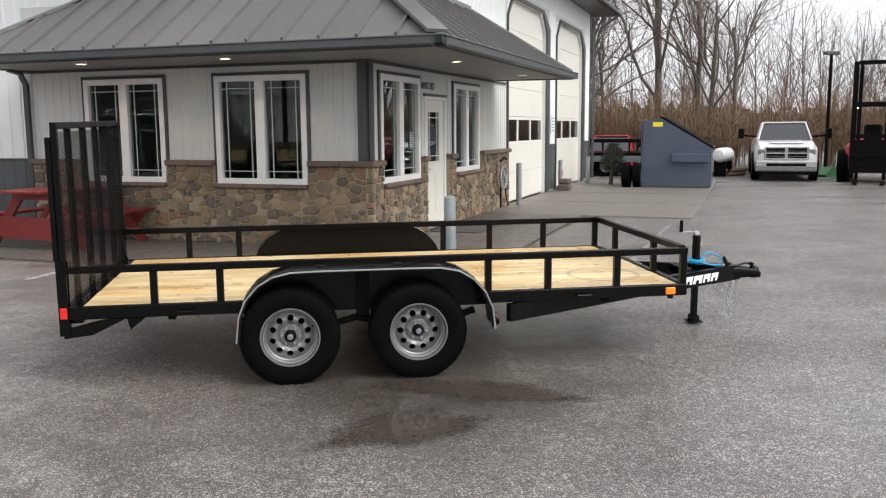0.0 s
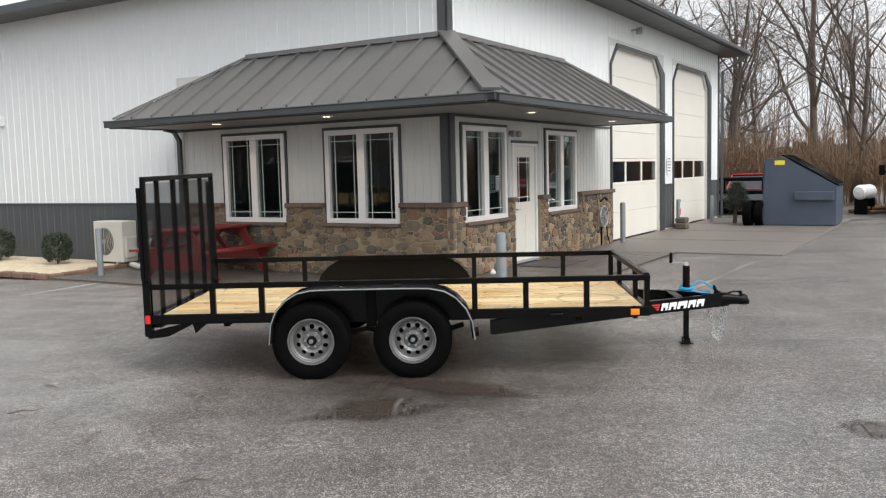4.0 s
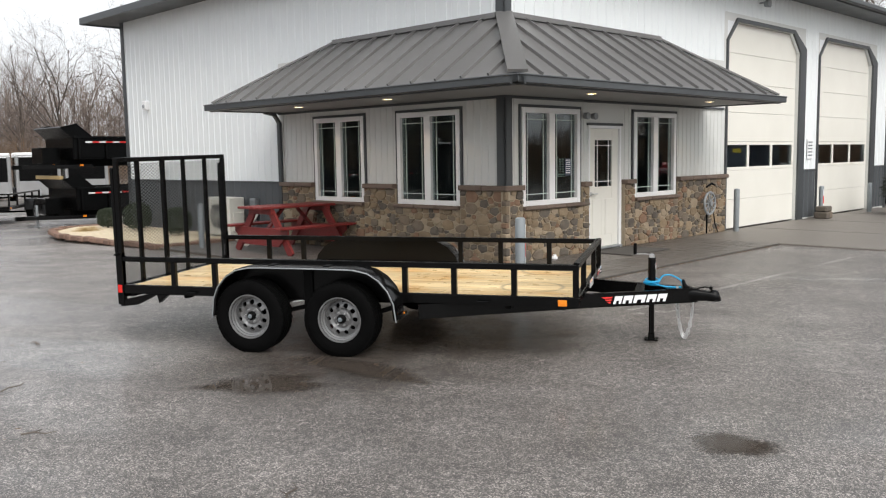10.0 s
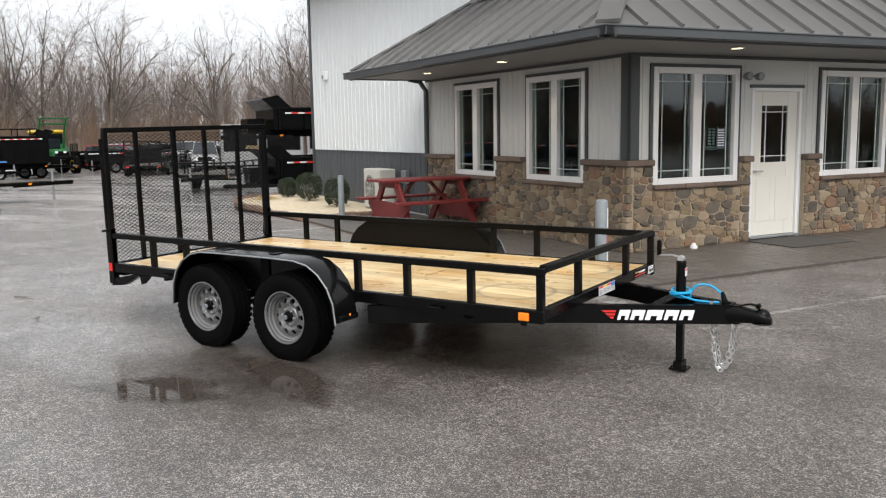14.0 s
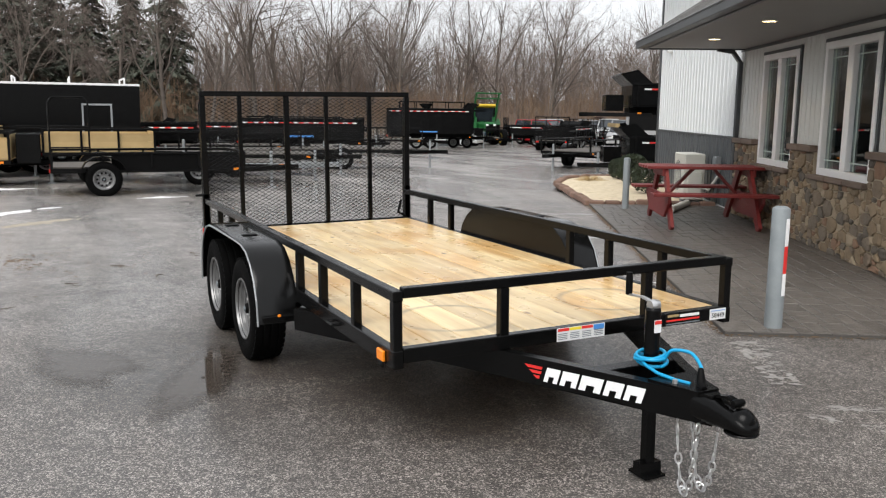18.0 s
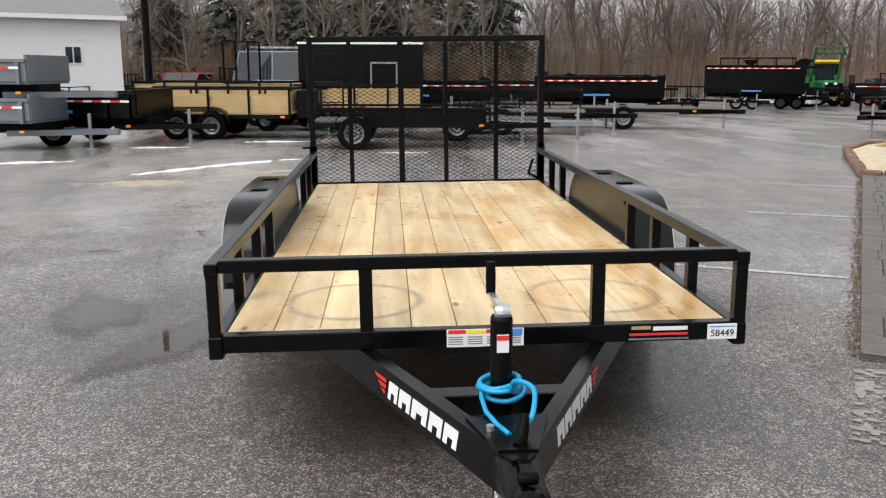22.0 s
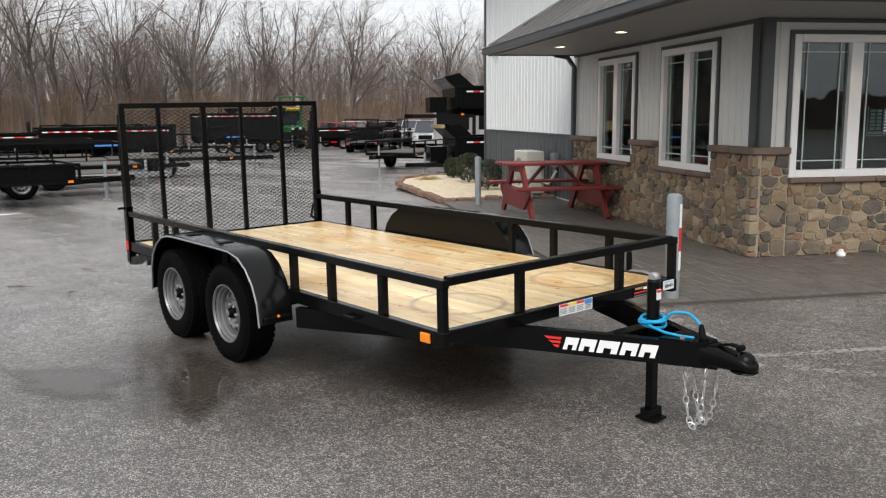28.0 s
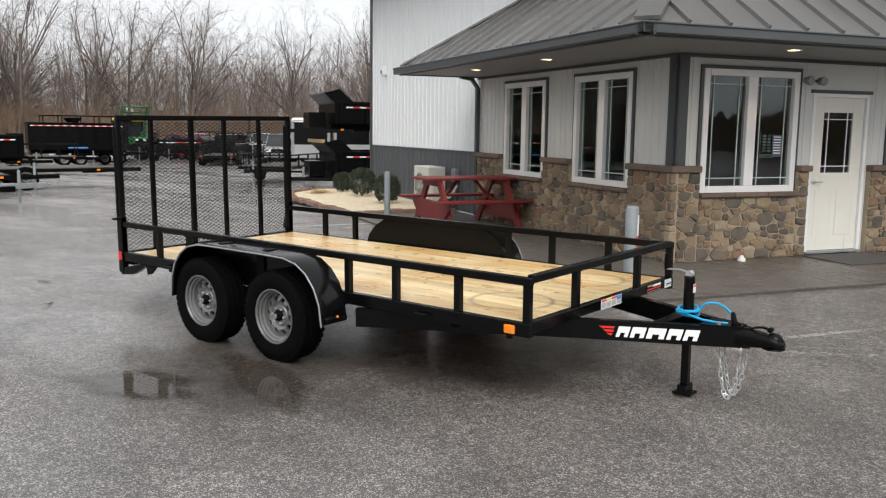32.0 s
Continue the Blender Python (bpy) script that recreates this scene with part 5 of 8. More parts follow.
ob = part("soffit", bx((0.004, EY + 0.03, 2.63), (ENDS, -0.004, 2.652), 0), "soffit", canopy)
ob.matrix_local = side_m
for mm, xa, xb in ((Matrix(), -6.0, 0.03), (side_m, -0.03, 7.0)):
    ob = part("soffit_moulding", bx((xa, -0.04, 2.585), (xb, -0.006, 2.627), 0.004), "charcoal", canopy)
    ob.matrix_local = mm
for x, y in ((-3.97, -0.97), (-1.60, -0.97), (1.01, 0.84), (1.01, 4.5)):
    dl = thing("downlight", B @ pose(x, y, 2.624), "round recessed downlight, lit warm yellow", "lamp", "porch downlights")
    part("ring", lt([(0.07, 0.004), (0.085, 0.002), (0.085, -0.01), (0.07, -0.012), (0.066, 0.004)], 24), "vinyl", dl)
    part("bulb", lt([(0.0, -0.006), (0.064, -0.004), (0.064, 0.003), (0.0, 0.003)], 24), "glow", dl)
    lp = new("downlight_beam", bpy.data.lights.new("downlight_beam", "SPOT"))
    lp.data.energy, lp.data.color, lp.data.spot_size, lp.data.shadow_soft_size = 9, (1, 0.75, 0.45), radians(130), 0.06
    lp.parent = dl
    lp.matrix_local = pose(0, 0, -0.02)

# main roof
roof = thing("main_roof", B, "low charcoal metal roof with wide overhanging eaves", "roof")
bm = bmesh.new()
o = 0.75
e = [(-12.85 - o, -o), (o, -o), (o, 17.1 + o), (-12.85 - o, 17.1 + o)]
v = [bm.verts.new((x, y, HT + 0.12)) for x, y in e]
r = [bm.verts.new((-6.42, 6.2, 7.3)), bm.verts.new((-6.42, 10.9, 7.3))]
for f in ((v[0], v[1], r[0]), (v[1], v[2], r[1], r[0]), (v[2], v[3], r[1]), (v[3], v[0], r[0], r[1])):
    bm.faces.new(f)
bmesh.ops.recalc_face_normals(bm, faces=bm.faces)
part("roof_sheet", bm, "roof", roof)
part("eave_soffit", bx((-12.85 - o + 0.02, -o + 0.02, HT + 0.0), (o - 0.02, 17.1 + o - 0.02, HT + 0.02), 0), "charcoal", roof)
for lo, hi in (((-12.85 - o, -o, HT - 0.03), (o, -o + 0.03, HT + 0.14)), ((o - 0.03, -o + 0.03, HT - 0.03), (o, 17.1 + o, HT + 0.14)), ((-12.85 - o, -o + 0.03, HT - 0.03), (-12.85 - o + 0.03, 17.1 + o, HT + 0.14))):
    part("fascia", bx(lo, hi, 0.004), "charcoal", roof)
part("gutter", bx((o, -o, HT - 0.0), (o + 0.12, 17.1 + o, HT + 0.12), 0.02), "charcoal", roof)
part("downspout", tb([(o + 0.05, 17.2 + o * 0.5, HT), (0.35, 17.3, HT - 0.35), (0.1, 17.18, HT - 0.5), (0.1, 17.18, 0.05)], 0.04, flat=(0.08, 0.07)), "charcoal", roof)
wl_ = thing("wall_lamp", S @ pose(8.6, 0, 4.95), "grey flood lamp under the eaves", "lamp")
part("arm", tb([(0, 0, 0), (0, -0.15, 0.0)], 0.02), "galv", wl_)
part("lamp_head", lt([(0.0, 0.0), (0.07, -0.01), (0.09, -0.12), (0.0, -0.13)], 16, "y", (0, -0.12, -0.03)), "galv", wl_)


# ---- stone facing ----
def cell_outlines(x0, x1, z0, z1, rnd):
    """Irregular stones that fit together like cracked mud, wider than high, of mixed sizes."""
    sx = 1.5
    seeds = []
    for r, tries in ((0.092, 7), (0.066, 60), (0.044, 380), (0.029, 1100)):
        for _ in range(int(tries * (x1 - x0) * (z1 - z0))):
            q = rnd.uniform(x0 / sx, x1 / sx), rnd.uniform(z0, z1)
            if all(math.hypot(q[0] - a, q[1] - b) > (r + c) * 0.9 for a, b, c in seeds):
                seeds.append((*q, r))
    for a, b, r in seeds:
        poly = [(x0 / sx, z0), (x1 / sx, z0), (x1 / sx, z1), (x0 / sx, z1)]
        for c, d, q in seeds:
            dx, dz = c - a, d - b
            gap2 = dx * dx + dz * dz
            if gap2 < 1e-9 or gap2 > 0.45:
                continue
            mid = (gap2 + r * r - q * q) / 2 / gap2
            px, pz = dx * mid, dz * mid
            dx, dz = math.copysign(abs(dx) ** 1.7, dx), math.copysign(abs(dz) ** 1.7, dz)
            lim = px * dx + pz * dz
            out = []
            for (xa, za), (xb, zb) in zip(poly, poly[1:] + poly[:1]):
                fa, fb = (xa - a) * dx + (za - b) * dz - lim, (xb - a) * dx + (zb - b) * dz - lim
                if fa <= 0:
                    out.append((xa, za))
                if (fa < 0) != (fb < 0) and fa != fb:
                    t = fa / (fa - fb)
                    out.append((xa + (xb - xa) * t, za + (zb - za) * t))
            poly = out
            if len(poly) < 3:
                break
        if len(poly) >= 3:
            yield [(x * sx, z) for x, z in poly]


def stone_bm(poly, rnd, proud):
    """A rough stone on an outline: shrunk by the joint, corners knocked off, face bulging."""
    cx, cz = sum(p[0] for p in poly) / len(poly), sum(p[1] for p in poly) / len(poly)
    big = max(max(abs(x - cx), abs(z - cz)) for x, z in poly)
    pts = []
    k = len(poly)
    for i in range(k):
        (xa, za), (xb, zb), (xc, zc) = poly[i - 1], poly[i], poly[(i + 1) % k]
        la, lc = math.hypot(xb - xa, zb - za), math.hypot(xc - xb, zc - zb)
        if la < 0.006 and lc < 0.006:
            continue
        f = rnd.uniform(0.1, 0.22)
        pts.append((xb + (xa - xb) * min(f, 0.013 / max(la, 1e-4)), zb + (za - zb) * min(f, 0.013 / max(la, 1e-4))))
        pts.append((xb + (xc - xb) * min(f, 0.013 / max(lc, 1e-4)), zb + (zc - zb) * min(f, 0.013 / max(lc, 1e-4))))
    gap = 0.008 / max(big, 0.03)
    bm = bmesh.new()
    rings = []
    for s, y in ((1 - gap, 0.0), (0.99 - gap, -proud * 0.55), (0.94 - gap, -proud * 0.85), (0.5, -proud)):
        rings.append([bm.verts.new((cx + (x - cx) * s, y + (rnd.uniform(-0.007, 0.007) if y else 0), cz + (z - cz) * s)) for x, z in pts])
    k = len(pts)
    for a, b in zip(rings, rings[1:]):
        for i in range(k):
            bm.faces.new((a[i], a[(i + 1) % k], b[(i + 1) % k], b[i]))
    bm.faces.new(rings[-1])
    bmesh.ops.recalc_face_normals(bm, faces=bm.faces)
    return bm


def stone_facing(parent, zones, seed):
    rnd = random.Random(seed)
    for x0, x1, z0, z1 in zones:
        part("mortar_bed", bx((x0, -0.07, z0), (x1, 0.0, z1), 0), "mortar", parent)
        for poly in cell_outlines(x0, x1, z0, z1, rnd):
            if max(p[0] for p in poly) - min(p[0] for p in poly) < 0.03 or max(p[1] for p in poly) - min(p[1] for p in poly) < 0.03:
                continue
            ob = part("stone", stone_bm(poly, rnd, rnd.uniform(0.03, 0.05)), "stone", parent)
            ob.location = (0, -0.05, 0)
            smooth(ob, 0.25)


face_f = thing("stone_wainscot", B, "brown and grey field-stone facing along the office front", "stone facing")
face_s = thing("stone_wainscot", S, "brown and grey field-stone facing beside the office door", "stone facing")
stone_facing(face_f, [(-5.86, -4.83, 0.03, 1.165), (-4.83, -3.30, 0.03, 0.845), (-3.30, -2.46, 0.03, 1.165), (-2.46, -0.90, 0.03, 0.845), (-0.90, 0.1, 0.03, 1.165)], 11)
stone_facing(face_s, [(-0.1, 0.34, 0.03, 1.165), (0.34, 1.93, 0.03, 0.845), (1.93, 2.12, 0.03, 1.165), (3.22, 3.53, 0.03, 1.165), (3.53, 5.08, 0.03, 0.845), (5.08, 7.05, 0.03, 1.165)], 23)
# corner stones that turn from one face to the other
rnd = random.Random(31)
z = 0.035
while z < 1.12:
    hz = min(rnd.uniform(0.06, 0.15), 1.16 - z)
    a, b = rnd.uniform(0.0, 0.045), rnd.uniform(0.0, 0.045)
    part("stone", bx((a, -0.112 - rnd.uniform(0, 0.008), z), (0.112 + rnd.uniform(0, 0.008), -b, z + hz - 0.008), 0.012), "stone", face_f)
    z += hz


# ---- paved walk ----
def split(rect, rnd, small, out):
    x0, x1, z0, z1 = rect
    w, h = x1 - x0, z1 - z0
    if (w < small * 2.0 and h < small * 1.15) or (w * h < small * small * 1.7 and w > h * 0.9 and rnd.random() < 0.6):
        out.append(rect)
        return
    if w / 1.75 > h:
        c = x0 + w * rnd.uniform(0.3, 0.7)
        split((x0, c, z0, z1), rnd, small, out)
        split((c, x1, z0, z1), rnd, small, out)
    else:
        c = z0 + h * rnd.uniform(0.3, 0.7)
        split((x0, x1, z0, c), rnd, small, out)
        split((x0, x1, c, z1), rnd, small, out)


walkway = thing("pavement", B, "stamped grey concrete walk with slate-like pattern", "pavement", kind="structure")
part("bed", bx((-6.95, -2.24, -0.04), (2.0, 0.0, 0.022), 0), "joint", walkway)
part("bed", bx((0.0, 0.0, -0.04), (2.0, 5.35, 0.0215), 0), "joint", walkway)
rnd = random.Random(4)
cells = []
for i in range(9):
    for j in range(2):
        split((-6.95 + 8.95 * i / 9, -6.95 + 8.95 * (i + 1) / 9, -2.24 + 1.12 * j, -2.24 + 1.12 * (j + 1)), rnd, 0.21, cells)
for i in range(2):
    for j in range(5):
        split((0.09 + 1.91 * i / 2, 0.09 + 1.91 * (i + 1) / 2, 1.07 * j, 1.07 * (j + 1)), rnd, 0.21, cells)
# slabs near the corner of the walk are pieces of their own, the others one joined paving
cells.sort(key=lambda c: math.hypot((c[0] + c[1]) / 2 - 1.2, (c[2] + c[3]) / 2 + 1.6))
tile_cache = {}
for x0, x1, y0, y1 in cells[:300]:
    key = (round(x1 - x0, 2), round(y1 - y0, 2))
    if key not in tile_cache:
        tile_cache[key] = mesh_of("slab", bx((0.004, 0.004, 0.0), (x1 - x0 - 0.004, y1 - y0 - 0.004, 0.012), 0.004), "slate")
    share("slab", tile_cache[key], walkway, pose(x0, y0, 0.019 + rnd.uniform(0, 0.003)))
far_paving = bmesh.new()
for x0, x1, y0, y1 in cells[300:]:
    h = 0.031 + rnd.uniform(0, 0.003)
    low = [far_paving.verts.new((x, y, 0.018)) for x, y in ((x0 + 0.003, y0 + 0.003), (x1 - 0.003, y0 + 0.003), (x1 - 0.003, y1 - 0.003), (x0 + 0.003, y1 - 0.003))]
    top = [far_paving.verts.new((x, y, h)) for x, y in ((x0 + 0.006, y0 + 0.006), (x1 - 0.006, y0 + 0.006), (x1 - 0.006, y1 - 0.006), (x0 + 0.006, y1 - 0.006))]
    far_paving.faces.new(top)
    for k in range(4):
        far_paving.faces.new((low[k], low[(k + 1) % 4], top[(k + 1) % 4], top[k]))
tagged(part("paving", far_paving, "slate", walkway), kind="stuff")
# dead leaves and grit along the edge of the walk
litter = bmesh.new()
rl = random.Random(61)
for k in range(1500):
    if k < 1100:
        c = Vector((rl.uniform(-6.95, 2.0), -2.245 - abs(rl.gauss(0, 0.035)), 0.004))
    else:
        c = Vector((2.005 + abs(rl.gauss(0, 0.03)), rl.uniform(-2.24, 5.3), 0.004))
    r, a0 = rl.uniform(0.006, 0.018), rl.uniform(0, 6.28)
    ring = [litter.verts.new(c + Vector((r * math.cos(a0 + q * 1.256), r * 0.6 * math.sin(a0 + q * 1.256), rl.uniform(0, 0.008)))) for q in range(5)]
    tip = litter.verts.new(c + Vector((0, 0, rl.uniform(0.006, 0.014))))
    for q in range(5):
        litter.faces.new((ring[q], ring[(q + 1) % 5], tip))
ll = part("leaf_litter", litter, "litter")
ll.matrix_world = B
tagged(ll, "brown dead leaves and grit along the walk's edge", "leaf litter", kind="stuff")
part("bed", bx((0.0, 5.36, -0.04), (4.0, 16.5, 0.03), 0.01), "concrete", walkway, "plain concrete apron")
for k in range(3):
    part("joint_strip", bx((0.05, 8.2 + k * 2.8, 0.03), (3.98, 8.215 + k * 2.8, 0.0325), 0), "joint", walkway)

# ---- things beside the building ----
def bollard(x, y, h, r, tape, label):
    b = thing("bollard", pose(x, y, 0), label, "bollard", "bollards")
    smooth(part("pipe", lt([(r, -0.02), (r, h - 0.015), (r * 0.92, h), (r * 0.6, h + 0.012), (0.0, h + 0.016)], 24), "bollard", b))
    if tape:
        for k, (mat, z0, z1) in enumerate((("vinyl", h * 0.30, h * 0.48), ("redlabel", h * 0.48, h * 0.70), ("vinyl", h * 0.70, h * 0.92))):
            bm = bmesh.new()
            vs = []
            for i in range(6):
                a = radians(tape) + (i - 2.5) * 0.12
                vs.append([bm.verts.new(((r + o) * math.cos(a), (r + o) * math.sin(a), z)) for o in (0.0, 0.003) for z in (z0, z1)])
            for p, q in zip(vs, vs[1:]):
                for i, j in ((0, 1), (1, 3), (3, 2), (2, 0)):
                    bm.faces.new((p[i], p[j], q[j], q[i]))
            bmesh.ops.recalc_face_normals(bm, faces=bm.faces)
            part("reflective_tape", bm, mat, b)
    return b


bollard(3.15, 3.56, 0.93, 0.065, 8, "grey steel bollard with red and white reflective tape")
bollard(-3.82, 7.59, 0.87, 0.055, 0, "plain grey steel bollard at the planting bed")
bollard(6.18, 12.18, 0.92, 0.06, 0, "plain grey steel bollard before a garage door")
bollard(8.44, 16.45, 0.80, 0.06, -40, "grey steel bollard with a red band before a garage door")
bollard(9.95, 18.6, 0.80, 0.06, 0, "grey steel bollard at the building corner")
eb = thing("junction_box", B @ pose(-6.9, -0.03, 0.62), "grey electrical box with conduits on the dark wall", "electrical box")
part("box_body", bx((-0.1, -0.1, 0.0), (0.1, 0.0, 0.27), 0.012), "galv", eb)
part("box_cover", bx((-0.085, -0.112, 0.02), (0.085, -0.1, 0.25), 0.006), "galv", eb)
part("conduit", tb([(-0.06, -0.05, 0.0), (-0.07, -0.06, -0.22), (-0.16, -0.12, -0.33), (-0.3, -0.2, -0.36)], 0.018), "greysteel", eb)
part("conduit", tb([(0.03, -0.05, 0.0), (0.03, -0.05, -0.3), (-0.05, -0.1, -0.48)], 0.018), "greysteel", eb)
pvc = thing("drain_pipe", B @ pose(-6.25, -0.82, 0.09, 0, 0, -24), "white plastic drain pipe lying at the bed's edge", "pipe")
smooth(part("pipe_length", lt([(0.045, -0.62), (0.055, -0.62), (0.055, 0.62), (0.045, 0.62)], 16, "x"), "beige", pvc))

# picnic table
def rnd_(k):
    """A small unevenness of board ends."""
    return 0.012 * math.sin(k * 5.3 + 1)


pt = thing("picnic_table", S @ pose(-0.90, 4.45, 0.034), "red-stained wooden picnic table with two benches", "picnic table")
plank = mesh_of("plank", bx((-0.87, -0.069, 0), (0.87, 0.069, 0.04), 0.006), "redpaint")
for k in range(5):
    share("top_plank", plank, pt, pose(rnd_(k), -0.3 + k * 0.15, 0.80))
for s in (-1, 1):
    for k in range(2):
        share("bench_plank", plank, pt, pose(rnd_(k + s), s * (0.70 + k * 0.15), 0.455))
for x in (-0.59, 0.59):
    o_ = 0.024 if x > 0 else -0.062
    for s in (-1, 1):
        part("leg", tb([(x, s * 0.86, 0.0), (x, s * 0.24, 0.80)], 0.05, flat=(0.045, 0.14)), "redpaint", pt)
    part("gusset_board", pr([(-0.84, 0.455), (0.84, 0.455), (0.84, 0.37), (0.55, 0.14), (-0.55, 0.14), (-0.84, 0.37)], 0.038, pose(x + o_ + 0.038, 0, 0, 0, 0, 90)), "redpaint", pt)
    part("top_bearer", bx((x + o_, -0.36, 0.70), (x + o_ + 0.038, 0.36, 0.80), 0.004), "redpaint", pt)
    part("brace", tb([(x * 0.93, 0.0, 0.36), (x * 0.25, 0.0, 0.79)], 0.03, flat=(0.09, 0.038)), "redpaint", pt)

# heat pump
hp = thing("heat_pump", B @ pose(-7.45, -0.42, 0.06), "cream outdoor heat-pump unit with round fan grille", "heat pump")
part("casing", bx((-0.42, -0.18, 0.06), (0.42, 0.18, 0.86), 0.015), "beige", hp)
part("foot", bx((-0.3, -0.2, 0.0), (-0.22, 0.2, 0.06), 0.004), "galv", hp)
part("foot", bx((0.22, -0.2, 0.0), (0.3, 0.2, 0.06), 0.004), "galv", hp)
part("fan_recess", lt([(0.27, -0.175), (0.27, -0.183), (0.25, -0.184), (0.0, -0.184)], 28, "y", (-0.1, 0, 0.46)), "charcoal", hp)
bm = bmesh.new()
for k in range(1, 6):
    rr_ = 0.05 * k
    ring = [(-0.1 + rr_ * math.cos(a * math.pi / 12), -0.19, 0.46 + rr_ * math.sin(a * math.pi / 12)) for a in range(25)]
    tube(bm, ring, 0.004, 4, False)
for k in range(8):
    a = k * math.pi / 4
    tube(bm, [(-0.1, -0.19, 0.46), (-0.1 + 0.27 * math.cos(a), -0.19, 0.46 + 0.27 * math.sin(a))], 0.004, 4)
part("fan_grille", bm, "beige", hp)
part("side_cover", bx((0.42, -0.12, 0.15), (0.47, 0.12, 0.55), 0.01), "beige", hp)
part("line_set", tb([(0.45, 0.1, 0.3), (0.6, 0.2, 0.25), (0.62, 0.36, 0.5)], 0.025), "beige", hp)

# planting bed
bed_o = [(-13.4, -0.05), (-13.5, -1.4), (-12.5, -2.2), (-11.0, -2.52), (-9.6, -2.42), (-8.2, -2.32), (-6.97, -2.24), (-6.97, -0.05)]
bed = thing("planting_bed", B, "low bed of pale stone chips edged with red-brown blocks", "planting bed")
bm = bmesh.new()
vs = [bm.verts.new((x, y, 0.015)) for x, y in bed_o]
c = Vector((-10.0, -1.1))
vi = [bm.verts.new((c.x + (x - c.x) * 0.86, c.y + (y - c.y) * 0.84, 0.09)) for x, y in bed_o]
for i in range(len(vs)):
    j = (i + 1) % len(vs)
    bm.faces.new((vs[i], vs[j], vi[j], vi[i]))
bm.faces.new(vi)
bmesh.ops.recalc_face_normals(bm, faces=bm.faces)
part("chip_mound", bm, "gravel", bed)
rnd = random.Random(31)
verts, faces = [], []


def inside(x, y, poly):
    hit = False
    for (x1, y1), (x2, y2) in zip(poly, poly[1:] + poly[:1]):
        if (y1 > y) != (y2 > y) and x < (x2 - x1) * (y - y1) / (y2 - y1) + x1:
            hit = not hit
    return hit


n_ = 0
while n_ < 5200:
    x, y = rnd.uniform(-13.5, -6.98), rnd.uniform(-2.85, -0.06)
    if not inside(x, y, bed_o):
        continue
    z = 0.075 if inside(c.x + (x - c.x) / 0.86, c.y + (y - c.y) / 0.84, bed_o) else 0.035
    s = rnd.uniform(0.016, 0.036)
    b0 = len(verts)
    a0 = rnd.uniform(0, 6.28)
    for k in range(4):
        a = a0 + k * 1.57 + rnd.uniform(-0.3, 0.3)
        verts.append((x + s * math.cos(a), y + s * math.sin(a) * 0.8, z + rnd.uniform(-0.004, 0.012)))
    verts.append((x + rnd.uniform(-0.3, 0.3) * s, y, z + s * rnd.uniform(0.5, 0.9)))
    faces += [(b0 + k, b0 + (k + 1) % 4, b0 + 4) for k in range(4)]
    n_ += 1
me = bpy.data.meshes.new("chip_cover")
me.from_pydata(verts, [], faces)
me.materials.append(M["gravel"])
ob = new("chip_cover", me)
ob.parent = bed
tagged(ob, "loose pale stone chips", kind="stuff")
M["edging"] = surf("red_brown_edging_block", (0.13, 0.075, 0.055), (0.24, 0.15, 0.11), 6, 0.9, 0, 0.4, 40, vary=0.25)
edge_me = mesh_of("edging_block", bx((-0.13, -0.075, 0), (0.13, 0.075, 0.11), 0.02), "edging")
line = bed_o[:8]
for (x1, y1), (x2, y2) in zip(line[:-1], line[1:]):
    ln = math.hypot(x2 - x1, y2 - y1)
    k = max(1, round(ln / 0.28))
    for i in range(k):
        t = (i + 0.5) / k
        share("edging_block", edge_me, bed, pose(x1 + (x2 - x1) * t, y1 + (y2 - y1) * t, rnd.uniform(-0.03, 0.005), 0, 0, math.degrees(math.atan2(y2 - y1, x2 - x1)) + rnd.uniform(-7, 7)))


def shrub(m, h, r, seed):
    rd = random.Random(seed)
    s = thing("shrub", m, "clipped dark-green boxwood shrub in the stone-chip bed", "shrub", "boxwood shrubs")
    for k in range(6):
        a = rd.uniform(0, 6.28)
        part("stem", tb([(0, 0, 0), (0.3 * r * math.cos(a), 0.3 * r * math.sin(a), h * 0.4), (0.7 * r * math.cos(a), 0.7 * r * math.sin(a), h * 0.8)], [0.014, 0.01, 0.004], 5), "bark", s)
    v_, f_ = [], []
    for k in range(2600):
        th, u = rd.uniform(0, 6.28), rd.uniform(-0.9, 1)
        rr_ = rd.uniform(0.62, 1.0) ** 0.6 * (1 + 0.12 * math.sin(3 * th + seed) * (1 - u * u))
        q = math.sqrt(max(0, 1 - abs(u) ** 3))
        p = Vector((r * rr_ * q * math.cos(th), r * rr_ * q * math.sin(th), h * 0.53 + h * 0.47 * u * rr_))
        sz = rd.uniform(0.014, 0.03)
        d = Vector((rd.gauss(0, 1), rd.gauss(0, 1), rd.gauss(0, 1))).normalized()
        e = d.orthogonal().normalized()
        b0 = len(v_)
        v_ += [p - d * sz, p + e * sz * 0.5, p + d * sz, p - e * sz * 0.5]
        f_.append((b0, b0 + 1, b0 + 2, b0 + 3))
    me_ = bpy.data.meshes.new("foliage")
    me_.from_pydata(v_, [], f_)
    me_.materials.append(M["boxwood"])
    o_ = new("foliage", me_)
    o_.parent = s
    return s


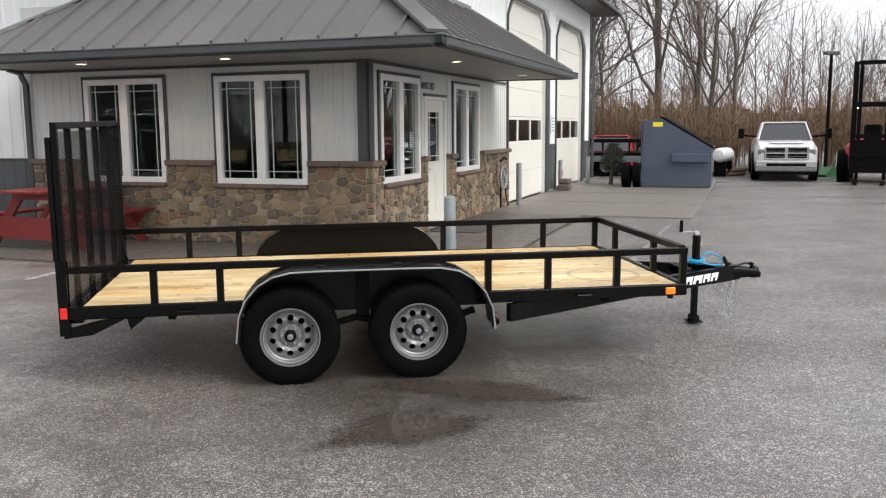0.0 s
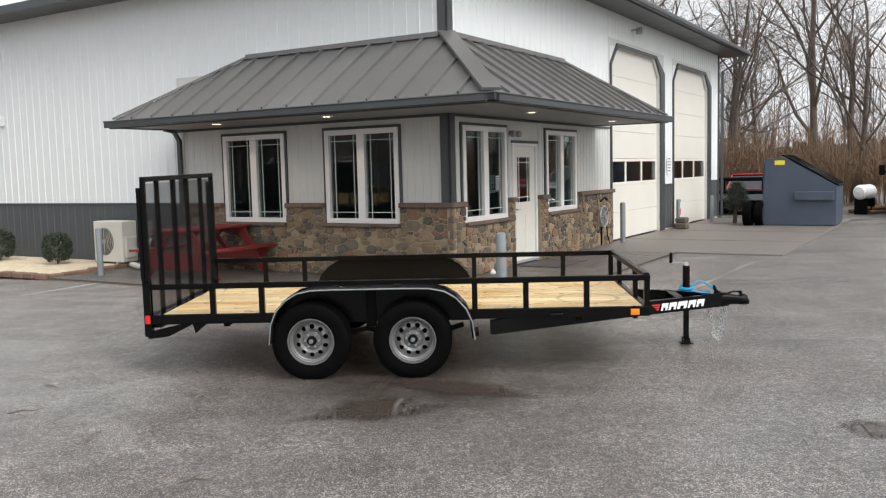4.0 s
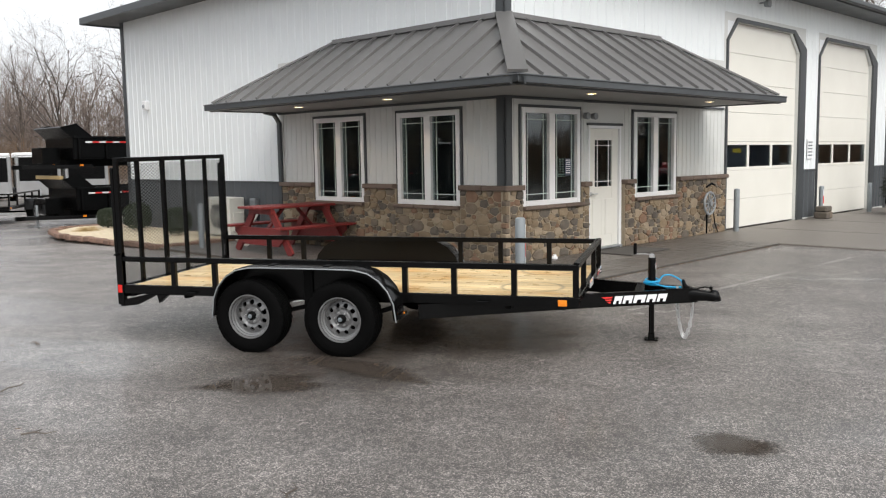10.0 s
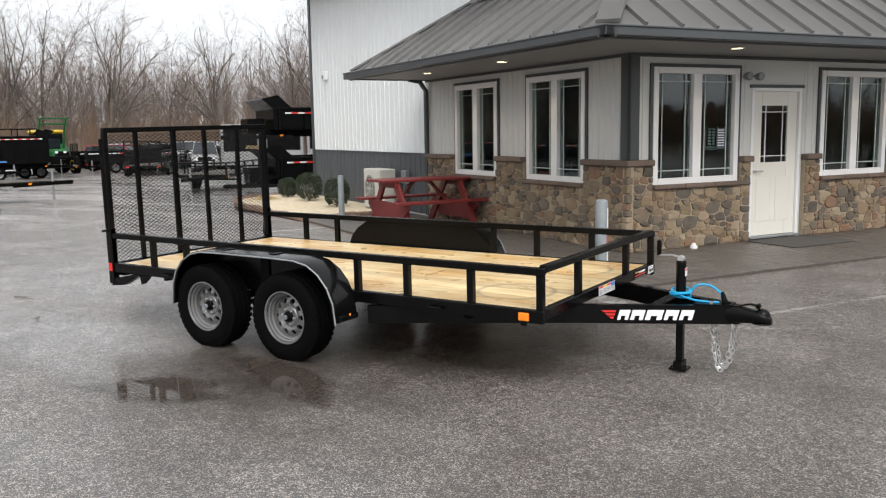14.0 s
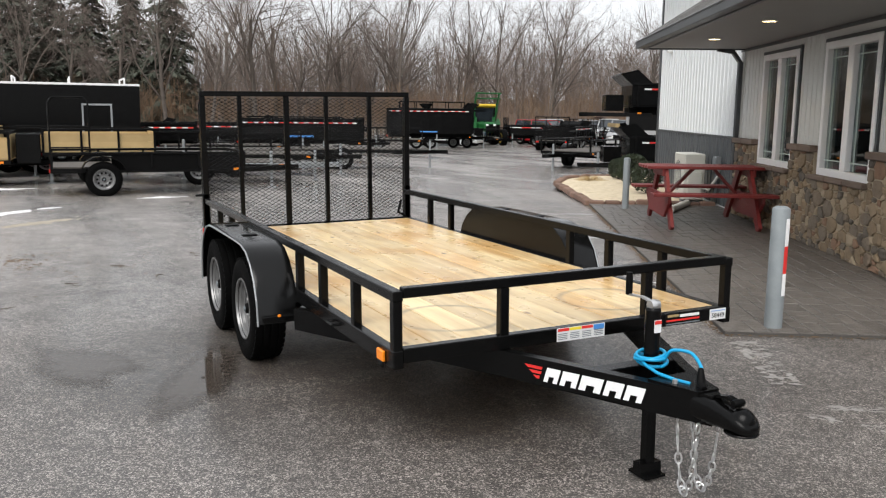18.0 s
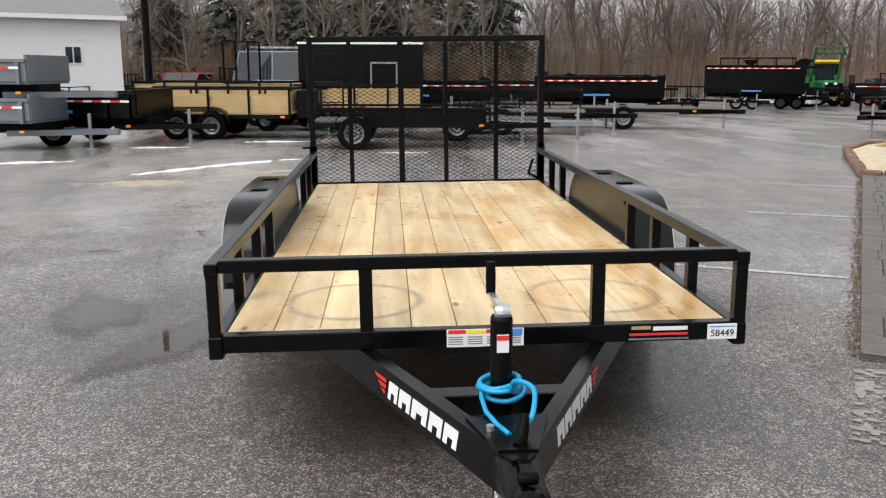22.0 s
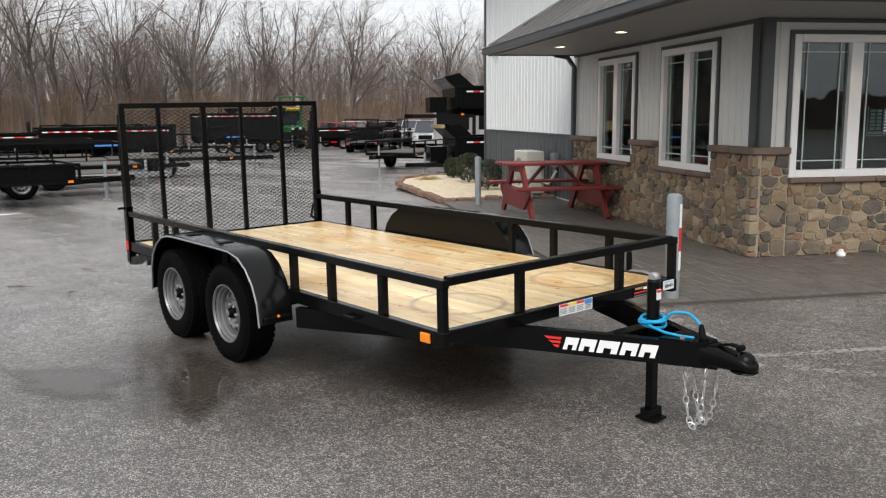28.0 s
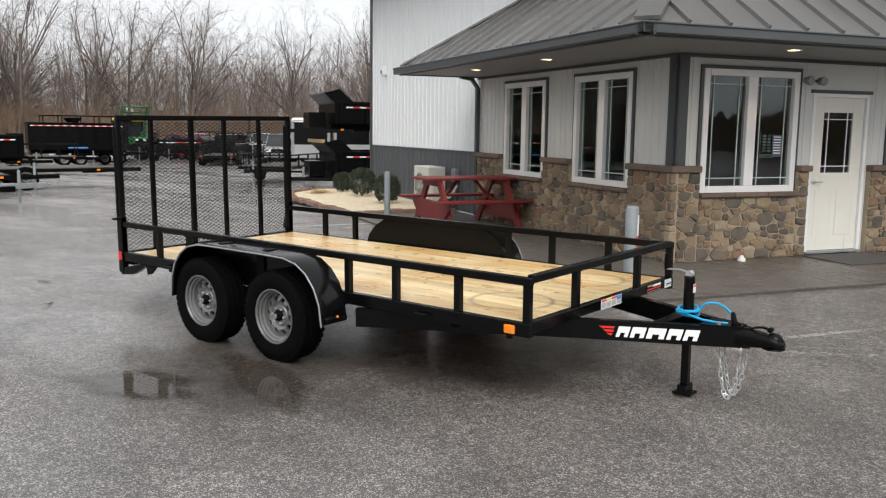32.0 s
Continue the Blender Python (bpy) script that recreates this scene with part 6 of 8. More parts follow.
for i, (u, v_, h, r) in enumerate(((12.0, -1.0, 0.52, 0.24), (10.5, -0.95, 0.70, 0.31), (8.5, -1.0, 0.66, 0.28))):
    shrub(B @ pose(-u, v_, 0.06), h, r, i + 2)
gr = thing("ornamental_grass", B @ pose(-11.5, -1.7, 0.07), "flattened dry brown grass tuft", "grass", kind="stuff")
bm = bmesh.new()
rd = random.Random(8)
for k in range(140):
    a, l = rd.uniform(0, 6.28), rd.uniform(0.15, 0.42)
    tube(bm, [(rd.uniform(-.05, .05), rd.uniform(-.05, .05), 0), (l * 0.5 * math.cos(a), l * 0.5 * math.sin(a), 0.1 * rd.random() + 0.03), (l * math.cos(a), l * math.sin(a), 0.02)], [0.004, 0.003, 0.001], 3)
part("blades", bm, "pallet", gr)

# decorative wheel at the stone wall, door mat, small fittings
hw = thing("spoked_wheel", S @ pose(6.05, -0.24, 0.06), "grey spoked iron wheel with dark bracket on the stone wall", "wheel")
ring = [(0.22 * math.cos(a * math.pi / 16), 0, 0.62 + 0.22 * math.sin(a * math.pi / 16)) for a in range(33)]
part("wheel_rim", tb(ring, 0.024, 6), "galv", hw)
for k in range(10):
    a = k * math.pi / 5
    part("spoke", tb([(0, 0, 0.62), (0.21 * math.cos(a), 0, 0.62 + 0.21 * math.sin(a))], 0.014, 6), "galv", hw)
part("wheel_hub", lt([(0.055, -0.05), (0.055, 0.05)], 14, "y", (0, 0, 0.62)), "galv", hw)
part("bracket", tb([(-0.05, 0.05, 0.95), (0.12, 0.02, 1.02), (0.2, 0.0, 0.98)], 0.02, 6), "blackdull", hw)
part("chain_tail", tb([(0.2, 0.02, 0.45), (0.26, 0.02, 0.2), (0.36, 0.0, 0.01)], 0.012, 6), "blackdull", hw)
part("prop_foot", tb([(0.0, 0.06, 0.0), (0.0, 0.06, 0.4)], 0.018, 6), "blackdull", hw)
mat_ = thing("door_mat", S @ pose(2.65, -0.55, 0.036), "dark rubber door mat on the paved walk", "door mat")
part("mat_body", bx((-0.62, -0.42, 0.0), (0.62, 0.42, 0.012), 0.004), "joint", mat_)
cap_ = thing("pipe_cap", S @ pose(0.95, -0.22, 0.034), "small white plastic pipe cap by the stone wall", "pipe cap")
part("cap_body", lt([(0.05, 0.0), (0.05, 0.03), (0.03, 0.045), (0.025, 0.07), (0.0, 0.075)], 16), "vinyl", cap_)
sign = thing("wall_sign", S @ pose(11.5, -0.03, 1.75), "small white notice with grey lines on the wall", "sign")
part("board", bx((-0.16, -0.012, -0.24), (0.16, 0.0, 0.24), 0.003), "vinyl", sign)
for k in range(5):
    part("print_bar", bx((-0.12, -0.0145, 0.15 - k * 0.08), (0.12, -0.012, 0.18 - k * 0.08), 0), "greysteel", sign)
for w_, x_, z_ in ((S, 1.62, 1.45),):
    ns = thing("window_notice", S @ pose(1.62, 0.012, 1.5), "green and white notice in the office window", "sign")
    part("sheet", bx((-0.08, -0.003, -0.14), (0.08, 0.0, 0.14), 0), "skip", ns)
    for k in range(7):
        part("print_bar", bx((-0.06, -0.005, 0.11 - k * 0.035), (0.06, -0.003, 0.122 - k * 0.035), 0), "vinyl", ns)
sb = thing("stone_block", S @ pose(11.65, -0.35, 0.03), "rough stone planter block at the wall", "stone block")
for k, (lo, hi) in enumerate((((-0.2, -0.16, 0), (0.02, 0.16, 0.16)), ((0.03, -0.15, 0), (0.22, 0.15, 0.17)), ((-0.18, -0.14, 0.17), (0.2, 0.14, 0.3)))):
    part("stone", bx(lo, hi, 0.025), "stone", sb)
ft = thing("small_fir", pose(10.4, 17.9, 0, 4, 3, 0), "small bushy fir top on a brown stem beside the garage corner", "tree")
bm = bmesh.new()
rd = random.Random(3)
for k in range(900):
    z, a = rd.uniform(0.42, 1.2), rd.uniform(0, 6.28)
    rr_ = 0.3 * math.sin(min(1.0, (1.25 - z) / 0.75) * 2.2) * rd.uniform(0.2, 1.0)
    p = Vector((rr_ * math.cos(a), rr_ * math.sin(a), z))
    q = p + Vector((0.12 * math.cos(a) + rd.uniform(-0.05, 0.05), 0.12 * math.sin(a) + rd.uniform(-0.05, 0.05), rd.uniform(-0.12, 0.08)))
    tube(bm, [p, q], [0.012, 0.003], 3, False)
part("foliage", bm, "needle", ft)
part("trunk", tb([(0, 0, 0), (0, 0, 1.1)], [0.07, 0.02], 8), "bark", ft)


# painted lines on the asphalt
def stripe(x0, y0, x1, y1, w, paint="line", worn=0.68, label="worn white parking line on the asphalt"):
    d = Vector((x1 - x0, y1 - y0)).normalized()
    nrm = Vector((-d.y, d.x)) * w / 2
    rd = random.Random(int(abs(x0 * 31 + y0 * 17)) + 1)
    k = max(4, int(math.hypot(x1 - x0, y1 - y0) / 0.03))
    bm = bmesh.new()
    rows_ = []
    for i in range(k + 1):
        p = Vector((x0 + (x1 - x0) * i / k, y0 + (y1 - y0) * i / k))
        e = rd.uniform(0.8, 1.05)
        rows_.append([bm.verts.new((*(p + nrm * (e * q / 2.5 + rd.uniform(-0.1, 0.1)) + d * rd.uniform(-0.008, 0.008)), 0.004)) for q in (2.5, 1.5, 0.5, -0.5, -1.5, -2.5)])
    fade = worn - 0.15
    for p, q in zip(rows_, rows_[1:]):
        fade = min(worn, max(worn - 0.5, fade + rd.uniform(-0.12, 0.12)))
        for a in range(5):
            if rd.random() < fade:
                bm.faces.new((p[a], p[a + 1], q[a + 1], q[a]))
    bmesh.ops.recalc_face_normals(bm, faces=bm.faces)
    for f in bm.faces:
        if f.normal.z < 0:
            f.normal_flip()
    return tagged(part("parking_line", bm, paint), label, "road marking", kind="structure")


for ln in ((-4.1, 5.45, -3.48, 6.86, 0.07, "line", 1.0), (-1.62, 4.5, -1.18, 5.6, 0.075, "line", 1.1), (0.6, 2.3, 1.36, 4.0, 0.075, "line", 0.95), (3.3, 3.12, 4.15, 2.62, 0.2, "faintline"), (4.55, 2.5, 7.7, 7.9, 0.09, "faintline"), (4.6, 2.3, 5.6, 2.9, 0.09, "faintline")):
    stripe(*ln)
rd = random.Random(77)
for i, (x, y) in enumerate(((-0.8, -0.3), (-1.4, -0.6), (1.2, -2.6), (3.2, -3.1), (-0.6, -1.1), (0.2, -1.7), (-1.9, 0.2), (2.1, -4.2))):
    tw = thing("twig", pose(x, y, 0.004, 0, 0, rd.uniform(0, 180)), "short dead twig lying on the asphalt", "twig", "fallen twigs")
    l = rd.uniform(0.06, 0.16)
    part("stick", tb([(-l, 0, 0.006), (-l * 0.3, 0.02, 0.012), (l * 0.4, -0.01, 0.008), (l, 0.03, 0.01)], [0.006, 0.006, 0.004, 0.002], 5), "bark", tw)
    part("side_shoot", tb([(-l * 0.3, 0.02, 0.012), (0.0, 0.07, 0.012)], [0.004, 0.002], 4), "bark", tw)


# ---- dumpster, cars and machines by the garage ----
dm_ = thing("dumpster", pose(11.6, 16.2, 0, 0, 0, -28), "blue-grey steel front-load dumpster with sloping black lid", "dumpster")
prof = [(-0.93, 0.05), (0.93, 0.05), (0.93, 1.1), (-0.38, 1.88), (-0.86, 1.84)]
for y in (-0.03, 1.72):
    part("side_panel", pr(prof, 0.03, pose(0, y, 0)), "skip", dm_)
part("end_panel", bx((-0.93, 0.0, 0.05), (-0.9, 1.72, 1.82), 0.003), "skip", dm_)
part("end_panel", bx((0.9, 0.0, 0.05), (0.93, 1.72, 1.1), 0.003), "skip", dm_)
part("base_panel", bx((-0.9, 0.0, 0.05), (0.9, 1.72, 0.09), 0.003), "skip", dm_)
part("fork_pocket", bx((-0.1, -0.16, 0.72), (0.88, -0.03, 0.95), 0.015), "skip", dm_)
for y in (0.0, 0.87):
    part("lid", tb([(0.98, y + 0.43, 1.1), (0.3, y + 0.43, 1.52), (-0.4, y + 0.43, 1.93), (-0.45, y + 0.43, 1.93)], 0.02, flat=(0.85, 0.04)), "blackdull", dm_, "ribbed black plastic lid")
    for k in range(4):
        part("lid_rib", tb([(0.96, y + 0.13 + k * 0.2, 1.135), (-0.38, y + 0.13 + k * 0.2, 1.945)], 0.015, 5), "blackdull", dm_)
part("yellow_label", bx((-0.62, -0.034, 1.68), (-0.36, -0.031, 1.80), 0), "signyellow", dm_)
part("skid", bx((-0.9, 0.05, 0.0), (0.9, 0.15, 0.05), 0), "skip", dm_)
part("skid", bx((-0.9, 1.55, 0.0), (0.9, 1.65, 0.05), 0), "skip", dm_)
tl = Vector((10.55, 16.95))
for k in range(2):
    ty = thing("loose_tyre", pose(10.45 + 0.28 * k, 16.8 - 0.1 * k, 0.34, 0, 12, 60), "black tyre leaning against the dumpster", "tyre", "loose tyres")
    share("tyre_ring", WHEEL[0], ty, Matrix())


def car(m, label, paint, l=4.6, w=1.8, h=1.45, kind="car", group=""):
    """A road vehicle: lofted body, cabin glass, wheels, lamps. x forward."""
    m = Matrix.Translation((0, 0, fall(m.translation.x))) @ m
    c = thing("pickup_truck" if kind == "pickup" else "car", m, label, "truck" if kind == "pickup" else "car", group)
    r = 0.4 if kind in ("pickup", "suv") else 0.32
    lo = r * 0.75
    belt = h * (0.62 if kind != "pickup" else 0.71)
    f, b_ = l / 2, -l / 2
    bm = bmesh.new()
    hood = belt * (0.92 if kind != "pickup" else 0.95)
    secs = [(b_, lo + 0.15, belt * 0.85, 0.88), (b_ + 0.12, lo, belt * 0.97, 0.97), (b_ + 0.9, lo, belt, 1.0), (0.0, lo, belt, 1.0), (f - 1.3, lo, hood, 1.0), (f - 0.35, lo, hood * 0.94, 0.97), (f - 0.06, lo + 0.05, hood * 0.8, 0.9), (f, lo + 0.15, hood * 0.66, 0.84)]
    rings = []
    for x, z0, z1, s in secs:
        y = w / 2 * s
        rings.append([bm.verts.new(q) for q in ((x, -y * 0.94, z0), (x, -y, z0 + (z1 - z0) * 0.4), (x, -y * 0.97, z0 + (z1 - z0) * 0.85), (x, -y * 0.86, z1), (x, y * 0.86, z1), (x, y * 0.97, z0 + (z1 - z0) * 0.85), (x, y, z0 + (z1 - z0) * 0.4), (x, y * 0.94, z0))])
    for p, q in zip(rings, rings[1:]):
        for i in range(8):
            bm.faces.new((p[i], p[(i + 1) % 8], q[(i + 1) % 8], q[i]))
    bm.faces.new(rings[0])
    bm.faces.new(rings[-1][::-1])
    bmesh.ops.recalc_face_normals(bm, faces=bm.faces)
    body = smooth(part("body", bm, paint, c), 0.6)
    cab = {"car": (b_ + 0.45, b_ + 1.0, 0.25, f - 1.25), "suv": (b_ + 0.1, b_ + 0.3, 0.35, f - 1.3), "pickup": (-0.75, -0.6, 0.75, f - 1.35)}[kind]
    bm = bmesh.new()
    wy = w / 2 * 0.84
    lo_ = [bm.verts.new(q) for q in ((cab[0], -wy, belt - 0.02), (cab[3], -wy, belt - 0.06), (cab[3], wy, belt - 0.06), (cab[0], wy, belt - 0.02))]
    hi_ = [bm.verts.new(q) for q in ((cab[1], -wy * 0.8, h - 0.04), (cab[2], -wy * 0.8, h - 0.04), (cab[2], wy * 0.8, h - 0.04), (cab[1], wy * 0.8, h - 0.04))]
    for i in range(4):
        bm.faces.new((lo_[i], lo_[(i + 1) % 4], hi_[(i + 1) % 4], hi_[i]))
    bm.faces.new(hi_)
    bmesh.ops.recalc_face_normals(bm, faces=bm.faces)
    part("cabin_glass", bm, "carglass", c, "dark car glass")
    part("roof", bx((cab[1] - 0.05, -wy * 0.82, h - 0.05), (cab[2] + 0.04, wy * 0.82, h), 0.02), paint, c)
    for s in (-1, 1):
        for xa, xb in ((cab[0], cab[1]), (cab[3], cab[2])):
            part("pillar", tb([(xa, s * wy * 1.0, belt - 0.04), (xb, s * wy * 0.81, h - 0.03)], 0.03, 5), paint, c)
        part("pillar", tb([((cab[1] + cab[2]) / 2, s * wy * 0.99, belt - 0.02), ((cab[1] + cab[2]) / 2, s * wy * 0.815, h - 0.03)], 0.03, 5), paint, c)
        for x in (b_ + 0.85, f - 0.9):
            wheel(c, x, s * (w / 2 - 0.1), r, s > 0, 0, False)
            part("wheel_arch", tb([(x + (r + 0.06) * math.cos(a * math.pi / 8), s * (w / 2 + 0.004), r + (r + 0.06) * math.sin(a * math.pi / 8)) for a in range(9)], 0.025, 5), "blackdull", c)
        part("headlight", bx((f - 0.16, s * w * 0.36 - 0.14, hood * 0.66), (f - 0.02, s * w * 0.36 + 0.14, hood * 0.8), 0.02), "rim", c)
        part("tail_light", bx((b_ - 0.005, s * w * 0.38 - 0.1, belt * 0.62), (b_ + 0.1, s * w * 0.38 + 0.1, belt * 0.82), 0.02), "red_lens", c)
        if kind != "pickup":
            part("mirror", bx((cab[3] - 0.25, s * (w / 2 + 0.12) - 0.09, belt + 0.02), (cab[3] - 0.13, s * (w / 2 + 0.12) + 0.09, belt + 0.2), 0.02), "blackdull", c)
    part("front_bumper", bx((f - 0.08, -w * 0.46, lo), (f + 0.06, w * 0.46, lo + 0.2), 0.03), "rim" if kind == "pickup" else paint, c)
    part("rear_bumper", bx((b_ - 0.06, -w * 0.46, lo), (b_ + 0.08, w * 0.46, lo + 0.2), 0.03), "rim" if kind == "pickup" else paint, c)
    gw = 0.31 if kind == "pickup" else 0.24
    part("grille", bx((f - 0.05, -w * gw, hood * 0.56), (f + 0.012, w * gw, hood * 0.84), 0.02), "blackdull", c)
    part("underbody", bx((b_ + 0.2, -w * 0.4, lo - 0.08), (f - 0.2, w * 0.4, lo + 0.05), 0.02), "blackdull", c)
    if kind == "pickup":
        for z_ in (0.545, 0.685, 0.825):
            part("grille_bar", bx((f - 0.02, -w * 0.33, hood * z_), (f + 0.03, w * 0.33, hood * (z_ + 0.035)), 0.008), "chrome", c)
        for y_, hw_ in ((-w * 0.32, 0.03), (0.0, 0.05), (w * 0.32, 0.03)):
            part("grille_bar", bx((f - 0.02, y_ - hw_, hood * 0.55), (f + 0.028, y_ + hw_, hood * 0.85), 0.008), "chrome", c)
        for z_ in (0.62, 0.75):
            part("grille_slat", bx((f - 0.03, -w * 0.3, hood * z_), (f + 0.018, w * 0.3, hood * (z_ + 0.01)), 0), "greysteel", c)
        part("bumper_slot", bx((f + 0.02, -w * 0.3, lo + 0.16), (f + 0.075, w * 0.3, lo + 0.25), 0.01), "blackdull", c)
        part("bumper_cap", bx((f - 0.1, -w * 0.47, lo + 0.12), (f + 0.065, w * 0.47, lo + 0.32), 0.03), "chrome", c)
        part("air_dam", bx((f - 0.2, -w * 0.45, lo - 0.1), (f + 0.0, w * 0.45, lo + 0.0), 0.02), "blackdull", c)
        part("hood_bulge", pr([(f - 1.3, hood), (f - 0.5, hood * 0.965), (f - 0.3, hood * 0.93), (f - 1.3, hood * 0.93)], w * 0.5, pose(0, -w * 0.25, 0.02)), paint, c)
        for s in (-1, 1):
            part("mirror_arm", tb([(cab[3] - 0.2, s * w * 0.44, belt + 0.06), (cab[3] - 0.2, s * (w / 2 + 0.3), belt + 0.1)], 0.035, 6), "blackdull", c)
            part("tow_mirror", bx((cab[3] - 0.27, s * (w / 2 + 0.36) - 0.09, belt), (cab[3] - 0.15, s * (w / 2 + 0.36) + 0.09, belt + 0.32), 0.03), "blackdull", c)
        part("bed_floor", bx((b_ + 0.15, -w * 0.4, belt), (cab[0] - 0.1, w * 0.4, belt + 0.012), 0), "blackdull", c)
    return c


tk = Vector((16.6, 19.4))
hd = math.degrees(math.atan2(-5.7 - 18.2, 1.6 - 15.9))
car(pose(17.35, 20.6, 0, 0, 0, hd + 3), "silver-white full-size pickup truck, parked facing the lot", "carwhite", 5.5, 1.88, 1.8, "pickup")
car(pose(13.6, 26.2, 0, 0, 0, 66), "red sedan parked behind the dumpster", "carred", 4.5, 1.75, 1.36, "car")
fb = thing("flatbed_trailer", pose(11.9, 23.2, 0, 0, 0, 150), "black flatbed trailer with grey side rails behind the garage", "trailer")
part("deck", bx((-2.6, -1.0, 0.72), (2.6, 1.0, 0.82), 0.01), "blackdull", fb)
for y in (-0.98, 0.98):
    part("side_rail", bx((-2.6, y - 0.03, 0.5), (2.6, y + 0.03, 0.7), 0.01), "greysteel", fb)
    part("top_rail", bx((-2.6, y - 0.03, 1.15), (2.6, y + 0.03, 1.25), 0.01), "blackdull", fb)
    for k in range(5):
        part("stake", bx((-2.5 + k * 1.24, y - 0.03, 0.82), (-2.44 + k * 1.24, y + 0.03, 1.15), 0), "blackdull", fb)
    for x in (-0.45, 0.45):
        wheel(fb, x, y * 0.85, 0.34, y > 0, 0, False)
tnk = thing("propane_tank", pose(15.6, 21.2, 0, 0, 0, 40), "white horizontal gas tank on a stand", "tank")
smooth(part("vessel", lt([(0.0, -0.45), (0.17, -0.42), (0.24, -0.32), (0.24, 0.32), (0.17, 0.42), (0.0, 0.45)], 20, "x", (0, 0, 0.72)), "white", tnk))
for x in (-0.25, 0.25):
    part("cradle", bx((x - 0.05, -0.2, 0.0), (x + 0.05, 0.2, 0.52), 0.01), "blackdull", tnk)
fk = thing("forklift", pose(18.5, 17.6, 0, 0, 0, hd - 6), "large red and black forklift with a tall mast", "forklift")
part("chassis", bx((-1.5, -0.7, 0.35), (0.7, 0.7, 1.15), 0.08), "carred", fk)
part("counterweight", bx((-1.9, -0.68, 0.4), (-1.5, 0.68, 1.35), 0.12), "carred", fk)
for s in (-1, 1):
    wheel(fk, 0.35, s * 0.75, 0.48, s > 0, 0, False)
    wheel(fk, -1.4, s * 0.65, 0.36, s > 0, 0, False)
    part("mast_rail", bx((0.95, s * 0.5 - 0.07, 0.1), (1.1, s * 0.5 + 0.07, 3.5), 0.01), "blackdull", fk)
    part("inner_mast", bx((0.97, s * 0.36 - 0.05, 0.1), (1.08, s * 0.36 + 0.05, 3.4), 0.01), "blackdull", fk)
    part("fork", bx((1.15, s * 0.35 - 0.06, 0.03), (2.3, s * 0.35 + 0.06, 0.08), 0.01), "blackdull", fk)
    part("cab_post", tb([(0.5, s * 0.55, 1.15), (0.3, s * 0.5, 2.3)], 0.04), "blackdull", fk)
    part("cab_post", tb([(-0.9, s * 0.55, 1.15), (-0.8, s * 0.5, 2.3)], 0.04), "blackdull", fk)
    part("work_light", bx((0.45, s * 0.45 - 0.08, 2.15), (0.55, s * 0.45 + 0.08, 2.28), 0.02), "glow" if s < 0 else "galv", fk)
for z in (0.4, 1.3, 2.2, 3.4):
    part("mast_tie", bx((1.0, -0.45, z), (1.06, 0.45, z + 0.12), 0.005), "blackdull", fk)
part("carriage", bx((1.1, -0.55, 0.3), (1.16, 0.55, 0.42), 0.005), "blackdull", fk)
part("load_guard", bx((1.09, -0.5, 0.42), (1.12, 0.5, 1.25), 0.01), "blackdull", fk)
part("carriage", bx((1.1, -0.55, 0.75), (1.16, 0.55, 0.85), 0.005), "blackdull", fk)
part("overhead_guard", bx((-0.85, -0.58, 2.3), (0.4, 0.58, 2.36), 0.01), "blackdull", fk)
part("operator_seat", bx((-0.7, -0.25, 1.15), (-0.15, 0.25, 1.7), 0.06), "blackdull", fk)
lp_ = thing("street_lamp", pose(20.3, 22.6, 0), "tall dark lot lamp with a flat twin head", "street lamp")
part("pole", lt([(0.07, 0.0), (0.055, 4.2), (0.0, 4.2)], 10), "blackdull", lp_)
part("head", bx((-0.28, -0.1, 4.15), (0.28, 0.1, 4.28), 0.02), "charcoal", lp_)
gb = thing("wheelbarrow_tub", pose(18.7, 20.1, 0, 0, 0, 30), "green plastic tub tipped on the ground", "tub")
part("tub", pr([(-0.35, 0.0), (0.35, 0.0), (0.4, 0.2), (0.05, 0.32), (-0.4, 0.08)], 0.35, pose(0, -0.17, 0)), "greenpaint", gb)
lg = thing("log_pile", pose(15.9, 21.6, 0, 0, 0, 30), "low pile of cut logs by the woods", "logs")
for k in range(9):
    part("log", lt([(0.06, -0.5), (0.07, 0.5)], 9, "x", (0.1 * (k % 3), -0.4 + 0.2 * (k % 5), 0.07 + 0.12 * (k // 5))), "brush", lg)


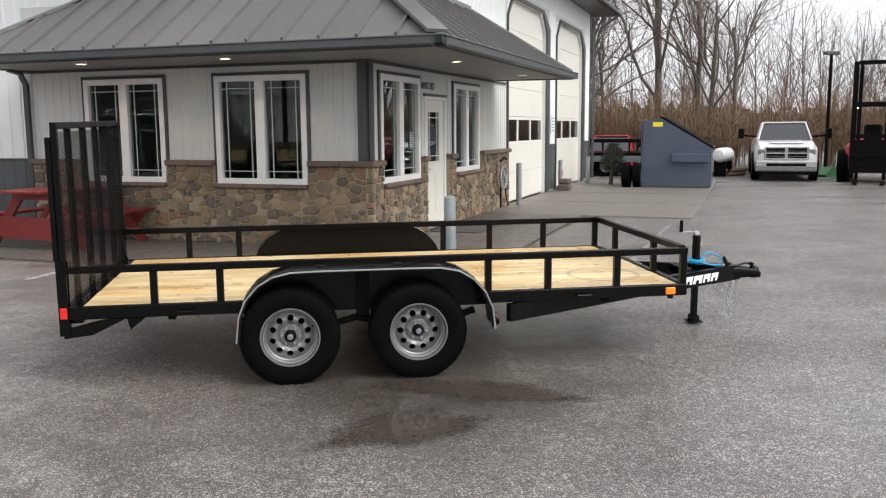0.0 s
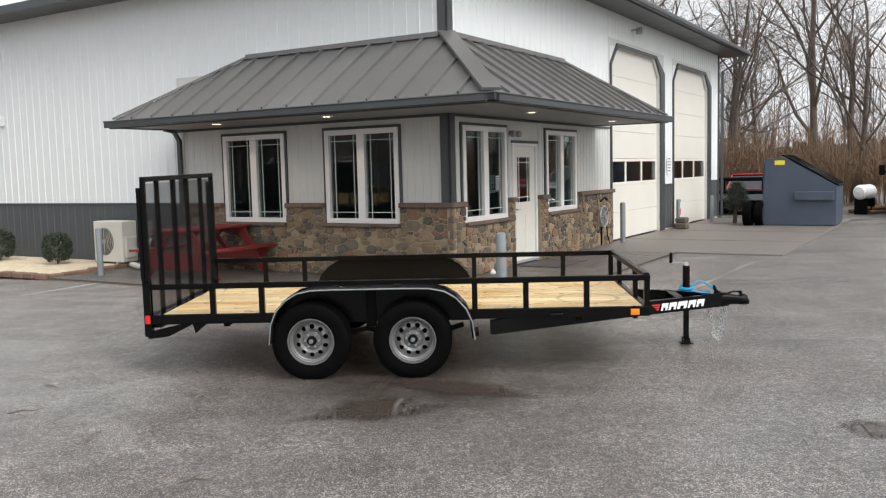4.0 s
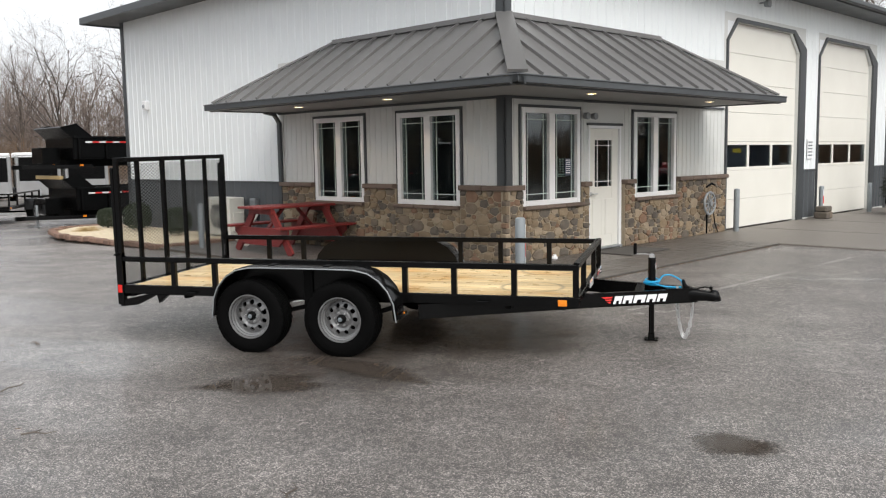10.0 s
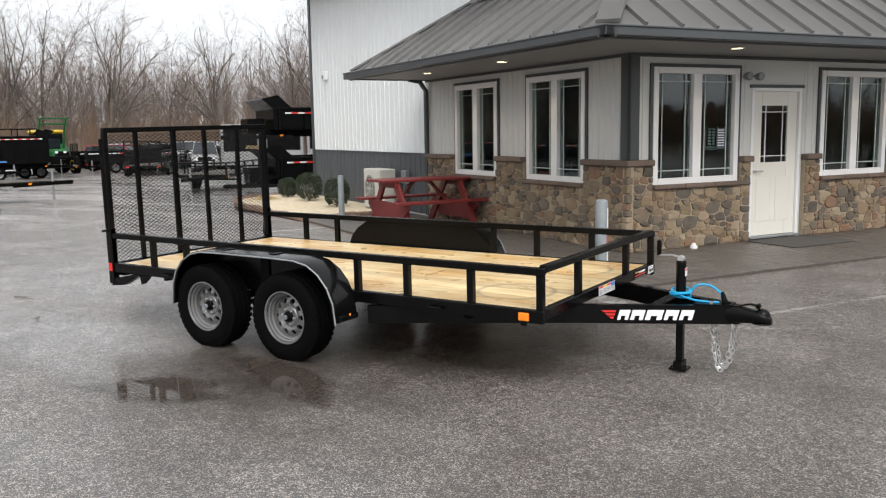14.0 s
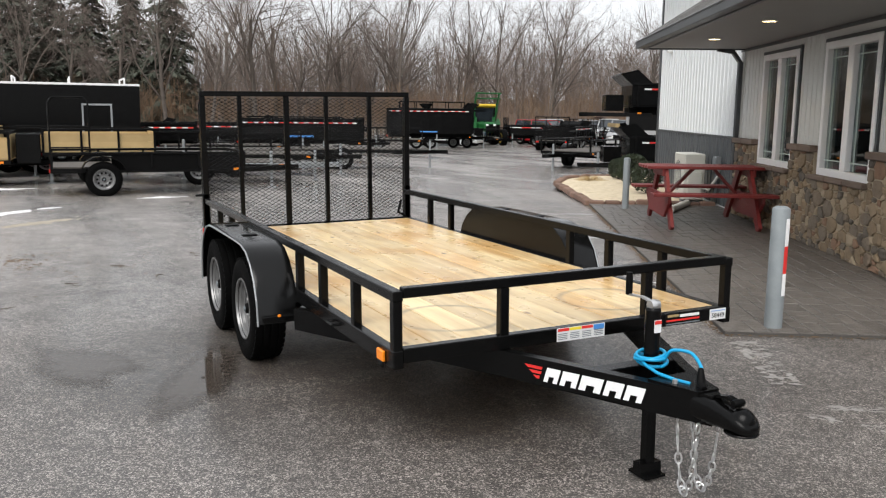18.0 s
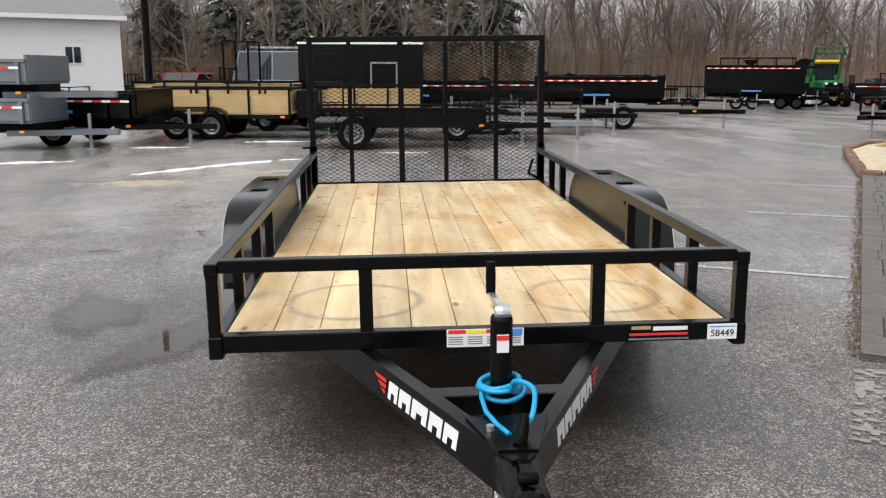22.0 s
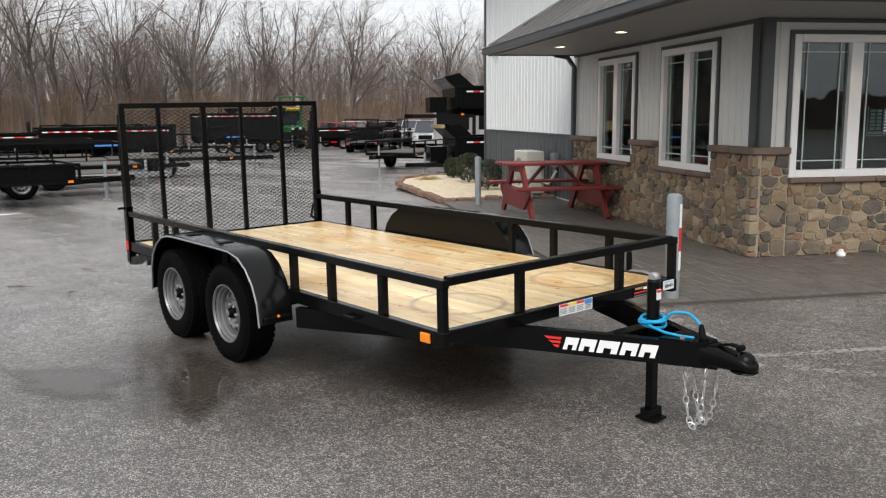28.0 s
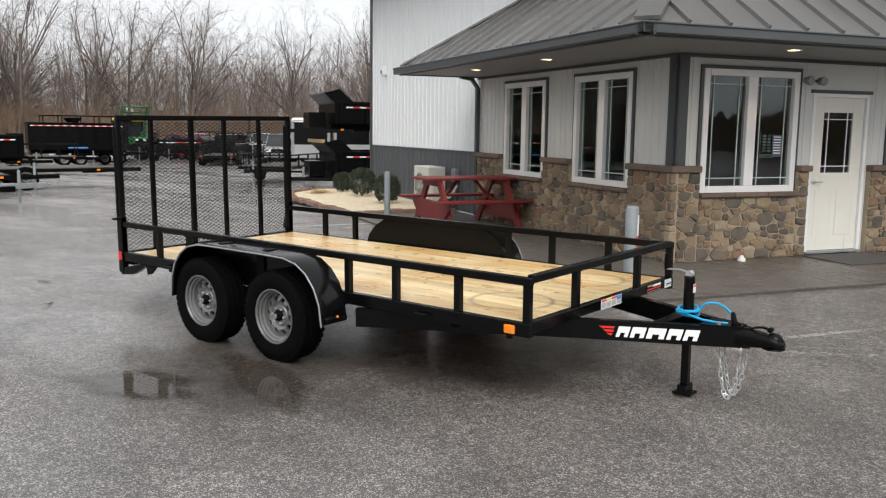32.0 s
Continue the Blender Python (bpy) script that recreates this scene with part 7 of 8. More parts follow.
# ---- the lot: trailers and machines ----
def lot_trailer(m, label, l=4.3, w=1.9, kind="rail", axles=1, gate=False, z=0.55, mat="black", group="lot trailers", jack_ok=True, side_h=0.55, mark=True, guard=True, gh=1.3, bh=1.85, tape=0.2, ax=0.58):
    """A parked trailer, tongue along +x, its deck's front at x = 0 and tail at x = -l."""
    m = Matrix.Translation((0, 0, fall(m.translation.x))) @ m
    t = thing("utility_trailer" if kind in ("rail", "flat", "wood") else "dump_trailer" if kind == "dump" else "cargo_trailer", m, label, "trailer", group)
    h = w / 2
    bx_ = lambda nm, lo, hi, mt=mat, bev=0.008: part(nm, bx(lo, hi, bev), mt, t)
    part("tongue", tb([(1.15, 0, z - 0.1), (-0.6, h * 0.8, z - 0.1)], 0.05, flat=(0.06, 0.11)), mat, t)
    part("tongue", tb([(1.15, 0, z - 0.1), (-0.6, -h * 0.8, z - 0.1)], 0.05, flat=(0.06, 0.11)), mat, t)
    bx_("coupler", (1.1, -0.06, z - 0.16), (1.35, 0.06, z - 0.04))
    if jack_ok:
        part("jack", lt([(0.035, 0.02), (0.035, z + 0.25), (0.0, z + 0.27)], 10, "z", (0.75, 0, 0)), "galv", t)
        part("jack_foot", bx((0.67, -0.08, 0.0), (0.83, 0.08, 0.02), 0), "galv", t)
    if kind == "enclosed":
        bx_("body", (-l, -h, z - 0.05), (0.0, h, z + bh), mat, 0.03)
        for zz in (z - 0.06, z + bh - 0.03):
            part("trim_band", bx((-l - 0.01, -h - 0.01, zz), (0.01, h + 0.01, zz + 0.06), 0.005), "vinyl" if zz > 1 else "galv", t)
        fr = bmesh.new()
        for lo, hi in (((-1.55, -h - 0.02, z + 0.3), (-1.5, -h - 0.002, z + 1.4)), ((-0.8, -h - 0.02, z + 0.3), (-0.75, -h - 0.002, z + 1.4)), ((-1.55, -h - 0.02, z + 1.4), (-0.75, -h - 0.002, z + 1.45))):
            box(fr, lo, hi)
        part("door_frame", fr, "galv", t)
        for k in range(3):
            x = -0.4 - k * (l - 0.8) / 2
            part("roof_rack", tb([(x, -h, z + bh), (x, -h, z + bh + 0.18), (x, h, z + bh + 0.18), (x, h, z + bh)], 0.025, 6), "vinyl", t)
    elif kind == "dump":
        bx_("bed_floor", (-l, -h, z + 0.1), (0.0, h, z + 0.2))
        for s in (-1, 1):
            bx_("bed_side", (-l, s * h - 0.03, z + 0.15), (0.0, s * h + 0.03, z + 0.15 + side_h), mat)
            bx_("side_cap", (-l, s * h - 0.06, z + 0.15 + side_h), (0.0, s * h + 0.06, z + 0.22 + side_h))
            for k in range(7):
                x = -0.15 - k * (l - 0.3) / 6
                bx_("side_stake", (x - 0.04, s * h + (0.03 if s > 0 else -0.09), z + 0.1), (x + 0.04, s * h + (0.09 if s > 0 else -0.03), z + 0.15 + side_h))
            n = int((l - 0.2) / tape)
            for k in range(n):
                part("reflective_tape", bx((-l + 0.1 + k * tape, s * (h + 0.093) - 0.002, z + 0.03 + side_h), (-l + 0.095 + (k + 1) * tape, s * (h + 0.093) + 0.002, z + 0.075 + side_h), 0), "redlabel" if k % 2 else "vinyl", t)
            if mark:
                part("maker_mark", bx((-l * 0.62, s * (h + 0.095) - 0.002, z + 0.2), (-l * 0.42, s * (h + 0.095) + 0.002, z + 0.27), 0), "vinyl" if s > 0 else "bluelabel", t)
        bx_("bed_front", (-0.04, -h, z + 0.15), (0.02, h, z + 0.3 + side_h))
        if guard:
            zt = z + 0.2 + side_h
            part("spill_guard", pr([(0.0, zt - 0.05), (0.34, zt + 0.26), (0.31, zt + 0.29), (-0.04, zt + 0.02)], 2 * h, pose(0, -h, 0)), mat, t)
            for s in (-1, 1):
                part("guard_cheek", pr([(0.0, zt - 0.05), (0.34, zt + 0.27), (-0.12, zt + 0.38), (-0.55, zt)], 0.03, pose(0, s * h - 0.015, 0)), mat, t)
        bx_("tailgate", (-l - 0.02, -h, z + 0.15), (-l + 0.03, h, z + 0.15 + side_h))
        if guard:
            bx_("tool_box", (0.15, -0.4, z), (0.65, 0.4, z + 0.45))
        bx_("subframe", (-l + 0.1, -0.45, z - 0.1), (0.0, 0.45, z + 0.1), "blackdull")
    else:
        bx_("frame", (-l, -h, z - 0.1), (0.0, h, z - 0.005), mat)
        n = 8
        bw_ = (w - 0.1) / n
        key = (round(l, 2), round(w, 2), kind == "wood")
        if key not in BOARDS:
            BOARDS[key] = mesh_of("deck_board", bx((-l + 0.05, 0, 0), (-0.05, bw_ - 0.008, 0.03), 0), "pallet" if kind == "wood" else "oldboard")
        for k in range(n):
            share("deck_board", BOARDS[key], t, pose(0, -h + 0.05 + k * bw_, z - 0.01))
        if kind in ("rail", "wood"):
            for s in (-1, 1):
                bx_("top_rail", (-l, s * h - 0.03, z + side_h - 0.05), (0.0, s * h + 0.03, z + side_h))
                k_ = max(3, int(l / 0.8))
                for k in range(k_ + 1):
                    x = -l + 0.03 + k * (l - 0.06) / k_
                    bx_("post", (x - 0.025, s * h - 0.025, z), (x + 0.025, s * h + 0.025, z + side_h - 0.05), mat, 0)
                if kind == "wood":
                    for zz in (0.04, 0.24):
                        part("side_board", bx((-l + 0.04, s * (h - 0.035) - 0.012, z + zz), (-0.04, s * (h - 0.035) + 0.012, z + zz + 0.19), 0), "pallet", t)
            bx_("front_rail", (-0.05, -h + 0.03, z + side_h - 0.05), (0.0, h - 0.03, z + side_h))
            if kind == "wood":
                part("front_board", bx((-0.03, -h + 0.04, z + 0.04), (-0.01, h - 0.04, z + side_h - 0.08), 0), "pallet", t)
    if gate:
        for y in (-h + 0.03, -h / 3, h / 3, h - 0.03):
            bx_("gate_bar", (-l - 0.05, y - 0.025, z), (-l - 0.01, y + 0.025, z + gh), mat, 0)
        bx_("gate_top", (-l - 0.05, -h, z + gh - 0.05), (-l - 0.01, h, z + gh), mat, 0)
        share("gate_mesh", LOT_MESH, t, pose(-l - 0.03, 0, z) @ Matrix.Diagonal((1, w / 1.8, gh / 1.25, 1)))
    for k in range(axles):
        x = -l * ax + (k - (axles - 1) / 2) * 0.82
        for s in (-1, 1):
            yy = s * (h + 0.12) if kind != "flat" and kind != "dump" else s * (h - 0.06)
            wheel(t, x, yy, 0.34, s > 0, 20 * k, False)
        part("axle", tb([(x, -h, 0.34), (x, h, 0.34)], 0.035, 6), "blackdull", t)
    x0, x1 = -l * ax - (axles - 1) * 0.41 - 0.44, -l * ax + (axles - 1) * 0.41 + 0.44
    if kind in ("rail", "wood", "enclosed"):
        for s in (-1, 1):
            top = [(x0, 0.42), (x0 + 0.04, 0.56), (x0 + 0.12, 0.68), (x0 + 0.26, 0.76), (x0 + 0.4, 0.78), (x1 - 0.4, 0.78), (x1 - 0.26, 0.76), (x1 - 0.12, 0.68), (x1 - 0.04, 0.56), (x1, 0.42)]
            xm = (x0 + x1) / 2
            part("fender", pr(top + [(xm + (x - xm) * 0.97, q - 0.018) for x, q in top[::-1]], 0.26, pose(0, s * (h + 0.12) - 0.13, 0)), mat, t)
    for s in (-1, 1):
        part("marker_lamp", bx((-0.25, s * (h + 0.004) - 0.008, z - 0.08), (-0.15, s * (h + 0.004) + 0.008, z - 0.03), 0), "amber", t)
        part("tail_lamp", bx((-l - 0.02, s * (h - 0.15) - 0.08, z - 0.09), (-l + 0.01, s * (h - 0.15) + 0.08, z - 0.02), 0), "red_lens", t)
    if mark:
        part("tongue_mark", bx((0.25, -0.36, z - 0.13), (0.6, -0.355, z - 0.07), 0, pose(0.18, 0.02, 0, 0, 0, 24)), "vinyl", t)
    return t


BOARDS = {}
bm = bmesh.new()
for r in range(20):
    last = None
    for c in range(37):
        y, zz = -0.9 + c * 0.05, 0.03 + r * 0.06 + (0.06 if (c + r) % 2 else 0)
        cur = [bm.verts.new((o, y, zz + p)) for o, p in ((-0.004, -0.005), (0.004, -0.005), (0.0, 0.006))]
        if last:
            for j in range(3):
                bm.faces.new((last[j], last[(j + 1) % 3], cur[(j + 1) % 3], cur[j]))
        last = cur
LOT_MESH = mesh_of("gate_mesh", bm, "black")

# beside the rear of the main trailer
hoop_t = lot_trailer(pose(-11.1, 2.75, 0, 0, 0, 88), "black single-axle utility trailer with a hooped ramp and silver wheel", 3.7, 1.9, "rail", 1, False, 0.55, side_h=0.3, ax=0.745)
part("ramp_hoop", tb([(-3.68, -0.95, 0.55), (-3.68, -0.95, 1.8), (-3.6, -0.95, 1.9), (-3.06, -0.95, 1.9), (-2.98, -0.95, 1.8), (-2.98, -0.95, 0.8)], 0.02, 6), "black", hoop_t)
for zz in (0.95, 1.35):
    part("ramp_rung", tb([(-3.68, -0.95, zz), (-2.98, -0.95, zz)], 0.014, 6), "black", hoop_t)
part("side_panel", bx((-2.6, -0.955, 0.5), (-0.1, -0.94, 0.84), 0), "blackdull", hoop_t)
lot_trailer(pose(-11.9, -4.4, 0, 0, 0, 80), "low black dump trailer with zinc jack", 3.2, 1.8, "dump", 1, False, 0.5, side_h=0.4, guard=False)
box_t = lot_trailer(pose(-14.4, -1.6, 0, 0, 0, 86), "black trailer with yellow pine side boards and a tool box", 3.9, 1.9, "wood", 2, False, 0.6, side_h=0.62)
part("tool_box", bx((0.08, -0.6, 0.5), (0.58, 0.6, 1.16), 0.015), "black", box_t)
lot_trailer(pose(-17.4, -1.9, 0, 0, 0, 87), "tall black trailer with yellow pine side boards", 4.3, 1.9, "wood", 2, False, 0.88, side_h=0.5)
lot_trailer(pose(-16.9, -0.4, 0, 0, 0, 60), "black trailer with tall raised mesh gate", 3.7, 1.7, "rail", 1, True, 0.75, gh=1.75)
lot_trailer(pose(-14.9, 1.5, 0, 0, 0, 88), "black trailer with low pine side boards", 2.5, 1.8, "wood", 1, False, 0.74)
lot_trailer(pose(-19.4, 1.7, 0, 0, 0, 88), "black enclosed cargo trailer with white roof rack", 3.65, 1.95, "enclosed", 2, False, 0.5, bh=1.98)
for k in range(2):
    lot_trailer(pose(-10.6, -6.1, 0.74 * k, 0, 0, 84), "grey galvanised trailer in a stack of two", 3.6, 1.7, "dump", 1 - k, False, 0.45, "greysteel", "stacked grey trailers", k == 0, 0.36, False, False)
lot_trailer(pose(-15.6, 5.9, 0, 0, 0, 76), "black flat trailer with open steel frame", 4.4, 1.9, "flat", 2, False, 0.6)
lot_trailer(pose(-13.2, 4.4, 0, 0, 0, 82), "galvanised flat trailer on a low jack", 3.6, 1.7, "flat", 1, False, 0.5, "galv")
lot_trailer(pose(-27.0, 11.5, 0, 0, 0, 81), "long black dump trailer with red and white tape", 5.0, 2.05, "dump", 2, False, 0.68, side_h=0.72, guard=False)
lot_trailer(pose(-37.8, 22.6, 0, 0, 0, 68.6), "black high-sided dump trailer with white wheels", 5.0, 2.05, "dump", 2, False, 0.75, side_h=1.35)
lot_trailer(pose(-38.1, 22.2, 1.82, 0, 0, 68.6), "black railed trailer stacked on a dump trailer", 3.8, 1.9, "rail", 0, False, 0.5, jack_ok=False, side_h=0.4)
lot_trailer(pose(-26.0, 4.6, 0, 0, 0, 78), "long black dump trailer with red and white tape", 5.4, 2.0, "dump", 2, False, 0.65, guard=False)
lot_trailer(pose(-22.2, -0.2, 0, 0, 0, 80), "black dump trailer parked in a row", 4.8, 2.0, "dump", 2, False, 0.65)
lot_trailer(pose(-19.2, 6.6, 0.0, 0, 0, 76), "black trailer with low steel rails", 4.6, 1.95, "rail", 2, False, 0.6)
lot_trailer(pose(-33.5, 13.0, 0.6, 0, 0, 74), "black trailer with yellow pine sides", 4.6, 1.95, "wood", 2, False, 0.6)
lot_trailer(pose(-15.6, 14.3, -0.04, 0, 0, -63), "black utility trailer parked near the stacked trailers", 3.6, 1.8, "rail", 1, False, 0.6, side_h=0.4)
# stacked dump trailers beside the building
for k in range(2):
    lot_trailer(pose(-12.4, 14.2, 1.45 * k, 0, 0, 240.8), "black dump trailer in a stack of two beside the building", 5.0, 2.0, "dump", 2 if k == 0 else 0, False, 0.36, "black", "stacked dump trailers", k == 0, 0.54)
plt = thing("timber_bearer", pose(-12.4, 14.2, 1.36 + fall(-12.4), 0, 0, 240.8), "pale timber bearer between stacked trailers", "timber")
part("beam", bx((0.3, -0.9, 0), (0.4, 0.9, 0.1), 0), "pallet", plt)
part("beam", bx((-4.6, -1.0, 0), (-4.5, 1.0, 0.1), 0), "pallet", plt)
# rows further away
rd = random.Random(12)
for i in range(12):
    x, y = -36 - (i % 4) * 4.5 + rd.uniform(-1, 1), 4.0 - (i // 4) * 9 + (i % 4) * 1.2
    lot_trailer(pose(x, y, 0, 0, 0, 80 + rd.uniform(-10, 10)), "black trailer in the far rows of the lot", rd.choice((4.2, 4.8, 5.4)), 1.9, rd.choice(("rail", "dump", "wood", "rail")), 2, rd.random() < 0.4, 0.6, mark=False, tape=0.6)
for i in range(9):
    x, y = -38 - (i % 3) * 7 + rd.uniform(-1, 1), 25 + (i // 3) * 6.5 + (i % 3) * 3
    lot_trailer(pose(x, y, 0, 0, 0, 65 + rd.uniform(-12, 12)), "black trailer in the far rows of the lot", rd.choice((4.2, 4.8)), 1.9, rd.choice(("rail", "dump", "rail")), 2, rd.random() < 0.3, 0.6, mark=False, tape=0.6)
for i in range(12):
    paint, nm = (("carwhite", "white"), ("carsilver", "silver"), ("carblue", "blue"), ("carred", "red"), ("blackdull", "black"))[(i * 7) % 5]
    kind = ("car", "suv", "pickup")[i % 3]
    x, y = -44 - (i % 4) * 5, 24 + (i // 4) * 8 + (i % 4) * 3.4
    car(pose(x, y, 0, 0, 0, 40 + rd.uniform(-20, 20)), nm + " vehicle parked far across the lot", paint, 4.6 if kind == "car" else 5.2, 1.85, {"car": 1.45, "suv": 1.75, "pickup": 1.85}[kind], kind, "far parked vehicles")
M["carpale"] = surf("pale_blue_car_paint", (0.17, 0.25, 0.28), (0.24, 0.33, 0.36), 1, 0.25, coat=0.5)
jp = car(pose(-20.8, -2.2, 0, 0, 0, 85), "pale blue hardtop off-road vehicle with a roof rack", "carpale", 4.0, 1.8, 2.3, "suv")
for y in (-0.55, 0.55):
    part("roof_rack_rail", tb([(-1.5, y, 2.3), (-1.45, y, 2.42), (0.2, y, 2.42), (0.25, y, 2.3)], 0.02, 6), "galv", jp)
for k in range(5):
    part("roof_rack_slat", tb([(-1.35 + 0.38 * k, -0.55, 2.42), (-1.35 + 0.38 * k, 0.55, 2.42)], 0.016, 6), "galv", jp)
car(pose(-26.5, -6.6, 0, 0, 0, 70), "small red vehicle parked by the white building", "carred", 2.8, 1.4, 1.7, "suv")
for k in range(3):
    ct = lot_trailer(pose(-27.2 + 1.55 * k, 27.0 + 1.6 * k, 0, 0, 0, -46), "black enclosed cargo trailer with silver nose and white roof", 4.8, 2.0, "enclosed", 2, False, 0.5, "black", "enclosed trailers", mark=False)
    part("nose_panel", bx((0.002, -1.0, 0.45), (0.03, 1.0, 1.15), 0.01), "carsilver", ct)
    part("roof_cap", bx((-4.8, -1.0, 2.36), (0.05, 1.0, 2.5), 0.05), "carwhite", ct)
    for s in (-1, 1):
        part("corner_post", lt([(0.09, 0.45), (0.09, 2.36)], 10, "z", (-0.02, s * 0.94, 0)), "carsilver", ct)

# nearer rows between the tractor and the stacked trailers
for i in range(8):
    x, y = -35 - (i % 4) * 4.2 + rd.uniform(-0.6, 0.6), 27.5 + (i // 4) * 7.5 + (i % 4) * 3.2
    lot_trailer(pose(x, y, 0, 0, 0, 140 + rd.uniform(-12, 12)), "black trailer in the rows across the lot", rd.choice((3.8, 4.4)), 1.9, ("rail", "dump", "rail", "flat")[i % 4], 2, i % 3 == 0, 0.6, mark=False, tape=0.6)
for i in range(8):
    paint, nm = (("carsilver", "silver"), ("blackdull", "black"), ("carwhite", "white"), ("carblue", "dark blue"))[i % 4]
    kind = ("suv", "car", "pickup", "suv")[i % 4]
    x, y = -37.5 - i * 2.6, 33.5 + i * 1.4
    car(pose(x, y + 2.5 * (i % 2), 0, 0, 0, -40 + rd.uniform(-15, 15)), nm + " vehicle parked in the rows across the lot", paint, 4.6 if kind == "car" else 5.2, 1.85, {"car": 1.45, "suv": 1.75, "pickup": 1.85}[kind], kind, "far parked vehicles")

# middle rows
for i, (x, y, a, l_, kd, ax_) in enumerate(((-24.2, 7.4, 78, 4.4, "rail", 2), (-30.5, 8.6, 76, 5.0, "dump", 2), (-31.0, 2.0, 80, 4.6, "rail", 2), (-27.6, -1.2, 82, 4.6, "dump", 2), (-31.5, -3.6, 84, 4.8, "wood", 2), (-35.2, 13.4, 72, 5.0, "dump", 2), (-18.2, 9.9, 76, 3.8, "flat", 1), (-33.8, 17.6, 66, 4.0, "rail", 1))):
    lot_trailer(pose(x, y, 0, 0, 0, a), "black trailer in the middle rows of the lot", l_, 1.9, kd, ax_, i in (2, 3, 5), 0.62, mark=False, side_h=0.6, tape=0.4)

# tractor
tr = thing("tractor", pose(-45.2, 27.4, fall(-45.2), 0, 0, -12) @ Matrix.Scale(1.28, 4), "green farm tractor with yellow wheels and a front loader", "tractor")
part("hood", bx((0.2, -0.33, 0.72), (1.5, 0.33, 1.25), 0.12), "greenpaint", tr)
part("grille", bx((1.48, -0.28, 0.75), (1.53, 0.28, 1.15), 0.03), "blackdull", tr)
part("cab_base", bx((-0.9, -0.6, 0.7), (0.3, 0.6, 1.25), 0.06), "greenpaint", tr)
part("cab_glass", bx((-0.85, -0.58, 1.25), (0.2, 0.58, 2.02), 0.05), "carglass", tr)
for x in (-0.85, 0.2):
    for y in (-0.58, 0.58):
        part("cab_post", bx((x - 0.04, y - 0.04, 1.2), (x + 0.04, y + 0.04, 2.05), 0.01), "blackdull", tr)
part("cab_roof", bx((-1.0, -0.68, 2.02), (0.35, 0.68, 2.2), 0.08), "yellowpaint", tr)
for s in (-1, 1):
    for x, r_, w_ in ((-0.5, 0.66, 0.4), (1.2, 0.44, 0.28)):
        smooth(part("tyre", lt([(r_ * 0.6, -w_ / 2), (r_ * 0.95, -w_ / 2), (r_, -w_ / 3), (r_, w_ / 3), (r_ * 0.95, w_ / 2), (r_ * 0.6, w_ / 2)], 24, "y", (x, s * 0.78, r_)), "rubber", tr))
        part("wheel_disc", lt([(0.0, -w_ / 3), (r_ * 0.58, -w_ / 2 - 0.005), (r_ * 0.58, w_ / 2 + 0.005), (0.0, w_ / 3)], 20, "y", (x, s * 0.78, r_)), "yellowpaint", tr)
    part("loader_arm", tb([(0.3, s * 0.62, 1.3), (0.55, s * 0.62, 2.1), (0.95, s * 0.62, 2.75)], 0.08, flat=(0.08, 0.13)), "greenpaint", tr)
    part("loader_post", tb([(0.4, s * 0.5, 0.7), (0.35, s * 0.5, 1.5)], 0.07, 6), "greenpaint", tr)
    part("fender", tb([(-1.15, s * 0.78, 1.05), (-0.8, s * 0.78, 1.4), (-0.2, s * 0.78, 1.4), (0.1, s * 0.78, 1.1)], 0.03, flat=(0.4, 0.04)), "greenpaint", tr)
for x, z in ((0.95, 2.75), (0.78, 2.48)):
    part("loader_cross_bar", tb([(x, -0.72, z), (x, 0.72, z)], 0.045, 6), "greenpaint", tr)
for y in (-0.2, 0.2):
    part("headlight", bx((1.5, y - 0.07, 1.05), (1.54, y + 0.07, 1.15), 0.01), "white", tr)

# white outbuilding across the lot
ob_ = thing("outbuilding", pose(-37, -12.5, fall(-37), 0, 0, 116), "white clapboard outbuilding with dark windows", "building")
part("wall", bx((-14, 0, 0), (0, 7, 4.5), 0.01), "white", ob_)
for k in range(21):
    part("clapboard", bx((-14.02, -0.025, 0.15 + k * 0.2), (0.02, -0.0, 0.335 + k * 0.2), 0), "white", ob_)
part("roof", pr([(-0.5, 4.45), (7.5, 4.45), (3.5, 5.9)], 14.6, pose(0.3, 0, 0, 0, 0, 90)), "roof", ob_)
part("fascia", bx((-14.3, -0.55, 4.3), (0.3, -0.48, 4.5), 0), "white", ob_)
for x in (-10.5, -6.0, -2.2):
    wn_ = part("window", bx((x - 0.42, -0.06, 2.2), (x + 0.42, -0.026, 3.1), 0.01), "white", ob_)
    part("pane", bx((x - 0.34, -0.075, 2.28), (x - 0.03, -0.061, 3.02), 0), "carglass", wn_)
    part("pane", bx((x + 0.03, -0.075, 2.28), (x + 0.34, -0.061, 3.02), 0), "carglass", wn_)
lp_ = thing("street_lamp", pose(-22.0, -7.2, fall(-22)), "tall black wooden utility pole in the lot", "pole")
part("pole", lt([(0.13, 0.0), (0.1, 8.5), (0.0, 8.5)], 10), "blackdull", lp_)

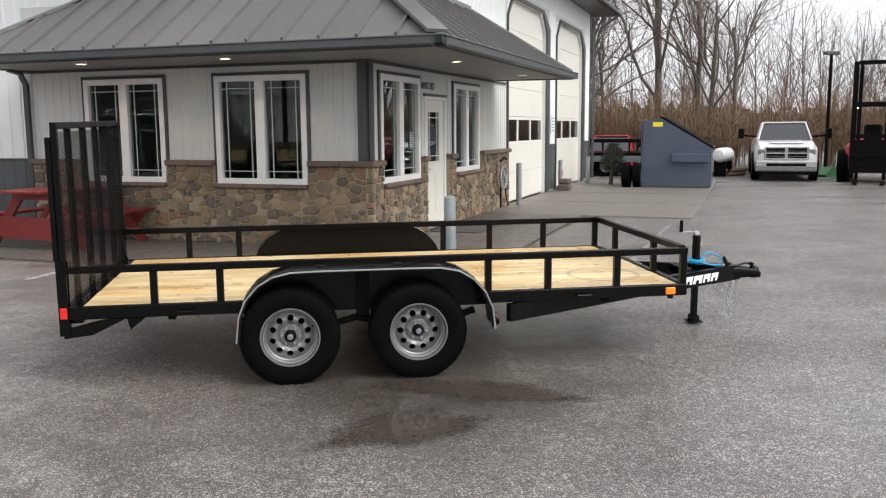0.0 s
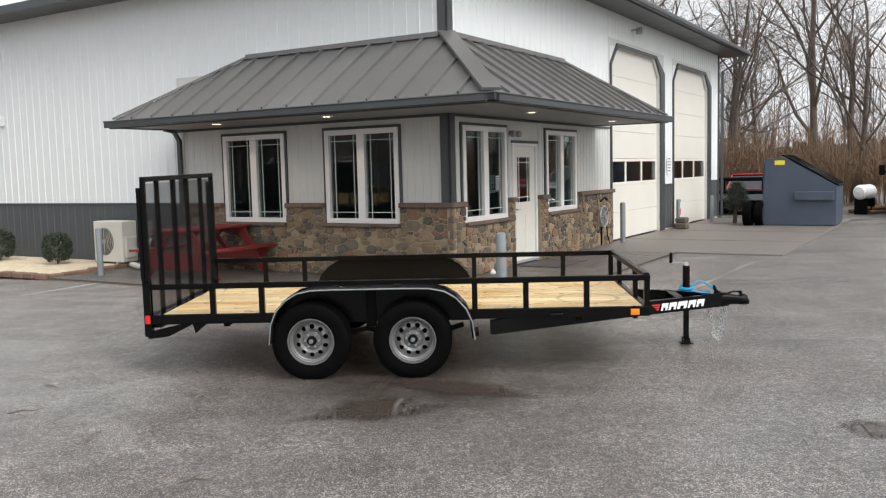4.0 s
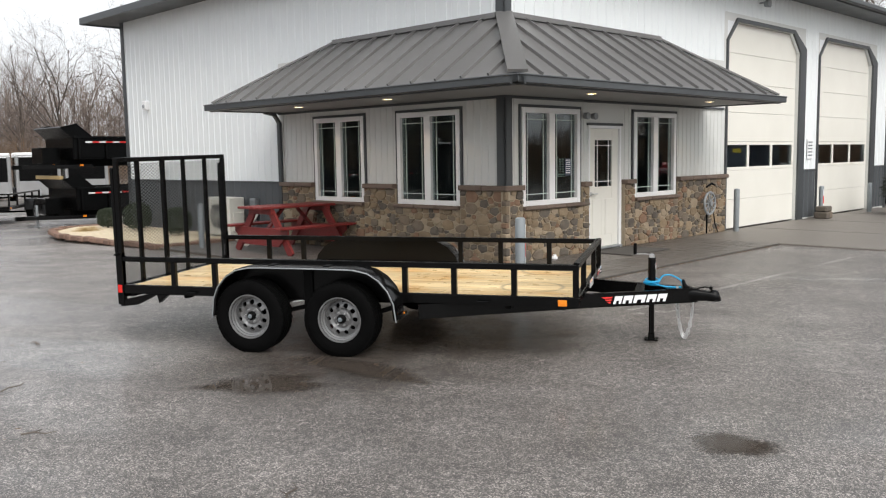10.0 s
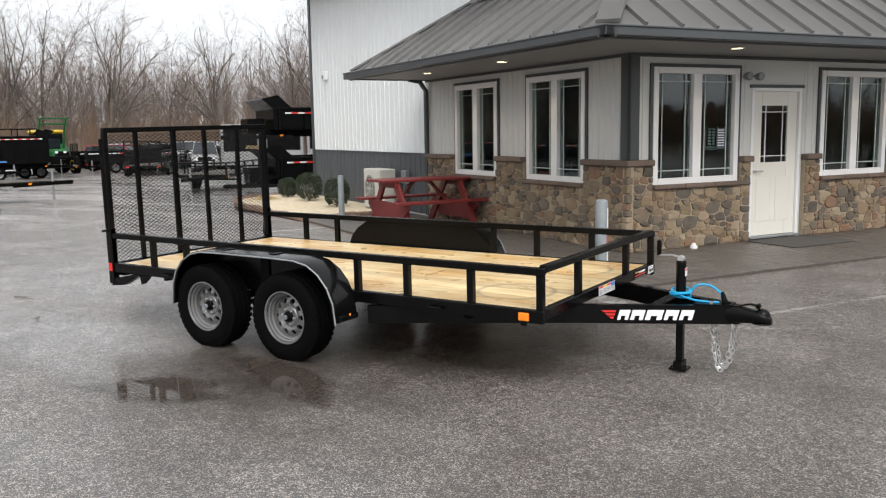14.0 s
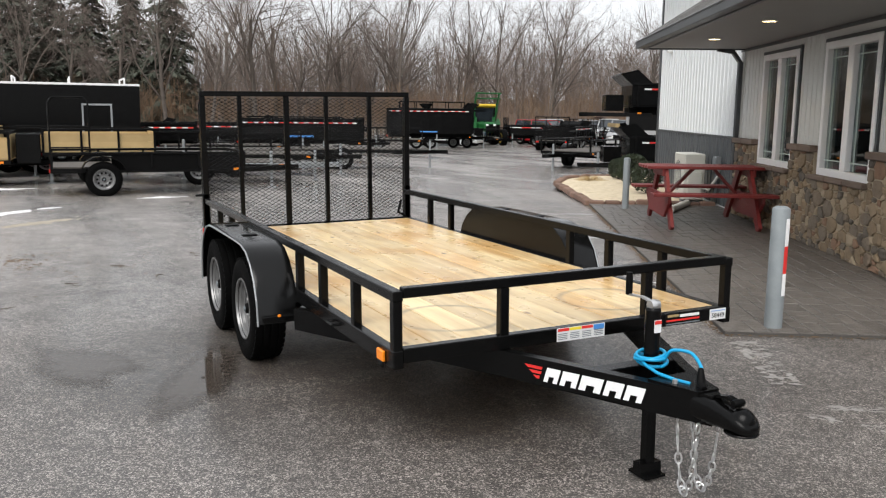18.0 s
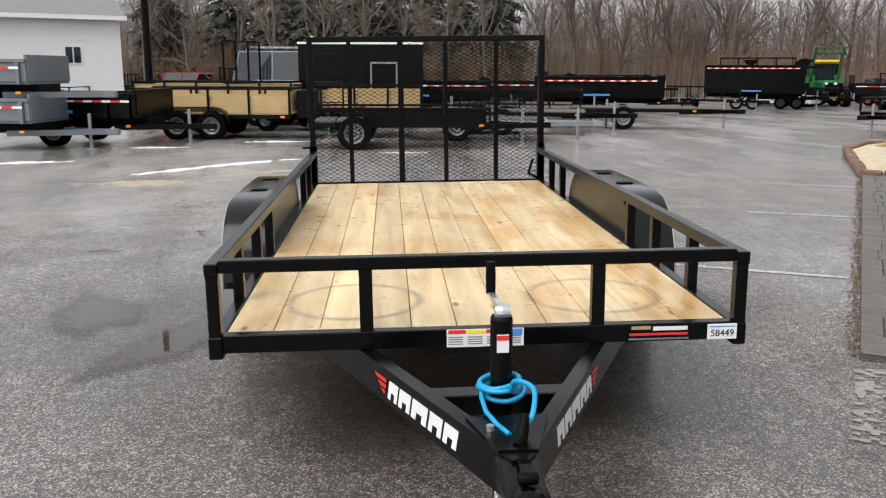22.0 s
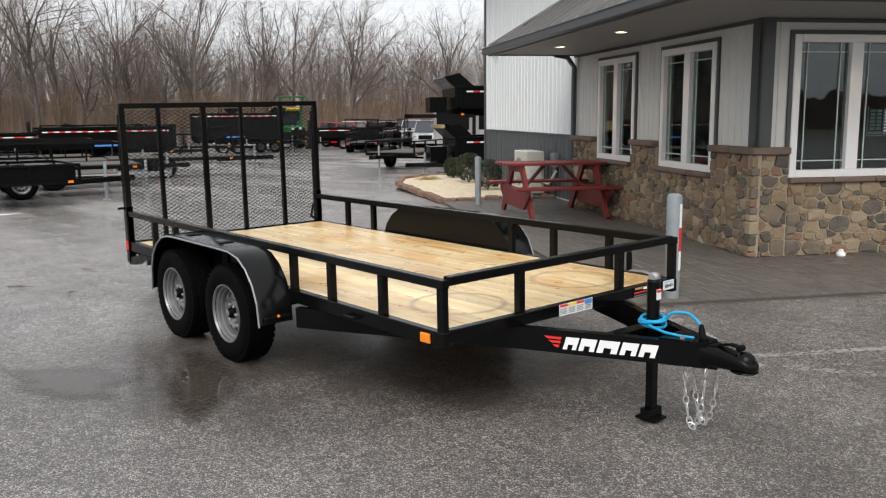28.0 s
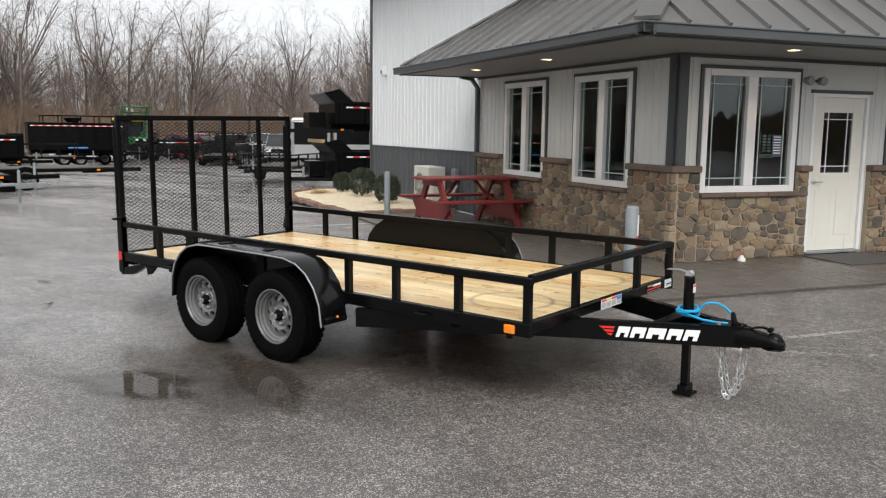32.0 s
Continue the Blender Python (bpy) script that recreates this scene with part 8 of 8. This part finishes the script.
# snow remains and dirt
def crumbs(name, cx, cy, rx, ry, tn, count, material, label, category, seed, size=0.12, high=0.02):
    """A broken patch: many flat irregular lumps, thicker in the middle."""
    rd = random.Random(seed)
    v_, f_ = [], []
    for k in range(count):
        a, q = rd.uniform(0, 6.28), abs(rd.gauss(0, 0.5))
        x, y = rx * q * math.cos(a), ry * q * math.sin(a)
        c, d = math.cos(tn), math.sin(tn)
        px, py = cx + x * c - y * d, cy + x * d + y * c
        s = size * rd.uniform(0.25, 1.0) * max(0.25, 1.1 - q * 0.6)
        b0 = len(v_)
        n = 9
        zt = 0.005 + high * rd.uniform(0.3, 1.0) * max(0.1, 1 - q)
        for i in range(n):
            t = 6.283 * i / n
            r = s * rd.uniform(0.6, 1.2)
            lx, ly = r * 1.6 * math.cos(t), r * 0.75 * math.sin(t)
            v_.append((px + lx * c - ly * d, py + lx * d + ly * c, 0.002 + fall(px)))
        v_.append((px, py, zt + fall(px)))
        f_ += [(b0 + i, b0 + (i + 1) % n, b0 + n) for i in range(n)]
    me_ = bpy.data.meshes.new(name)
    me_.from_pydata(v_, [], f_)
    me_.materials.append(M[material])
    return tagged(new(name, me_), label, category, kind="stuff")


M["silt"] = surf("pale_silt", (0.25, 0.22, 0.17), (0.44, 0.39, 0.31), 5, 0.85, 0, 0.5, 30)
for i, (x, y, rx, ry, tn, n) in enumerate(((-7.1, -1.8, 1.5, 0.16, 2.4, 90), (-6.0, -2.6, 1.0, 0.14, 2.5, 60), (-10.8, -4.2, 0.9, 0.14, 1.7, 50), (-7.4, -5.4, 1.0, 0.2, 1.9, 50), (-9.3, 0.9, 0.5, 0.1, 1.6, 30), (-12.6, -2.0, 1.0, 0.15, 1.6, 40))):
    crumbs("snow_patch", x, y, rx, ry, tn, n, "snow", "thin remnant of old snow on the asphalt", "snow", 40 + i, 0.13, 0.03)
for i, (x, y, rx, ry, tn, n) in enumerate(((-4.3, -2.65, 0.85, 0.5, 1.6, 420), (-5.6, -1.3, 1.2, 0.2, 2.3, 120), (0.35, -3.4, 0.25, 0.1, 0.3, 40), (-2.6, -4.4, 0.9, 0.3, 2.2, 120))):
    crumbs("dirt_patch", x, y, rx, ry, tn, n, "silt", "streaky pale silt left on the asphalt", "dirt", 60 + i, 0.09, 0.012)
for i, (x, y, rx, ry, n) in enumerate(((-2.2, -1.6, 2.6, 1.0, 150), (-0.6, -3.4, 2.4, 0.9, 110), (-5.0, -2.6, 2.5, 1.4, 120))):
    crumbs("leaf_litter", x, y, rx, ry, 0.4, n, "litter", "small dark crumbs of dead leaf and bark", "litter", 80 + i, 0.024, 0.006)


# ---- trees ----
def bare_tree(seed, h, spread, name="bare_tree", levels=4):
    """A leafless tree: tapered trunk and limbs, and a crown of fine twigs."""
    rd = random.Random(seed)
    t = thing(name, pose(0, 0, -5000), "tall leafless grey-brown tree", "tree", "bare trees")
    lim, tw = bmesh.new(), ([], [])

    def stick(p, q, r):
        b0 = len(tw[0])
        d = (q - p).normalized()
        s = d.orthogonal().normalized() * r
        u = d.cross(s)
        tw[0].extend([p + s, p - s * 0.5 + u * 0.8, p - s * 0.5 - u * 0.8, q])
        tw[1].extend([(b0, b0 + 1, b0 + 3), (b0 + 1, b0 + 2, b0 + 3), (b0 + 2, b0, b0 + 3)])

    def grow(p, d, l, r, lev):
        n = 4 if lev < 2 else 3
        pts, rad = [p], [r]
        for k in range(n):
            d = (d + Vector((rd.gauss(0, 1), rd.gauss(0, 1), rd.gauss(0, 0.7) + (0.12 if lev else 0.1))) * (0.075 + 0.11 * min(lev, 3))).normalized()
            p = p + d * l / n
            pts.append(p)
            rad.append(r * (1 - 0.5 * (k + 1) / n))
        if lev <= 2:
            tube(lim, pts, rad, 6 if lev == 0 else 4, False)
        else:
            for a, b, rr_ in zip(pts, pts[1:], rad):
                stick(a, b, rr_)
        if lev >= levels:
            return
        kids = {0: 9, 1: 6, 2: 6, 3: 6}[lev]
        for k in range(kids):
            f = (0.3 + 0.7 * (k + rd.random()) / kids) if lev == 0 else rd.uniform(0.25, 1.0)
            i = min(int(f * n), n - 1)
            q = pts[i].lerp(pts[i + 1], f * n - i)
            ax = d.orthogonal().normalized()
            ax.rotate(Matrix.Rotation(rd.uniform(0, 6.28), 3, d))
            ang = rd.uniform(0.35, 0.85) * spread
            nd = (d * math.cos(ang) + ax * math.sin(ang)).normalized()
            grow(q, nd, l * (rd.uniform(0.55, 0.85) if lev == 0 else rd.uniform(0.38, 0.62)), max(0.006, r * (1 - 0.5 * f) * rd.uniform(0.4, 0.62)), lev + 1)

    grow(Vector((0, 0, -0.1)), Vector((0, 0, 1)), h * 0.6, h * 0.0135, 0)
    smooth(part("trunk", lim, "bark", t), 1.2)
    me_ = bpy.data.meshes.new("crown")
    me_.from_pydata(tw[0], [], tw[1])
    me_.materials.append(M["twig"])
    o_ = new("crown", me_)
    o_.parent = t
    return t


def place(proto, spots):
    first = True
    for x, y, s, a in spots:
        m = pose(x, y, fall(x) - (0.2 if y > 30 else 0.0), 0, 0, a)
        if first:
            proto.scale = (1, 1, 1)
            proto.matrix_world = m
            first = False
        else:
            c_ = copy_thing(proto, m)
            c_.scale = (s, s, s)


rd = random.Random(21)
E0 = Vector((7.4, -1.0))


def ring_spot(deg, r_, s=1.0):
    return (E0.x + r_ * math.cos(radians(deg)), E0.y + r_ * math.sin(radians(deg)), s, deg * 7 % 360)


spots = []
# behind the lot, a wide arc of woods
for k in range(64):
    b_ = radians(rd.uniform(112, 203))
    r_ = rd.uniform(74, 100)
    spots.append((E0.x + r_ * math.cos(b_), E0.y + r_ * math.sin(b_), rd.uniform(0.8, 1.15), rd.uniform(0, 360)))
# behind the garage end, nearer woods
near = []
for k in range(22):
    x = rd.uniform(9, 46)
    near.append((x, 33 - 0.35 * (x - 14) + rd.uniform(-3, 12), rd.uniform(0.8, 1.2), rd.uniform(0, 360)))
# before the evergreens
for k in range(12):
    near.append(ring_spot(164 + 2.7 * k, rd.uniform(60, 72), rd.uniform(0.75, 1.05)))
protos = [bare_tree(100 + i, (13, 14.5, 12, 15.5, 13.5)[i], (1.0, 0.85, 1.15, 0.8, 0.95)[i]) for i in range(5)]
for i, p_ in enumerate(protos):
    place(p_, spots[i::5] + near[i::5])


def spruce(seed, h):
    rd = random.Random(seed)
    t = thing("spruce", pose(0, 0, -5000), "tall dark-green evergreen spruce with drooping branches", "tree", "evergreens")
    part("trunk", tb([(0, 0, -0.1), (0, 0, h)], [h * 0.018, 0.02], 7), "bark", t)
    v_, f_ = [], []
    z = h * 0.08
    while z < h * 0.98:
        rl = (1 - z / h) ** 0.8 * h * 0.27 * rd.uniform(0.75, 1.1)
        for k in range(7):
            a = rd.uniform(0, 6.28)
            l = rl * rd.uniform(0.7, 1.1)
            for j in range(int(12 + l * 17)):
                f = rd.uniform(0.15, 1.0)
                p = Vector((f * l * math.cos(a), f * l * math.sin(a), z - 0.28 * f * f * l + rd.uniform(-0.1, 0.05)))
                side = Vector((-math.sin(a), math.cos(a), 0)) * rd.choice((-1, 1))
                d = (side * rd.uniform(0.3, 0.9) + Vector((math.cos(a), math.sin(a), 0)) * 0.6 + Vector((0, 0, rd.uniform(-0.7, 0.05)))).normalized() * rd.uniform(0.3, 0.65)
                wv = d.cross(Vector((0, 0, 1))).normalized() * rd.uniform(0.07, 0.14)
                b0 = len(v_)
                v_ += [p, p + d * 0.5 + wv, p + d, p + d * 0.5 - wv + Vector((0, 0, -0.05))]
                f_.append((b0, b0 + 1, b0 + 2, b0 + 3))
        z += h * 0.022
    me_ = bpy.data.meshes.new("crown")
    me_.from_pydata(v_, [], f_)
    me_.materials.append(M["needle"])
    o_ = new("crown", me_)
    o_.parent = t
    return t


place(spruce(5, 16), [ring_spot(171.8, 78), ring_spot(176.5, 82, 1.1), ring_spot(180.5, 79, 1.0), ring_spot(186, 82, 1.1)])
place(spruce(6, 14), [ring_spot(174, 80), ring_spot(178.5, 84, 1.15), ring_spot(183.5, 80, 1.1), ring_spot(189, 83, 1.1), ring_spot(193, 80, 1.05)])


# far woods and undergrowth
def woods(name, label, count, where, hmin, hmax, twigs, seed, spread=1.0, girth=0.007, material="twig"):
    r_ = np.random.default_rng(seed)
    v_, f_ = [], []

    def strut(p, q, r0, r1):
        b0 = len(v_)
        ax, ay = r_.normal(size=2)
        n = math.hypot(ax, ay) + 1e-6
        sx, sy = ax / n, ay / n
        v_.extend([(p[0] + sx * r0, p[1] + sy * r0, p[2]), (p[0] - sy * r0, p[1] + sx * r0, p[2]), (p[0] - sx * r0, p[1] - sy * r0, p[2]), (q[0] + sx * r1, q[1] + sy * r1, q[2]), (q[0] - sx * r1, q[1] - sy * r1, q[2])])
        f_.extend([(b0, b0 + 1, b0 + 3), (b0 + 1, b0 + 2, b0 + 4, b0 + 3), (b0 + 2, b0, b0 + 3, b0 + 4)])

    for k in range(count):
        x, y = where(r_)
        h = r_.uniform(hmin, hmax)
        lx, ly = r_.normal(size=2) * h * 0.04
        top = (x + lx, y + ly, h * 0.86)
        strut((x, y, -1.5), top, h * girth + 0.006, 0.012)
        rad = h * r_.uniform(0.2, 0.32) * spread
        for j in range(twigs):
            f = r_.uniform(0.15, 0.98)
            a, u, q_ = r_.uniform(0, 6.28), r_.uniform(-1, 1), r_.uniform(0.55, 1.0)
            c_ = math.sqrt(1 - u * u) * q_
            q = (x + lx * 0.7 + rad * c_ * math.cos(a), y + ly * 0.7 + rad * c_ * math.sin(a), h * (0.62 + 0.38 * u * q_))
            f = max(0.12, min(f, q[2] / h * 0.95 - 0.08))
            p = (x + lx * f, y + ly * f, h * 0.86 * f)
            m_ = tuple(p[c] * 0.45 + q[c] * 0.55 + r_.normal() * 0.03 * h * (c < 2) for c in range(3))
            strut(p, m_, 0.002 * h + 0.004, 0.0014 * h + 0.003)
            strut(m_, q, 0.0014 * h + 0.003, 0.006)
            for i in range(4):
                g = r_.uniform(0.25, 1.0)
                s = tuple(m_[c] + (q[c] - m_[c]) * g for c in range(3))
                a2, l2 = r_.uniform(0, 6.28), h * r_.uniform(0.04, 0.11)
                strut(s, (s[0] + l2 * math.cos(a2), s[1] + l2 * math.sin(a2), s[2] + l2 * r_.uniform(-0.2, 1.0)), 0.0008 * h + 0.004, 0.005)
    me_ = bpy.data.meshes.new(name)
    me_.from_pydata(v_, [], f_)
    me_.materials.append(M[material])
    return tagged(new(name, me_), label, "woods", kind="stuff")


def arc(lo, hi, r0, r1):
    def f(g):
        a, q = math.radians(g.uniform(lo, hi)), g.uniform(r0, r1)
        return E0.x + q * math.cos(a), E0.y + q * math.sin(a)
    return f


woods("far_woods", "dense brown leafless woods behind the lot", 1500, arc(108, 206, 80, 125), 6.0, 13.0, 24, 5, 1.0, 0.004)
woods("undergrowth", "thick brown undergrowth at the wood's edge", 1500, arc(108, 206, 70, 80), 1.2, 5.0, 12, 6, 1.2, 0.004, "brush")
woods("far_woods", "brown leafless woods behind the garage", 130, lambda g: ((x := g.uniform(4, 60)), 44 - 0.3 * (x - 14) + g.uniform(0, 25)), 7, 12, 26, 7, 1.1, 0.006)
woods("undergrowth", "brown thicket behind the parked truck", 1900, lambda g: ((x := g.uniform(8, 50)), 27.5 - 0.35 * (x - 14) + g.uniform(0, 6)), 1.4, 3.8, 12, 8, 1.5, 0.004, "brush")
# the ring of distant wooded ground that closes the place
rd = random.Random(90)
bm = bmesh.new()
vs = []
for k in range(1441):
    a = 2 * math.pi * (k % 1440) / 1440
    h = 4.2 + 0.5 * math.sin(a * 7) + 0.4 * math.sin(a * 23 + 1) + rd.uniform(-0.9, 0.9)
    vs.append((bm.verts.new((150 * math.cos(a), 150 * math.sin(a), -1.5)), bm.verts.new((152 * math.cos(a), 152 * math.sin(a), h))))
for p, q in zip(vs, vs[1:]):
    bm.faces.new((p[0], q[0], q[1], p[1]))
M["distance"] = surf("distant_woods", (0.07, 0.052, 0.044), (0.16, 0.125, 0.105), 0.25, 0.95, 0, 0.0, 1.6, stretch=(1, 1, 0.25), spec=0.0)
tagged(part("backdrop", bm, "distance"), "distant brown woods round the lot", "backdrop", kind="structure")
